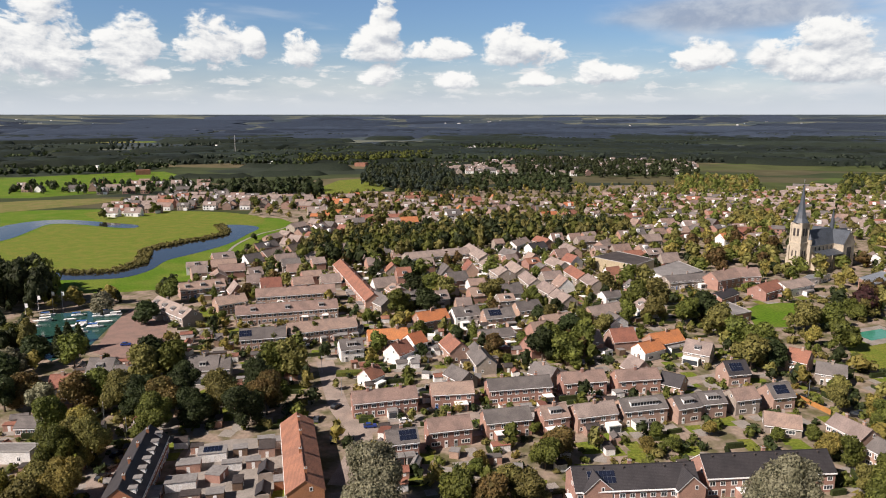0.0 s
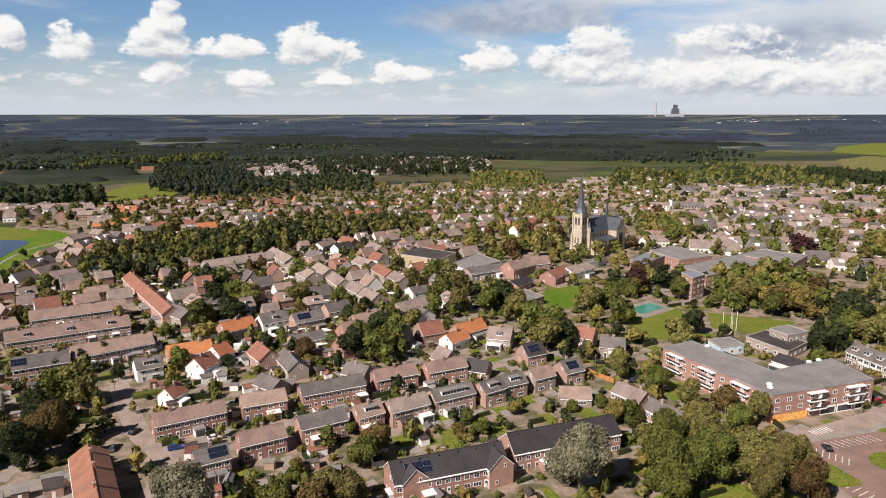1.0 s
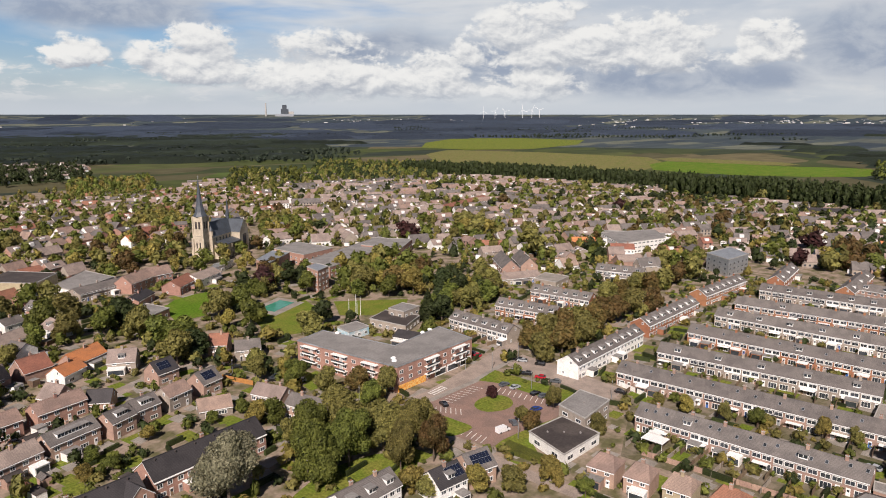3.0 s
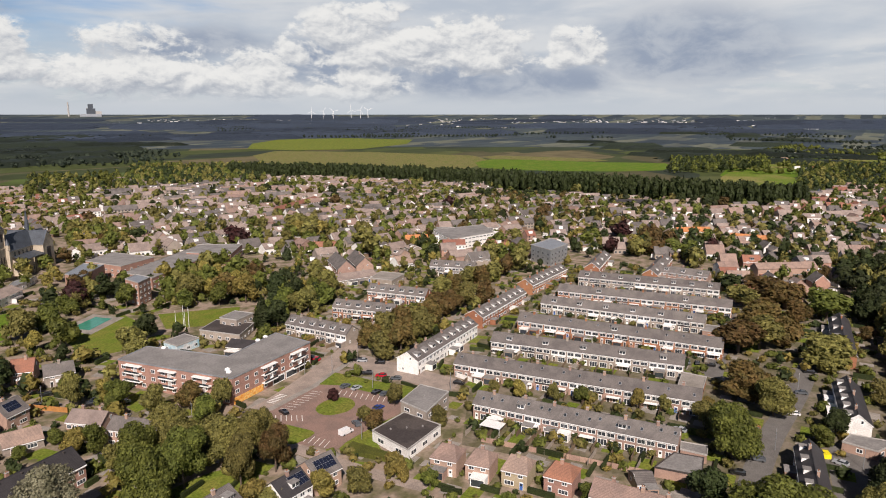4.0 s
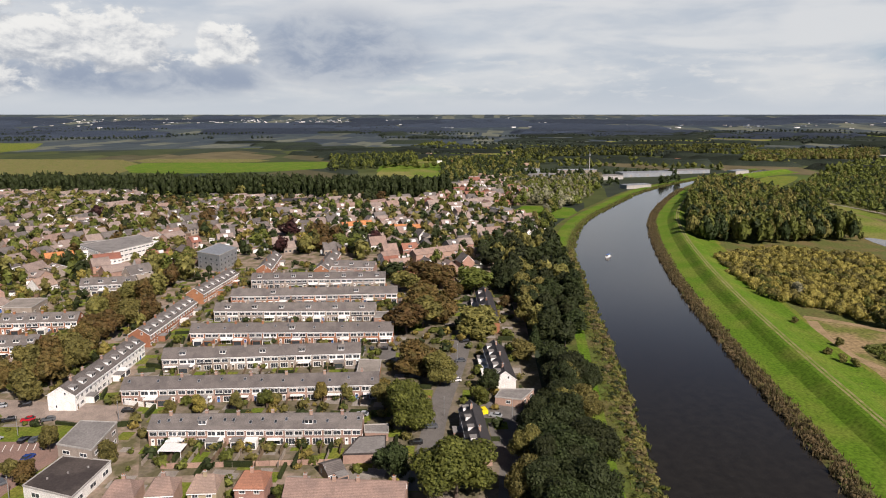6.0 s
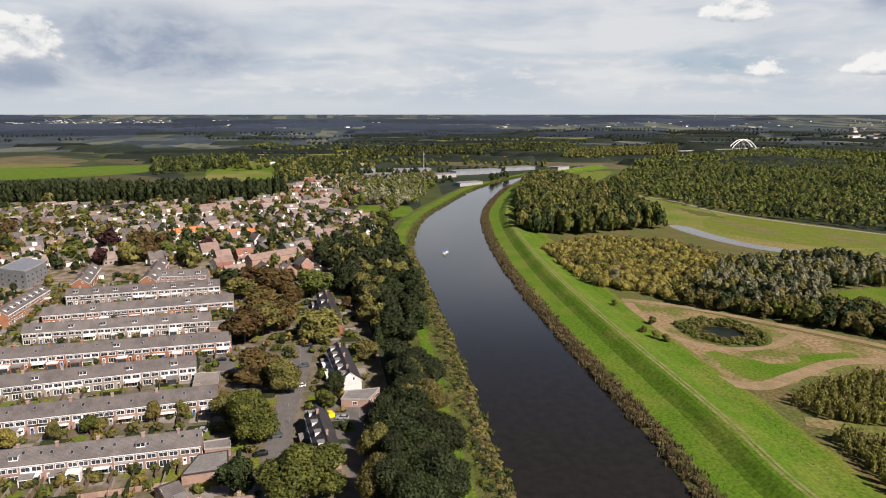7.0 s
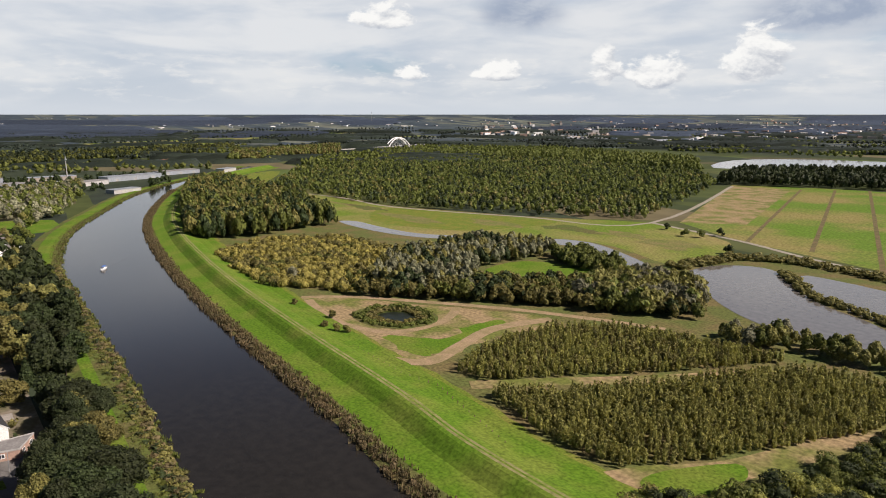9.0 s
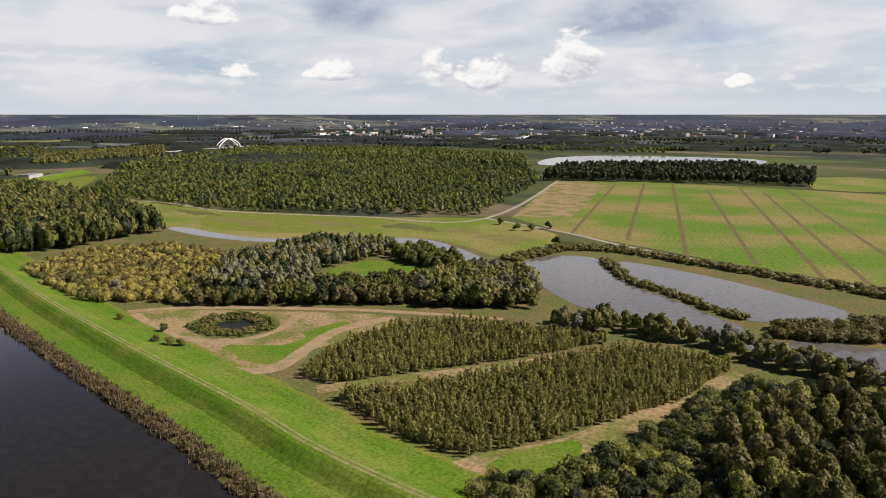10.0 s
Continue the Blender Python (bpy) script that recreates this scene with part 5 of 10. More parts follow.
# front gables of the black-roofed rows
for p in ((62.8, 167.7), (38.6, 166.7)):
    n = Vector((0.18, -0.98)).normalized()
    house((p[0] + n.x * 0.6, p[1] + n.y * 0.6), (p[0] + n.x * 6.2, p[1] + n.y * 6.2), 9.2, 5.8, 7.5, "tile_dark", "brick_red", 1, chimneys=0, bargeboard=True, note="and a white-edged gable")
# older rows
house((-30.8, 219.0), (-9.5, 224.5), 8.2, 5.6, 7.4, "tile_brown", "brick_red", 4)
house((-4.3, 226.5), (10.3, 228.6), 8.2, 5.6, 7.4, "tile_brown", "brick_red", 2)
house((15.5, 230.2), (38.1, 234.5), 8.2, 5.6, 7.4, "tile_grey", "brick_red", 4)
house((42.6, 236.7), (58.7, 239.5), 8.2, 5.6, 7.4, "tile_brown", "brick_red", 2)
house((62.7, 238.9), (78.9, 241.8), 8.2, 5.6, 7.4, "tile_brown", "brick_red", 2)
house((-5.0, 197.9), (8.1, 201.2), 8.2, 5.6, 7.4, "tile_brown", "brick_red", 2)
house((12.7, 204.1), (27.4, 207.5), 8.2, 5.6, 7.4, "tile_grey", "brick_red", 2)
house((30.9, 207.1), (39.5, 209.7), 8.2, 5.6, 7.4, "tile_brown", "brick_red", 1, dormers=1, dormer_w=4.0)
house((42.0, 208.4), (55.6, 212.0), 8.2, 5.6, 7.4, "tile_pink", "brick_brown", 2)
house((-17.0, 189.8), (-7.9, 192.1), 8.2, 5.6, 7.4, "tile_grey", "brick_red", 2, solar=(0.35, 5, 2))
house((57.7, 212.9), (73.1, 216.6), 8.2, 5.6, 7.6, "tile_grey", "brick_brown", 2, dormers=1, dormer_w=10.0)
house((75.9, 214.8), (84.4, 217.6), 8.2, 5.6, 7.6, "tile_grey", "brick_brown", 1, dormers=1, dormer_w=4.0)
house((85.1, 218.6), (94.3, 220.5), 8.2, 5.6, 7.6, "tile_grey", "brick_brown", 1, dormers=1, dormer_w=4.0)
house((97.7, 221.5), (106.9, 224.0), 8.2, 5.6, 7.4, "tile_brown", "brick_grey", 1)
house((111.9, 225.5), (120.3, 227.5), 8.4, 5.0, 8.6, "tile_grey", "brick_brown", 1, solar=(0, 5, 2))
house((105.9, 247.8), (114.8, 249.6), 8.4, 4.6, 8.6, "tile_dark", "brick_brown", 1, solar=(-0.1, 5, 2))
house((81.4, 242.7), (88.0, 237.7), 6.5, 3.4, 8.0, "tile_dark", "brick_brown", 1, chimneys=0)
house((72.7, 255.3), (76.0, 247.8), 8.4, 4.6, 8.6, "tile_pink", "brick_brown", 1)
house((101.3, 274.5), (110.1, 268.7), 8.4, 4.6, 9.5, "tile_pink", "brick_grey", 1, dormers=1)
house((88.6, 283.3), (103.1, 290.4), 7.5, 4.0, 9, "tile_orange", "brick_brown", 1)
house((80.9, 272.8), (90.9, 278.7), 7.0, 4.0, 8, "tile_orange", "render_white", 1)
house((139.0, 263.9), (144.8, 258.5), 8.4, 4.8, 9, "tile_red", "brick_brown", 1)
house((142.5, 250.2), (151.6, 245.4), 7.5, 4.6, 9, "tile_grey", "brick_grey", 1)
house((123.1, 202.1), (127.1, 190.4), 8.2, 5.6, 7.4, "tile_pink", "brick_brown", 3)
house((126.0, 186.0), (131.4, 166.5), 8.2, 5.6, 7.4, "tile_grey", "brick_brown", 4)
house((104.2, 209.6), (114.3, 205.8), 5.5, 3.0, 9.0, "tile_brown", "brick_grey", 1)
# left of the wide red roof
house((-45.7, 201.5), (-35.0, 160.7), 8.6, 5.6, 9.5, "tile_red", "brick_orange", 7)
house((-80.4, 155.9), (-87.1, 191.5), 9.2, 5.4, 9.5, "tile_dark", "brick_orange", 8, dormers=7, dormer_w=1.8, note="and small white dormers")
house((-141.1, 235.0), (-131.3, 236.1), 8.0, 4.2, 9.0, "tile_red", "render_white", 1)
house((-135.1, 251.5), (-125.5, 251.5), 8.4, 4.6, 9.0, "tile_grey", "render_white", 1, dormers=1)
house((-122.8, 246.2), (-114.8, 247.4), 7.4, 4.2, 8.0, "tile_grey", "render_white", 1)
house((-97.7, 252.8), (-86.5, 254.1), 8.6, 4.6, 9.6, "tile_grey", "brick_grey", 1, dormers=1)
house((-86.2, 253.6), (-82.3, 254.3), 7.6, 4.6, 8.0, "tile_grey", "brick_grey", 1)
house((-135.5, 206.9), (-127.8, 207.4), 5.0, 3.0, 9.0, "tile_grey", "brick_red", 2)
# the older streets by the meadow
house((-146.1, 342.9), (-119.8, 317.9), 8.6, 5.2, 10, "tile_pink", "brick_grey", 4, dormers=4)
house((-146.0, 370.3), (-124.8, 382.3), 8.4, 5.3, 10, "tile_brown", "brick_brown", 4, dormers=3)
house((-116.3, 340.4), (-103.9, 349.4), 8.4, 5.3, 10, "tile_brown", "brick_brown", 3)
house((-100.0, 357.0), (-59.6, 368.2), 8.6, 5.4, 10, "tile_brown", "brick_brown", 8)
house((-101.0, 323.8), (-53.7, 337.4), 8.6, 5.4, 10, "tile_brown", "brick_brown", 10, dormers=3)
house((-69.4, 295.2), (-40.7, 306.6), 8.6, 5.4, 10, "tile_brown", "brick_brown", 7)
house((-88.2, 287.0), (-69.4, 291.8), 8.6, 5.4, 10, "tile_grey", "brick_brown", 4, solar=(-0.75, 5, 2))
house((-66.2, 434.5), (-35.7, 346.4), 8.6, 5.4, 9, "tile_red", "brick_red", 9)
house((-37.4, 356.9), (-27.1, 340.7), 8.0, 4.6, 10, "tile_grey", "brick_grey", 1)
house((-12.5, 313.5), (1.1, 321.2), 8.2, 4.8, 9, "tile_orange", "brick_brown", 2)
house((-32.8, 286.6), (-15.9, 290.6), 8.2, 4.8, 9, "tile_orange", "brick_brown", 3)
house((-43.1, 273.6), (-34.1, 276.6), 8.2, 5.2, 9, "tile_grey", "render_white", 1, dormers=1, dormer_w=4.0)
house((-21.1, 267.9), (-15.5, 275.1), 8.2, 4.4, 9, "tile_red", "render_white", 1)
house((-14.9, 281.1), (-9.5, 285.8), 8.2, 4.8, 9, "tile_orange", "render_white", 1)
house((-29.3, 242.6), (-24.9, 248.5), 7.0, 4.0, 7, "tile_red", "render_white", 1)
house((2.7, 282.7), (7.2, 269.3), 8.2, 4.6, 9, "tile_red", "brick_brown", 1)
house((13.1, 273.8), (17.1, 255.5), 7.4, 4.2, 8, "tile_grey", "brick_grey", 1)
house((35.0, 250.5), (42.2, 243.3), 7.4, 4.2, 8, "tile_grey", "brick_brown", 1)
house((3.4, 249.6), (9.6, 240.8), 6.6, 3.8, 8, "tile_grey", "brick_grey", 1)
house((4.4, 320.8), (16.8, 325.8), 8.6, 5.2, 9, "tile_grey", "render_white", 2, dormers=1)
house((19.2, 317.9), (33.1, 322.8), 8.6, 5.2, 9, "tile_grey", "brick_brown", 2, solar=(-0.3, 6, 2))
house((35.9, 331.0), (47.8, 336.3), 8.6, 5.2, 9, "tile_grey", "brick_brown", 2)
house((16.4, 290.4), (30.4, 294.4), 7.0, 4.6, 8, "tile_grey", "brick_brown", 2)
house((-25.8, 454.8), (16.6, 474.9), 8.6, 5.4, 11, "tile_pink", "brick_grey", 7)
house((18.8, 490.0), (29.4, 451.0), 8.6, 5.4, 11, "tile_pink", "brick_grey", 4)
house((28.7, 439.9), (38.6, 403.3), 8.6, 5.4, 11, "tile_pink", "brick_grey", 4)
for a, b, r, w, n in (((50.4, 500.0), (63.0, 519.1), "tile_pink", "render_white", 1), ((61.8, 491.0), (74.1, 500.0), "tile_dark", "render_white", 1), ((72.3, 524.1), (79.7, 509.4), "tile_red", "brick_brown", 1),
                      ((43.8, 432.1), (48.6, 410.6), "tile_pink", "brick_grey", 2), ((49.4, 402.9), (53.3, 381.2), "tile_pink", "brick_grey", 2), ((56.5, 377.2), (61.3, 361.8), "tile_pink", "brick_grey", 2),
                      ((60.9, 359.3), (65.8, 344.1), "tile_pink", "brick_grey", 1), ((71.0, 444.6), (77.2, 426.9), "tile_pink", "brick_grey", 2), ((79.3, 418.6), (83.4, 395.4), "tile_red", "brick_grey", 2),
                      ((85.0, 395.4), (87.9, 378.5), "tile_pink", "brick_grey", 1), ((101.9, 519.1), (115.9, 524.1), "tile_pink", "brick_grey", 1), ((114.9, 500.0), (132.1, 519.1), "tile_pink", "brick_brown", 2),
                      ((89.1, 495.5), (93.3, 473.8), "tile_pink", "brick_brown", 1), ((41.9, 473.8), (50.7, 463.7), "tile_grey", "brick_brown", 1), ((70.1, 322.9), (87.8, 333.2), "tile_pink", "brick_brown", 2),
                      ((46.2, 308.6), (60.5, 315.1), "tile_brown", "brick_brown", 2), ((-1.3, 381.2), (5.0, 368.0), "tile_grey", "brick_grey", 1)):
    house(a, b, 8.2, 5.0, 9, r, w, n, detail=1)


# long terraces in the farther quarters
for a, b, r, w in (((554.6, 420.2), (561.8, 349.5), "tile_pink", "brick_grey"), ((658.5, 528.3), (673.4, 445.4), "tile_grey", "render_white"), ((612.1, 405.9), (694.7, 423.0), "tile_pink", "brick_brown"), ((521.3, 481.2), (618.8, 508.3), "tile_red", "brick_red"),
                   ((800.7, 628.2), (834.1, 500.9), "tile_brown", "render_white"), ((840.5, 484.8), (836.7, 430.0), "tile_grey", "render_white"), ((752.0, 206.4), (772.2, 156.2), "tile_dark", "render_white"), ((578.4, 60.2), (580.0, 33.8), "tile_orange", "render_white"),
                   ((586.7, 103.3), (603.0, 79.6), "tile_orange", "render_white"), ((466.0, 33.2), (489.2, 0.6), "tile_brown", "brick_brown"), ((402.5, 389.9), (412.1, 379.4), "tile_grey", "brick_grey"), ((388.8, 325.4), (401.4, 305.7), "tile_red", "render_white"),
                   ((446.9, 279.8), (457.7, 266.3), "tile_orange", "brick_brown"), ((636.9, 485.6), (640.3, 435.4), "tile_grey", "render_white")):
    house(a, b, 8.2, 5.4, 9, r, w, 8, chimneys=3, detail=0, note="among trees")
flat([(464.7, 264.3), (486.3, 224.4), (519.4, 238.5), (498.2, 283.2)], 7, "render_white", "roof_felt", "building", "long white flat-roofed building of two storeys", 2, 4.0, win=(2.4, 1.4))

# ---------------- larger buildings ----------------
flat([(164.2, 115.6), (158.9, 99.4), (177.9, 98.9), (180.3, 114.0)], 3.6, "render_white", "roof_black", "hall", "low white hall with a flat black roof", 1, 6.0, win=(3.0, 1.5), extras=3)
flat([(181.6, 116.2), (178.4, 104.4), (196.3, 106.0), (197.1, 117.8)], 6.6, "brick_grey", "roof_felt", "building", "two-storey grey brick building with a flat roof", 2, 5.0, win=(2.6, 1.3), extras=1)
flat([(-133.3, 185.1), (-119.9, 185.1), (-119.6, 190.3), (-133.4, 190.3)], 4.0, "render_white", "roof_felt", "building", "white flat-roofed building among the trees", 1, 4.5, win=(1.2, 1.5))


def church(tower, far_end):
    """A neo-gothic village church: west tower with a slate spire, nave with lower aisles, transept and apse."""
    (tx, ty), (fx, fy) = tower, far_end
    head = math.degrees(math.atan2(fy - ty, fx - tx))
    ob = thing("church", tx, ty, head, "sandstone village church with a dark slate spire", "church")
    OCC.append((tx, ty, 10))
    for q in (15, 30, 45):
        OCC.append((tx + q * math.cos(radians(head)), ty + q * math.sin(radians(head)), 14))
    stone, slate = ["sandstone"], ["slate"]
    # tower in three stages with corner buttresses
    s = Shape()
    rings = [(3.9, -0.3), (3.9, 17.6), (4.1, 17.6), (4.1, 18.3), (3.6, 18.4), (3.6, 30.4), (3.9, 30.4), (3.9, 31.2)]
    for (r0, z0), (r1, z1) in zip(rings, rings[1:]):
        s.ring(r0 * 1.41421, z0, r1 * 1.41421, z1, 4)
    s.v = [((x - y) * 0.70711, (x + y) * 0.70711, z) for x, y, z in s.v]
    for i in (-1, 1):
        for j in (-1, 1):
            part("buttress", Shape().box(i * 4.0 - 0.7, i * 4.0 + 0.7, j * 4.0 - 0.7, j * 4.0 + 0.7, -0.3, 16), ob, mats=stone)
            part("buttress", Shape().box(i * 3.7 - 0.45, i * 3.7 + 0.45, j * 3.7 - 0.45, j * 3.7 + 0.45, 16, 30.6), ob, mats=stone)
    part("tower", s, ob, mats=stone)
    sp = Shape()
    k = 8
    for z0, r0, z1, r1 in ((31.2, 5.0, 34, 3.4), (34, 3.4, 38, 2.3), (38, 2.3, 57, 0.0)):
        sp.ring(r0, z0, r1, z1, k)
    part("spire", sp, ob, label="dark slate spire", mats=slate)
    part("cross", Shape().box(-0.08, 0.08, -0.08, 0.08, 56.6, 59).box(-0.08, 0.08, -0.5, 0.5, 58, 58.16), ob, mats=["metal_grey"])
    for t in range(4):
        for q in (-1.7, 1.7):
            w = Shape()
            w.prism([(-0.75, -0.05), (0.75, -0.05), (0.75, 0.05), (-0.75, 0.05)], 0, 5.0)
            part("louvre", w, ob, pose(0, 0, 0, 0, 0, 90 * t) @ Matrix.Translation((q * 0.75, -3.66, 22.5)), mats=["roof_black"])
            part("louvre", w.mesh("louvre", ["roof_black"]), ob, pose(0, 0, 0, 0, 0, 90 * t) @ Matrix.Translation((q * 0.75, -3.96, 9)) @ Matrix.Diagonal((0.6, 1, 0.8, 1)))
    # nave, transept, aisles
    def block(name, x0, x1, y0, y1, he, hr, axis, roofmat="slate"):
        L, D = (x1 - x0, y1 - y0) if axis == "x" else (y1 - y0, x1 - x0)
        m = Matrix.Translation(((x0 + x1) / 2, (y0 + y1) / 2, 0)) @ Matrix.Rotation(0 if axis == "x" else math.pi / 2, 4, "Z")
        b = Shape()
        for k in (1, -1):
            b.face([(k * L / 2, -k * D / 2, -0.3), (k * L / 2, k * D / 2, -0.3), (k * L / 2, k * D / 2, he), (k * L / 2, 0, hr), (k * L / 2, -k * D / 2, he)])
            b.face([(-k * L / 2, -k * D / 2, -0.3), (k * L / 2, -k * D / 2, -0.3), (k * L / 2, -k * D / 2, he), (-k * L / 2, -k * D / 2, he)])
        part(name, b, ob, m, mats=stone)
        part("roof", gable_roof(L, D, he, hr, 0.3, 0.3), ob, m, mats=[roofmat, "sandstone"])
    block("nave", 3.6, 34, -6, 6, 16, 25, "x")
    block("transept", 28, 40, -13, 13, 16, 24.4, "y")
    block("choir", 40, 50, -5.5, 5.5, 15, 23.4, "x")
    for k in (-1, 1):
        a = Shape()
        y0, y1 = k * 6, k * 12
        a.face([(6, y1, -0.3), (28, y1, -0.3), (28, y1, 6.6), (6, y1, 6.6)][::1 if k < 0 else -1])
        a.face([(6, y0, -0.3), (6, y1, -0.3), (6, y1, 6.6), (6, y0, 10.4)][::1 if k < 0 else -1])
        part("aisle", a, ob, mats=stone)
        part("aisle_roof", Shape().prism([(5.7, min(y0, y1 + k * 0.4)), (28, min(y0, y1 + k * 0.4)), (28, max(y0, y1 + k * 0.4)), (5.7, max(y0, y1 + k * 0.4))], 0, 0.3), ob,
             Matrix.Translation((0, 0, 0)) @ Matrix(((1, 0, 0, 0), (0, 1, 0, 0), (0, -k * 0.62, 1, 10.4 + 6 * 0.62), (0, 0, 0, 1))), mats=slate)
        for i in range(5):
            x = 9 + i * 4.2
            part("buttress", Shape().box(x - 2.5, x - 1.7, min(y1, y1 + k), max(y1, y1 + k), -0.3, 5.4), ob, mats=stone)
            for q, z, h in ((y1, 2.0, 3.2), (y0, 11.2, 3.6)):
                part("window", shared(("gothic", h), lambda h=h: Shape().box(-0.6, 0.6, -0.04, 0.04, 0, h).mesh("window", ["glass"])), ob, Matrix.Translation((x, q + k * 0.02, z)))
    part("ridge_turret", Shape().ring(1.3, 23.8, 1.2, 27, 8).ring(1.5, 27, 0, 40, 8), ob, Matrix.Translation((34, 0, 0)), mats=slate)
    for i in (-1, 1):
        part("stair_turret", Shape().ring(1.4, -0.3, 1.4, 20, 8).ring(1.6, 20, 0, 24, 8, 1), ob, Matrix.Translation((4.6, i * 4.6, 0)), mats=["sandstone", "slate"])
    part("window", Shape().box(-2.2, 2.2, -0.05, 0.05, 0, 8), ob, Matrix.Translation((34, -13.04, 6)), mats=["glass"])
    return ob


church((232.6, 443.7), (293.6, 476.6))


def apartments():
    """The L-shaped block of flats over shops, with balconies and round roof lights."""
    top = [(156.2, 224.9), (162.8, 173.5), (206.6, 175.0), (209.0, 195.5), (178.6, 191.2), (171.5, 228.1)]
    ob = flat(top, 10.0, "brick_red", "roof_felt", "apartment_building", "red brick apartment building with white balconies, flat roof", 3, 4.4, "metal_grey", (1.9, 1.5))
    cx, cy = ob.location.x, ob.location.y
    loc = [Vector((x - cx, y - cy)) for x, y in top]
    for a, b, spots in ((loc[0], loc[1], (0.15, 0.46, 0.76)), (loc[1], loc[2], (0.42, 0.80))):
        d = (b - a).normalized()
        n = Vector((d.y, -d.x))
        if n.dot(-(a + Vector((cx, cy)))) < 0:
            n = -n
        turn = Matrix.Rotation(math.atan2(d.y, d.x), 4, "Z")
        for t in spots:
            p = a + (b - a) * t
            for z in (2.9, 5.9):
                slab = shared("balcony", lambda: Shape().box(-3.6, 3.6, -1.7, 0, 0, 0.25).box(-3.6, 3.6, -1.7, -1.6, 0.25, 0.5).mesh("balcony", ["paint_white"]))
                bal = part("balcony", slab, ob, Matrix.Translation((p.x + n.x * 0.01, p.y + n.y * 0.01, z)) @ turn)
                rail = shared("rail", lambda: Shape().box(-3.6, 3.6, -1.68, -1.62, 0.5, 1.15).mesh("railing", ["glass"]))
                part("railing", rail, bal)
                part("screen", shared("screen", lambda: Shape().box(-0.1, 0.1, -1.6, 0, 0.25, 2.6).mesh("screen", ["paint_white"])), bal, Matrix.Translation((1.0, 0, 0)))
            part("balcony_roof", shared("balcony_roof", lambda: Shape().box(-3.8, 3.8, -1.7, 0, 0, 0.3).mesh("balcony_roof", ["paint_white"])), ob, Matrix.Translation((p.x, p.y, 8.8)) @ turn)
        for t in (0.55, 0.72, 0.9) if a is loc[1] else ():
            p = a + (b - a) * t + n * 0.05
            part("shop_front", shared("shop", lambda: Shape().box(-3.4, 3.4, -0.12, 0.0, 0, 3.0).box(-3.0, 3.0, -0.15, -0.11, 0.4, 2.4, 1).mesh("shop_front", ["paint_white", "glass"])), ob, Matrix.Translation((p.x, p.y, 0)) @ turn)
        if a is loc[1]:
            p = a + (b - a) * 0.18 + n * 0.1
            part("mural", Shape().box(-7.5, 7.5, -0.1, 0, 0.1, 2.7), ob, Matrix.Translation((p.x, p.y, 0)) @ turn, "orange and yellow mural", ["mural"])
    for u, v in ((1, 0.12), (1, 0.02), (3, 0.3), (3, 0.06), (5, 0.1)):
        p = loc[u] * (1 - v - 0.1) + loc[(u + 3) % 6] * (v + 0.1) * (-0.2)
        part("roof_light", shared("roof_light", lambda: Shape().ring(1.0, 0, 1.0, 0.4, 12).ring(1.0, 0.4, 0.4, 0.8, 12).ring(0.4, 0.8, 0, 0.85, 12).mesh("roof_light", ["paint_white"])), ob, Matrix.Translation((p.x * 0.9, p.y * 0.9, 10.05)))
    return ob


def mural_material():
    m = material("mural", (0.75, 0.30, 0.05), 0.7, (0.80, 0.55, 0.20), 1.3, 1.0, 3)
    return m


mural_material()
apartments()

flat([(97.8, 439.7), (118.3, 414.1), (135.4, 432.6), (117.9, 458.6)], 9.0, "brick_yellow", "roof_black", "sports_hall", "beige sports hall with a flat dark brown roof", 1, 30)
flat([(128.0, 419.1), (131.9, 398.0), (161.0, 416.0), (155.4, 446.2)], 5.0, "render_white", "roof_felt", "building", "white flat-roofed annex of the sports hall", 1, 9)
house((129.8, 393.9), (162.2, 404.2), 7.0, 4.4, 12, "tile_grey", "brick_grey", 6, note="and window bands")
house((155.7, 391.1), (173.9, 401.7), 10.0, 6.0, 11, "tile_brown", "brick_red", 2, note="of the school")
house((173.9, 401.7), (188.0, 403.2), 10.0, 6.0, 10, "tile_brown", "brick_red", 2, note="of the school")
flat([(133.1, 335.2), (137.8, 320.3), (152.2, 328.1), (148.2, 345.8)], 4.5, "brick_red", "roof_felt", "building", "low brick wing of the school", 1, 5)
house((145.2, 357.4), (159.3, 369.6), 6.0, 4.0, 9, "tile_dark", "brick_red", 1)
house((215.9, 529.9), (233.5, 537.3), 9, 5, 10, "tile_orange", "render_white", 2)
house((189.0, 376.6), (208.9, 387.5), 7.5, 4.8, 12, "tile_pink", "render_white", 2)
house((172.5, 368.0), (189.6, 381.2), 8, 4.8, 11, "tile_red", "brick_red", 2)
flat([(207.4, 393.6), (225.3, 402.1), (237.8, 412.6), (222.4, 409.5)], 4.0, "render_white", "metal_grey", "building", "low white building with a metal roof", 1, 4)
flat([(233.4, 377.0), (230.9, 360.0), (260.6, 379.8), (256.7, 394.1)], 10.0, "brick_red", "metal_grey", "building", "red brick building with a rounded metal roof", 2, 5)
flat([(267.3, 408.2), (268.3, 375.1), (296.8, 380.5), (294.1, 418.3)], 8.0, "brick_red", "roof_felt", "building", "brick building with a wide grey roof", 2, 5)
flat([(260.1, 361.3), (259.0, 335.1), (349.8, 366.3), (353.1, 395.3)], 7.0, "brick_red", "roof_felt", "building", "long brick care home with flat grey roofs", 2, 4.2)
flat([(234.0, 324.5), (231.5, 310.7), (243.5, 316.5), (244.1, 328.6)], 13.0, "brick_red", "metal_grey", "building", "square red brick tower block", 4, 4)
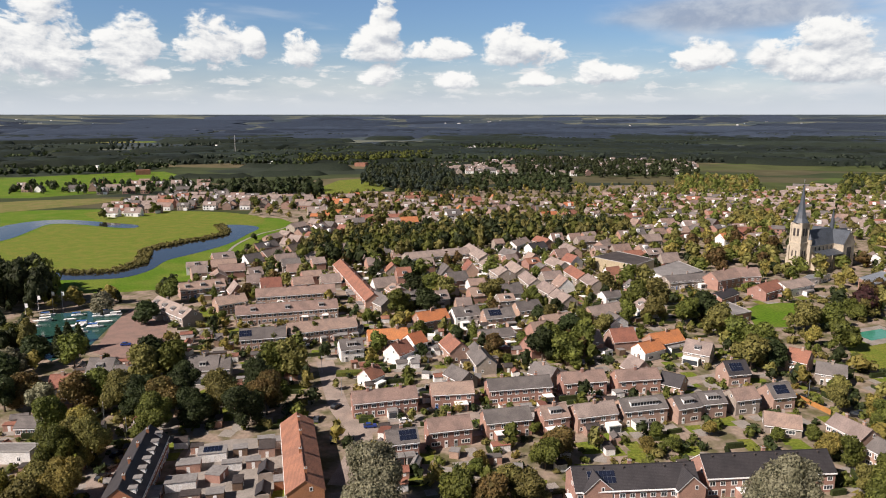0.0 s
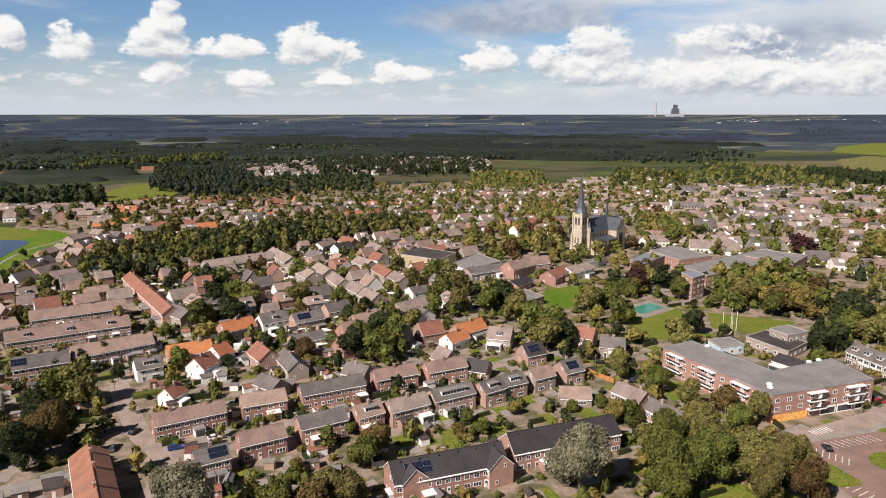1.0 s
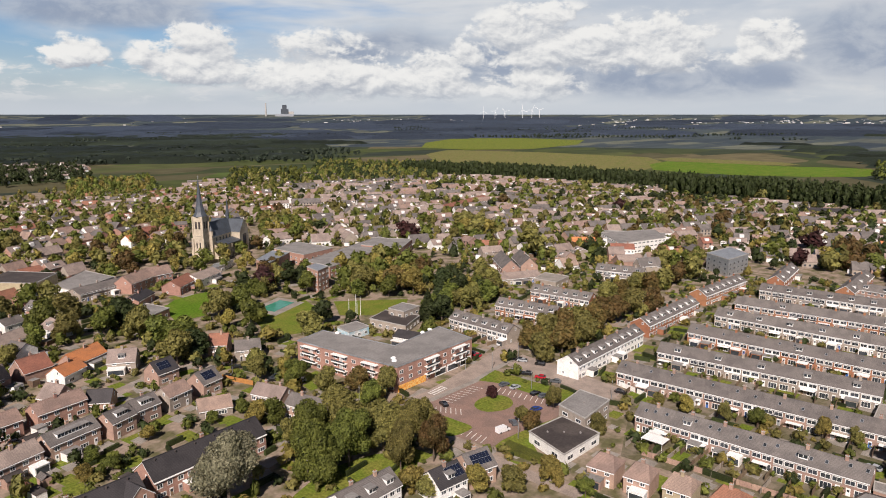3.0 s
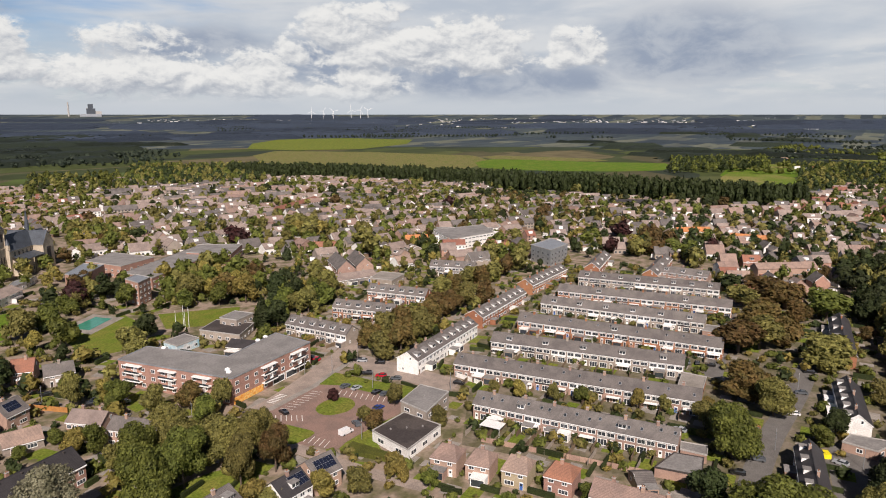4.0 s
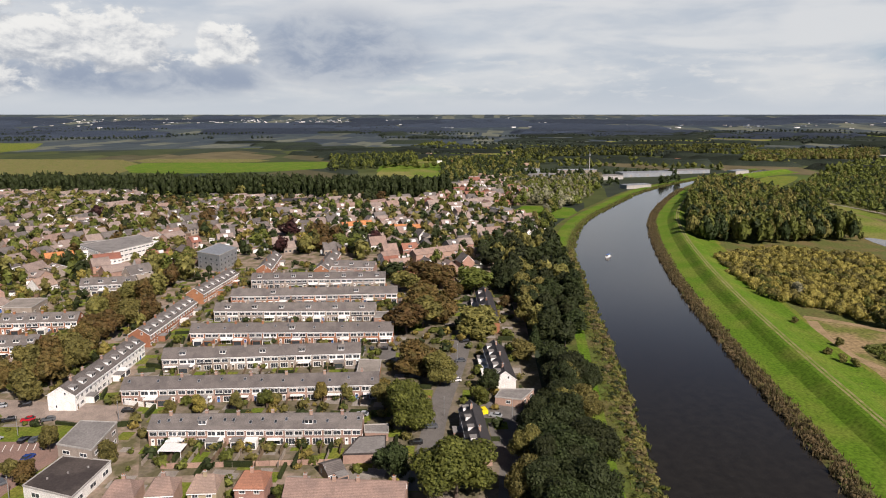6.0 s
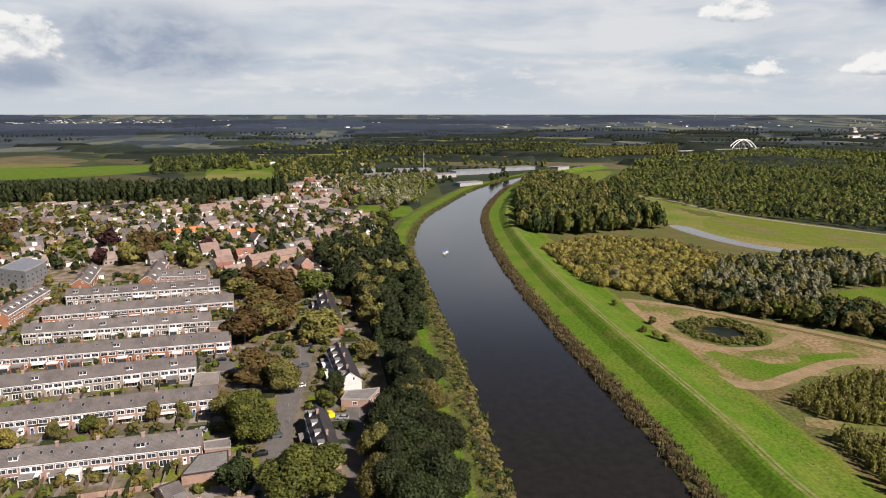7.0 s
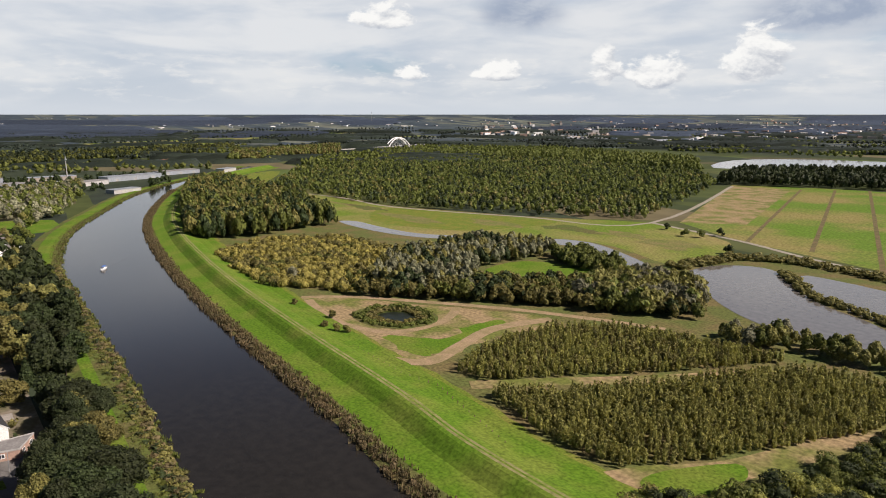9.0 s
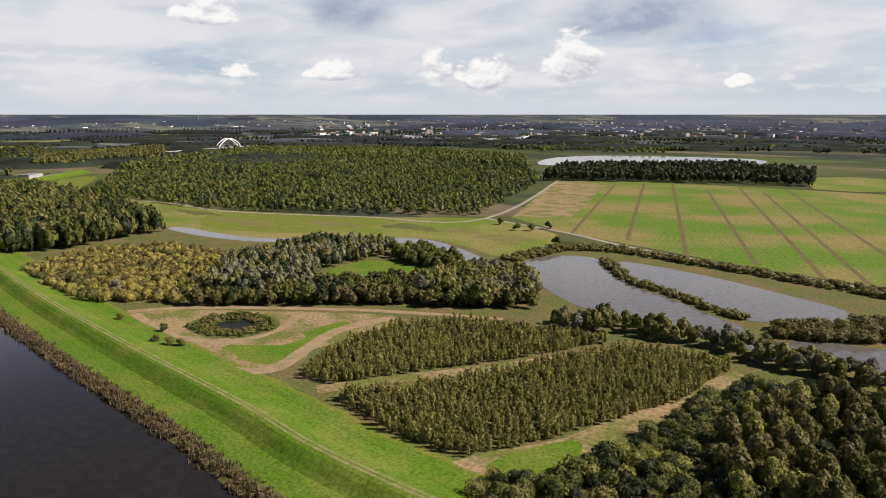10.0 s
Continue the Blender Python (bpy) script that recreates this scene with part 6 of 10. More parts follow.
flat([(317.9, 374.2), (327.9, 343.3), (359.0, 363.7), (342.7, 390.1)], 8.0, "brick_red", "roof_felt", "building", "red brick building with a flat roof", 2, 4)
flat([(209.8, 241.9), (212.9, 220.4), (229.5, 227.8), (224.8, 247.1)], 4.0, "brick_grey", "roof_black", "school", "low grey school with dark roofs", 1, 4)
flat([(220.9, 240.7), (221.8, 230.9), (234.0, 232.4), (232.6, 243.0)], 7.0, "brick_grey", "roof_felt", "school", "two-storey grey school building", 2, 4)
house((204.1, 216.0), (207.3, 203.8), 5.5, 3.6, 9, "tile_dark", "brick_grey", 1, chimneys=0)
flat([(190.6, 242.5), (189.2, 232.5), (201.6, 233.2), (202.4, 243.2)], 4.0, "pavilion_blue", "roof_felt", "pavilion", "pale blue and white pavilion", 1, 4)
flat([(442.5, 174.0), (430.2, 155.2), (457.5, 152.7), (473.6, 170.7)], 11.0, "metal_grey", "metal_grey", "office_building", "grey metal-clad building with a shallow roof", 3, 5, frame="metal_grey")
house((357.5, 278.0), (337.0, 254.1), 11, 6, 11, "tile_grey", "brick_brown", 2)
house((368.9, 270.8), (350.1, 249.5), 11, 6, 11, "tile_grey", "brick_brown", 2)
house((316.8, 251.8), (343.4, 239.1), 6, 3.6, 12, "tile_pink", "brick_grey", 4)
flat([(475.6, 271.0), (445.6, 237.7), (488.5, 223.8), (518.7, 247.8)], 9.0, "render_white", "roof_felt", "apartment_building", "white striped apartment building with a flat roof", 3, 4.0, win=(3.0, 1.2))
house((439.6, 242.7), (449.2, 229.3), 9, 6, 9, "tile_red", "render_white", 3)
flat([(329.4, 231.0), (330.2, 216.3), (348.1, 218.8), (346.5, 235.1)], 4.5, "brick_grey", "paving_pale", "building", "low building with a pale flat roof", 1, 5)
# swimming pool
# fills the strip cleared of trees between the camera and the pool
sheet("pool_lawn", [(186.2, 305.0), (172.8, 272.0), (178.8, 258.5), (193.8, 264.5), (214.8, 290.0), (211.8, 309.5)], 0.085, "lawn", "lawn round the swimming pool", "lawn", 3, wobble=2)
sheet("pool_deck", [(186.4, 309.0), (189.0, 290.0), (214.4, 300.5), (210.5, 319.7)], 0.14, "paving_pale", "pale paved terrace of the swimming pool", "terrace")
sheet("swimming_pool", [(190.3, 307.3), (192.6, 296.6), (210.1, 304.1), (207.8, 313.9)], 0.20, "pool_green", "green swimming pool", "pool")
# houses along the lower edge
house((119.2, 115.3), (128.8, 114.2), 8.4, 5.2, 9, "tile_dark", "render_white", 2, dormers=1, solar=(0.4, 5, 2))
house((131.8, 114.9), (140.1, 112.9), 8.4, 5.2, 9, "tile_grey", "brick_brown", 1, solar=(0.1, 6, 2))
house((95.6, 124.4), (113.7, 124.5), 8.4, 5.4, 9, "tile_grey", "render_white", 4, dormers=3)
house((176.7, 38.2), (179.5, 33.9), 4.0, 2.6, 7, "tile_grey", "brick_brown", 1, chimneys=0)
flat([(184.5, 34.0), (185.7, 21.7), (196.8, 22.8), (195.8, 30.9)], 3.0, "brick_brown", "roof_felt", "garage", "row of flat-roofed brick garages", 1, 40, "roof_black")
flat([(199.4, 29.7), (199.3, 22.3), (205.3, 23.0), (204.5, 30.5)], 2.8, "brick_brown", "roof_felt", "garage", "flat-roofed brick garages beside the row", 1, 40)
flat([(220.6, 18.7), (222.9, 10.4), (226.7, 10.3), (224.5, 18.7)], 3.0, "brick_orange", "roof_felt", "garage", "low orange-brick garage block", 1, 40, "brick_orange")
flat([(227.5, -12.2), (225.4, -21.4), (234.7, -26.5), (234.4, -14.6)], 3.0, "brick_brown", "roof_felt", "garage", "flat-roofed garages below the white row", 1, 5)
flat([(248.3, 39.6), (247.6, 30.9), (263.1, 31.8), (263.5, 40.6)], 3.0, "brick_orange", "paving_pale", "garage", "pale flat-roofed garages at the row's end", 1, 40)
flat([(322.6, 42.3), (322.4, 35.5), (332.5, 35.3), (332.7, 42.3)], 3.0, "brick_brown", "roof_felt", "garage", "small garages at the row's end", 1, 40)

# ---------------- single trees and groups near by ----------------
G, DK, OL, RU, SI, CO, YE = "leaf_green", "leaf_dark", "leaf_olive", "leaf_rust", "leaf_silver", "leaf_copper", "leaf_yellow"


def trees(beside, leafs, h, w, *places, kind="oak"):
    for i, p in enumerate(places):
        tree(p, h * (0.9 + 0.05 * (i * 7 % 5)), w * (0.9 + 0.05 * (i * 3 % 5)), kind, leafs[i % len(leafs)], beside=beside)


tree((-16.8, 158.2), 21, 19, "oak", SI, "fine", beside="at the street corner")
tree((82.2, 151.5), 21, 19, "oak", SI, "fine", beside="behind the rows")
trees("beside the wide lawn", (G, OL, G, OL), 17, 15, (114.5, 161.4), (126.8, 161.7), (116.6, 144.8), (130.4, 145.4), (104.1, 144.2), (138.3, 141.3))
trees("beside the car park", (OL, RU, OL), 15, 10, (144.5, 141.4), (135.4, 129.0), (124.4, 131.5))
trees("beside the flats", (OL, G, OL, RU), 11, 9, (135.3, 222.5), (141.0, 205.6), (142.6, 189.4), (153.2, 184.1), (158.5, 174.6), (148.0, 171.2))
trees("along the wide street", (RU, OL, RU, OL), 14, 13, (235.2, 166.3), (245.9, 165.3), (254.2, 162.4), (264.2, 160.4), (275.2, 158.8), (225.7, 154.0), (238.6, 152.1), (253.5, 151.0), (290.3, 163.5),
      (316.3, 174.1), (332.1, 175.2), (350.1, 175.4), (350.1, 167.6), (374.1, 171.5), (387.9, 168.5), (408.1, 169.5), (295.4, 159.2), (311.5, 158.0), (323.7, 154.3))
trees("below the church", (OL, G, RU, G), 11, 12, (171.2, 506.2), (178.1, 484.1), (180.8, 454.2), (196.1, 463.8), (216.5, 484.1), (217.4, 463.8), (247.1, 506.2), (274.9, 586.1), (302.0, 601.8), (163.5, 427.7), (177.8, 427.7),
      (228.6, 432.3), (243.1, 435.7), (260.7, 440.8), (278.6, 446.2), (303.9, 468.7), (211.6, 416.0), (367.2, 586.1))
trees("behind the school", (OL, G, OL), 15, 14, (92.8, 378.6), (107.6, 392.4), (115.5, 385.4), (115.7, 359.5), (100.3, 347.8), (102.7, 326.4))
trees("among the old houses", (G, DK, OL, G), 15, 15, (117.6, 321.5), (129.0, 326.4), (125.4, 303.0), (128.7, 286.4), (132.2, 275.0), (131.5, 261.1), (122.4, 260.6))
trees("among the old houses", (G, DK, G), 14, 14, (46.7, 286.4), (56.8, 294.4), (58.7, 278.7), (49.6, 267.3), (40.9, 270.8))
trees("in the village park", (DK, OL, CO, G, OL), 14, 13, (208.5, 319.3), (192.8, 285.0), (215.6, 340.9), (182.9, 313.2), (169.1, 309.8), (196.5, 261.2), (178.4, 245.8), (173.4, 266.2), (172.9, 285.7))
tree((192.5, 295.1), 17, 9, "conifer", DK, beside="in the village park")
tree((236.8, 229.4), 16, 9, "conifer", DK, beside="beside the school")
tree((211.1, 335.2), 14, 15, "oak", CO, beside="in the village park")
trees("in the village park", (G, OL, G, RU, YE), 16, 15, (248.4, 307.8), (251.3, 295.9), (268.6, 300.5), (266.3, 283.2), (264.2, 267.2), (279.2, 334.3), (296.4, 331.6), (298.3, 307.0), (293.5, 289.6), (231.3, 291.6), (247.4, 269.8))
trees("in the village park", (G, DK, OL), 14, 13, (259.0, 236.7), (278.1, 243.9), (264.8, 224.5), (279.2, 227.2), (237.4, 220.4), (307.1, 254.5))
tree((452.7, 392.9), 18, 24, "oak", OL, beside="in the village")
tree((383.7, 396.7), 16, 19, "oak", CO, beside="in the village")
tree((421.2, 301.1), 18, 20, "oak", OL, beside="in the village")
trees("in the village", (DK, RU, OL, G), 15, 15, (432.3, 255.6), (609.2, 229.0), (423.3, 197.0), (464.3, 209.1), (676.9, 530.2), (648.7, 542.1), (630.2, 599.6), (318.2, 452.3), (349.6, 463.6), (384.1, 574.8))
for p, h, w, leaf in (((381.2, -7.5), 14, 20.8, G), ((304.2, -7.9), 13, 19.7, OL), ((393.3, 14.6), 14, 25.1, RU), ((403.9, 25.1), 13, 21.1, RU), ((381.3, 30.7), 12, 17.8, OL), ((416.4, 41.2), 10, 14.5, DK),
                      ((306.8, 25.2), 14, 19.9, RU), ((315.9, 17.8), 14, 18.6, OL), ((324.1, 8.9), 13, 14.4, RU), ((348.6, 20.8), 13, 18.3, RU), ((255.7, 17.0), 13, 17.8, RU), ((244.7, 7.6), 13, 13.3, OL),
                      ((206.8, 16.5), 16, 15.3, G), ((222.9, 26.1), 9, 9.6, OL), ((166.9, 0.9), 17, 20.3, G), ((238.2, -10.5), 8, 8.1, DK), ((228.1, -6.9), 6, 6.6, G), ((368.5, 4.7), 10, 12.9, RU),
                      ((351.5, -23.5), 6, 7.4, RU), ((273.4, -25.7), 8, 9.8, OL), ((239.5, -38.3), 14, 17.5, "leaf_deep"), ((259.4, -35.8), 11, 10.9, DK), ((236.0, -45.5), 12, 10.1, "leaf_deep"), ((193.7, -24.6), 13, 14.6, "leaf_deep"),
                      ((204.3, -32.2), 14, 15.3, DK), ((212.5, -40.1), 13, 11.9, OL), ((182.7, -38.1), 14, 15.2, "leaf_deep"), ((175.1, -28.3), 15, 16.8, DK), ((162.4, -33.2), 15, 14.9, "leaf_deep"), ((161.2, -21.9), 14, 14.7, "leaf_deep"),
                      ((152.2, -26.1), 14, 16.1, DK), ((175.0, 18.4), 11, 10.0, DK)):
    tree(p, h + 1, w * 1.15, "oak", leaf, beside="near the river")
tree((287.1, -32.2), 12, 5.5, "conifer", DK, beside="near the river")
trees("in front of a long row", (OL, YE, OL, G, YE), 7, 5.5, (214.6, 97.2), (217.9, 88.8), (219.1, 76.4), (223.6, 67.6), (228.5, 49.2), (230.9, 40.6), (233.5, 27.0))
trees("before the small houses", (YE, G, G, OL), 6, 5, (148.2, 94.5), (148.7, 86.0), (161.3, 45.8), (164.4, 25.6), (166.1, 17.0), (148.8, 62.9))
trees("at the estate green", (CO, OL, RU, G, G), 15, 15, (489.8, 131.2), (487.7, 112.1), (498.0, 100.6), (501.3, 88.4), (492.5, 76.4), (519.9, 65.5), (472.0, 69.1), (532.9, 117.0), (502.4, 152.6))
tree((514.0, 19.7), 18, 8, "poplar", DK, beside="in the village")
trees("round the harbour", (DK, DK, G), 22, 17, (-242.8, 375.5), (-236.9, 389.7), (-213.3, 362.3), (-248.4, 362.3), (-247.0, 338.4))
trees("beside the harbour", (YE, SI, G, DK), 12, 13, (-178.6, 358.8), (-173.4, 338.7), (-146.9, 359.0), (-144.0, 322.0), (-193.5, 349.6), (-212.9, 315.3), (-185.4, 281.7))
trees("beside the harbour", (DK,), 13, 7, (-166.0, 292.5), (-156.9, 284.7), (-161.4, 277.3), kind="conifer")
trees("below the harbour square", (SI, DK, G, RU, DK), 13, 13, (-167.4, 254.2), (-164.2, 263.9), (-148.4, 263.9), (-146.3, 226.3), (-150.1, 221.4), (-135.2, 219.0), (-164.2, 242.3), (-180.5, 254.2))
trees("along the shady street", (DK, G, OL, DK, RU), 15, 14, (-116.7, 264.5), (-104.9, 251.5), (-112.1, 245.5), (-92.1, 228.9), (-92.3, 214.3), (-81.3, 209.8), (-90.7, 201.3), (-75.1, 219.0), (-64.9, 209.8), (-59.8, 219.0), (-67.5, 237.0), (-63.7, 251.5),
      (-58.3, 251.5), (-72.5, 199.4), (-63.1, 197.5), (-56.0, 203.5), (-117.5, 223.9), (-109.4, 219.0), (-103.7, 219.0), (-122.7, 219.0))
trees("beside the shady street", (YE, OL, G, OL), 14, 12, (-111.7, 199.3), (-108.2, 186.1), (-109.3, 179.3), (-104.9, 162.3), (-97.6, 162.3), (-104.4, 154.3), (-122.4, 201.3), (-101.8, 184.6), (-115.9, 161.3))
trees("along the brown rows", (G, DK), 8, 6, (-73.6, 287.7), (-65.9, 294.0), (-57.9, 298.9), (-50.3, 303.9), (-43.0, 307.4), (-49.3, 274.4), (-36.7, 322.0))
trees("in the green court", (DK, G, OL, G), 13, 14, (-17.4, 382.7), (-6.0, 376.0), (0.3, 363.4), (-13.7, 419.5), (-22.5, 419.5), (-44.3, 445.0), (26.2, 361.2), (30.3, 420.4), (-8.5, 344.0), (-22.7, 338.7))
trees("in a back garden", (OL, RU, G), 11, 11, (18.1, 167.6), (12.4, 160.6), (3.8, 161.4), (22.1, 163.3), (34.0, 186.8), (29.2, 181.7))
trees("in a back garden", (G, YE, G), 5, 5.5, (28.9, 203.9), (61.4, 192.5), (66.8, 201.9), (69.0, 192.5), (84.1, 203.1), (104.0, 199.9), (8.9, 179.0), (10.8, 183.8), (-28.8, 258.7), (26.5, 265.1), (22.4, 271.7), (-2.2, 289.8),
      (115.3, 199.8), (96.1, 290.7), (53.4, 262.4))
trees("beside the parking street", (OL, YE, G), 9, 8, (142.2, 233.9), (112.7, 187.0), (117.4, 183.6), (114.3, 169.3), (143.4, 214.3), (174.7, 267.3), (177.1, 289.5), (162.3, 289.5), (203.8, 326.4), (200.8, 345.9))
tree((183.5, 145.9), 4.5, 5, "oak", CO, beside="on the round lawn")
trees("beside the car park", (OL, RU), 8, 7, (172.2, 124.0), (169.6, 118.3), (189.5, 123.6))
trees("before the small houses", (YE, OL), 8, 8, (149.4, 97.9), (137.7, 102.1), (130.6, 108.5), (119.6, 115.5), (118.9, 121.2), (184.2, 103.7))
trees("on the dike", (OL,), 4, 4, (327.4, -162.6), (280.7, -154.4), (272.1, -156.1), (268.2, -159.1), (293.0, -165.8))
tree((382.9, -189.6), 8, 9, "oak", SI, beside="by the scrub")
trees("by the field track", (DK, G), 7, 8, (343.7, -532.0), (314.0, -513.6), (295.5, -535.8), (302.6, -518.5), (252.4, -471.9))
trees("beside the meadow path", (DK,), 6, 6.5, (-140.1, 522.4), (-145.4, 504.0), (-144.4, 474.6), (-148.3, 459.3), (-150.2, 441.4), (-155.4, 421.6), (-163.1, 404.9), (-152.0, 547.3))
trees("beside the far meadow", (DK, G), 8, 9, (-427.8, 928.6), (-402.1, 892.7), (-420.4, 892.7))

# denser groves in the village
for k, (poly, step, h, leafs) in enumerate((([(200.3, 336.6), (209.3, 320.8), (221.6, 310.4), (237.8, 305.1), (257.3, 360.1), (252.8, 386.6), (217.5, 368.4)], 15, 12, (G, DK, OL, RU)),
                                            ([(232.6, 301.1), (284.4, 355.4), (331.4, 352.7), (321.9, 312.4), (272.6, 264.2), (242.2, 280.2)], 15, 13, (G, OL, G, YE)),
                                            ([(241.2, 235.4), (295.1, 274.5), (342.8, 279.5), (310.1, 236.0), (273.8, 218.6), (258.2, 231.8)], 15, 12, (G, DK, OL)),
                                            ([(184.5, 476.2), (203.5, 405.4), (250.8, 383.6), (287.4, 431.2), (260.4, 420.3), (217.5, 416.3), (214.8, 523.0)], 15, 9, (OL, G, YE)),
                                            ([(249.4, 604.9), (285.0, 575.0), (314.2, 645.3), (283.4, 671.2)], 11, 12, (OL, YE)),
                                            ([(304.3, 481.4), (336.2, 461.6), (395.1, 551.6), (365.1, 576.8)], 12, 12, (OL, YE, G)),
                                            ([(405.3, 191.1), (447.5, 179.1), (481.4, 189.7), (441.5, 205.2)], 11, 10, (OL, G)),
                                            ([(145.6, 437.9), (220.7, 441.2), (271.8, 538.6), (190.2, 578.0)], 17, 12, (OL, YE, G, RU)),
                                            ([(512.4, -5.7), (541.5, -30.7), (592.5, -81.1), (668.6, -85.8), (581.7, -41.2)], 11, 11, (DK, G)),
                                            ([(667.3, -80.8), (938.3, -130.8), (884.3, -46.3), (1030.5, -68.3), (1116.7, -232.0), (790.2, -128.2)], 13, 11, (OL, SI, G)))):
    for i, q in enumerate(fill(poly, step, 0.45, 500 + k)):
        tree(q, h * (0.85 + 0.3 * (i * 37 % 10) / 10), None, "oak", leafs[i % len(leafs)], beside="in a village grove")


# taller trees that stand among the farther houses
for p, h, w, leaf in (((440.1, 382.2), 14, 17, "leaf_yellow"), ((430.0, 360.8), 16, 20, "leaf_olive"), ((449.8, 365.2), 14, 17, "leaf_yellow"), ((469.1, 389.9), 14, 17, "leaf_olive"), ((395.7, 274.4), 18, 20, "leaf_olive"), ((585.6, 453.1), 17, 19, "leaf_rust"),
                      ((649.3, 610.2), 16, 17, "leaf_dark"), ((681.4, 387.9), 14, 16, "leaf_olive"), ((646.8, 347.8), 15, 17, "leaf_copper"), ((587.8, 351.0), 10, 10, "leaf_copper"), ((383.9, 389.7), 15, 16, "leaf_copper"), ((411.5, 235.4), 12, 12, "leaf_dark"),
                      ((423.5, 195.6), 13, 14, "leaf_olive"), ((432.9, 192.5), 13, 14, "leaf_green"), ((407.9, 168.1), 16, 17, "leaf_olive"), ((496.3, 209.3), 13, 15, "leaf_olive"), ((451.4, 441.3), 12, 13, "leaf_green"), ((447.7, 427.9), 12, 13, "leaf_olive"),
                      ((539.6, 135.5), 18, 21, "leaf_copper"), ((548.7, 112.9), 16, 17, "leaf_rust"), ((535.9, 98.1), 14, 15, "leaf_rust"), ((505.7, 117.2), 14, 17, "leaf_yellow"), ((509.3, 78.9), 15, 16, "leaf_dark"), ((555.7, 75.3), 14, 15, "leaf_green"),
                      ((542.7, 55.8), 13, 15, "leaf_green"), ((481.2, 72.7), 14, 16, "leaf_dark"), ((527.1, 166.5), 13, 15, "leaf_yellow"), ((531.5, 155.5), 12, 14, "leaf_green"), ((631.1, 233.5), 15, 16, "leaf_rust"), ((588.6, 225.0), 12, 13, "leaf_dark"),
                      ((628.4, 171.9), 12, 15, "leaf_yellow"), ((859.9, 251.2), 18, 20, "leaf_yellow"), ((838.0, 271.0), 15, 17, "leaf_olive"), ((870.0, 62.8), 17, 20, "leaf_dark"), ((999.6, 93.4), 15, 20, "leaf_dark"), ((907.6, 32.2), 15, 20, "leaf_dark"),
                      ((889.2, 15.3), 14, 18, "leaf_olive"), ((920.5, 49.7), 15, 18, "leaf_green"), ((793.9, 108.9), 15, 17, "leaf_dark"), ((779.8, 91.6), 15, 17, "leaf_rust"), ((793.3, 137.4), 14, 16, "leaf_dark"), ((574.0, 279.2), 11, 13, "leaf_green"),
                      ((535.0, 340.5), 10, 13, "leaf_green"), ((533.5, 388.9), 10, 12, "leaf_olive"), ((663.8, 329.4), 12, 14, "leaf_dark"), ((706.0, 57.9), 10, 12, "leaf_dark"), ((691.7, 43.5), 9, 11, "leaf_green"), ((674.6, 135.7), 9, 11, "leaf_green")):
    tree(p, h, w, "oak", leaf, beside="among the village houses")
    OCC.append((*p, w * 0.3))
for p, h in (((557.2, 19.7), 16), ((360.4, 323.0), 13), ((549.6, 14.1), 13)):
    tree(p, h, None, "conifer", "leaf_deep", beside="among the village houses")
    OCC.append((*p, 3))
for line, h, leaf in (([(721.0, 667.9), (749.2, 597.9)], 12, "leaf_green"), ([(726.4, 497.9), (763.4, 406.1)], 13, "leaf_olive"), ([(576.8, 545.4), (621.0, 537.6)], 7, "leaf_yellow"), ([(650.3, 519.9), (649.0, 441.7)], 8, "leaf_green"), ([(540.2, 400.2), (540.6, 344.1)], 7, "leaf_green"), ([(738.5, 389.1), (787.0, 268.7)], 13, "leaf_dark")):
    for i, p in enumerate(along(line, 9.0, 0.4, 61)):
        tree(p, h * (0.8 + 0.06 * (i * 7 % 6)), h * 1.1, "oak", leaf, beside="in a row among the houses")
        OCC.append((*p, 3))

# ---------------- the rest of the village ----------------
VILLAGE_MIX = {"red": (("tile_red", "tile_orange", "tile_pink", "tile_grey", "tile_pink", "tile_brown"), ("brick_brown", "render_white", "brick_grey", "brick_red")),
               "grey": (("tile_pink", "tile_grey", "tile_brown", "tile_pink", "tile_grey", "tile_pink"), ("brick_grey", "render_white", "render_white", "brick_brown", "brick_grey")),
               "mixed": (("tile_pink", "tile_grey", "tile_red", "tile_pink", "tile_brown", "tile_grey", "tile_pink", "tile_brown"), ("brick_grey", "render_white", "brick_brown", "brick_red"))}


def free(x, y, r):
    return all((x - a) ** 2 + (y - b) ** 2 > (r + c) ** 2 for a, b, c in OCC)


JOINED = {}


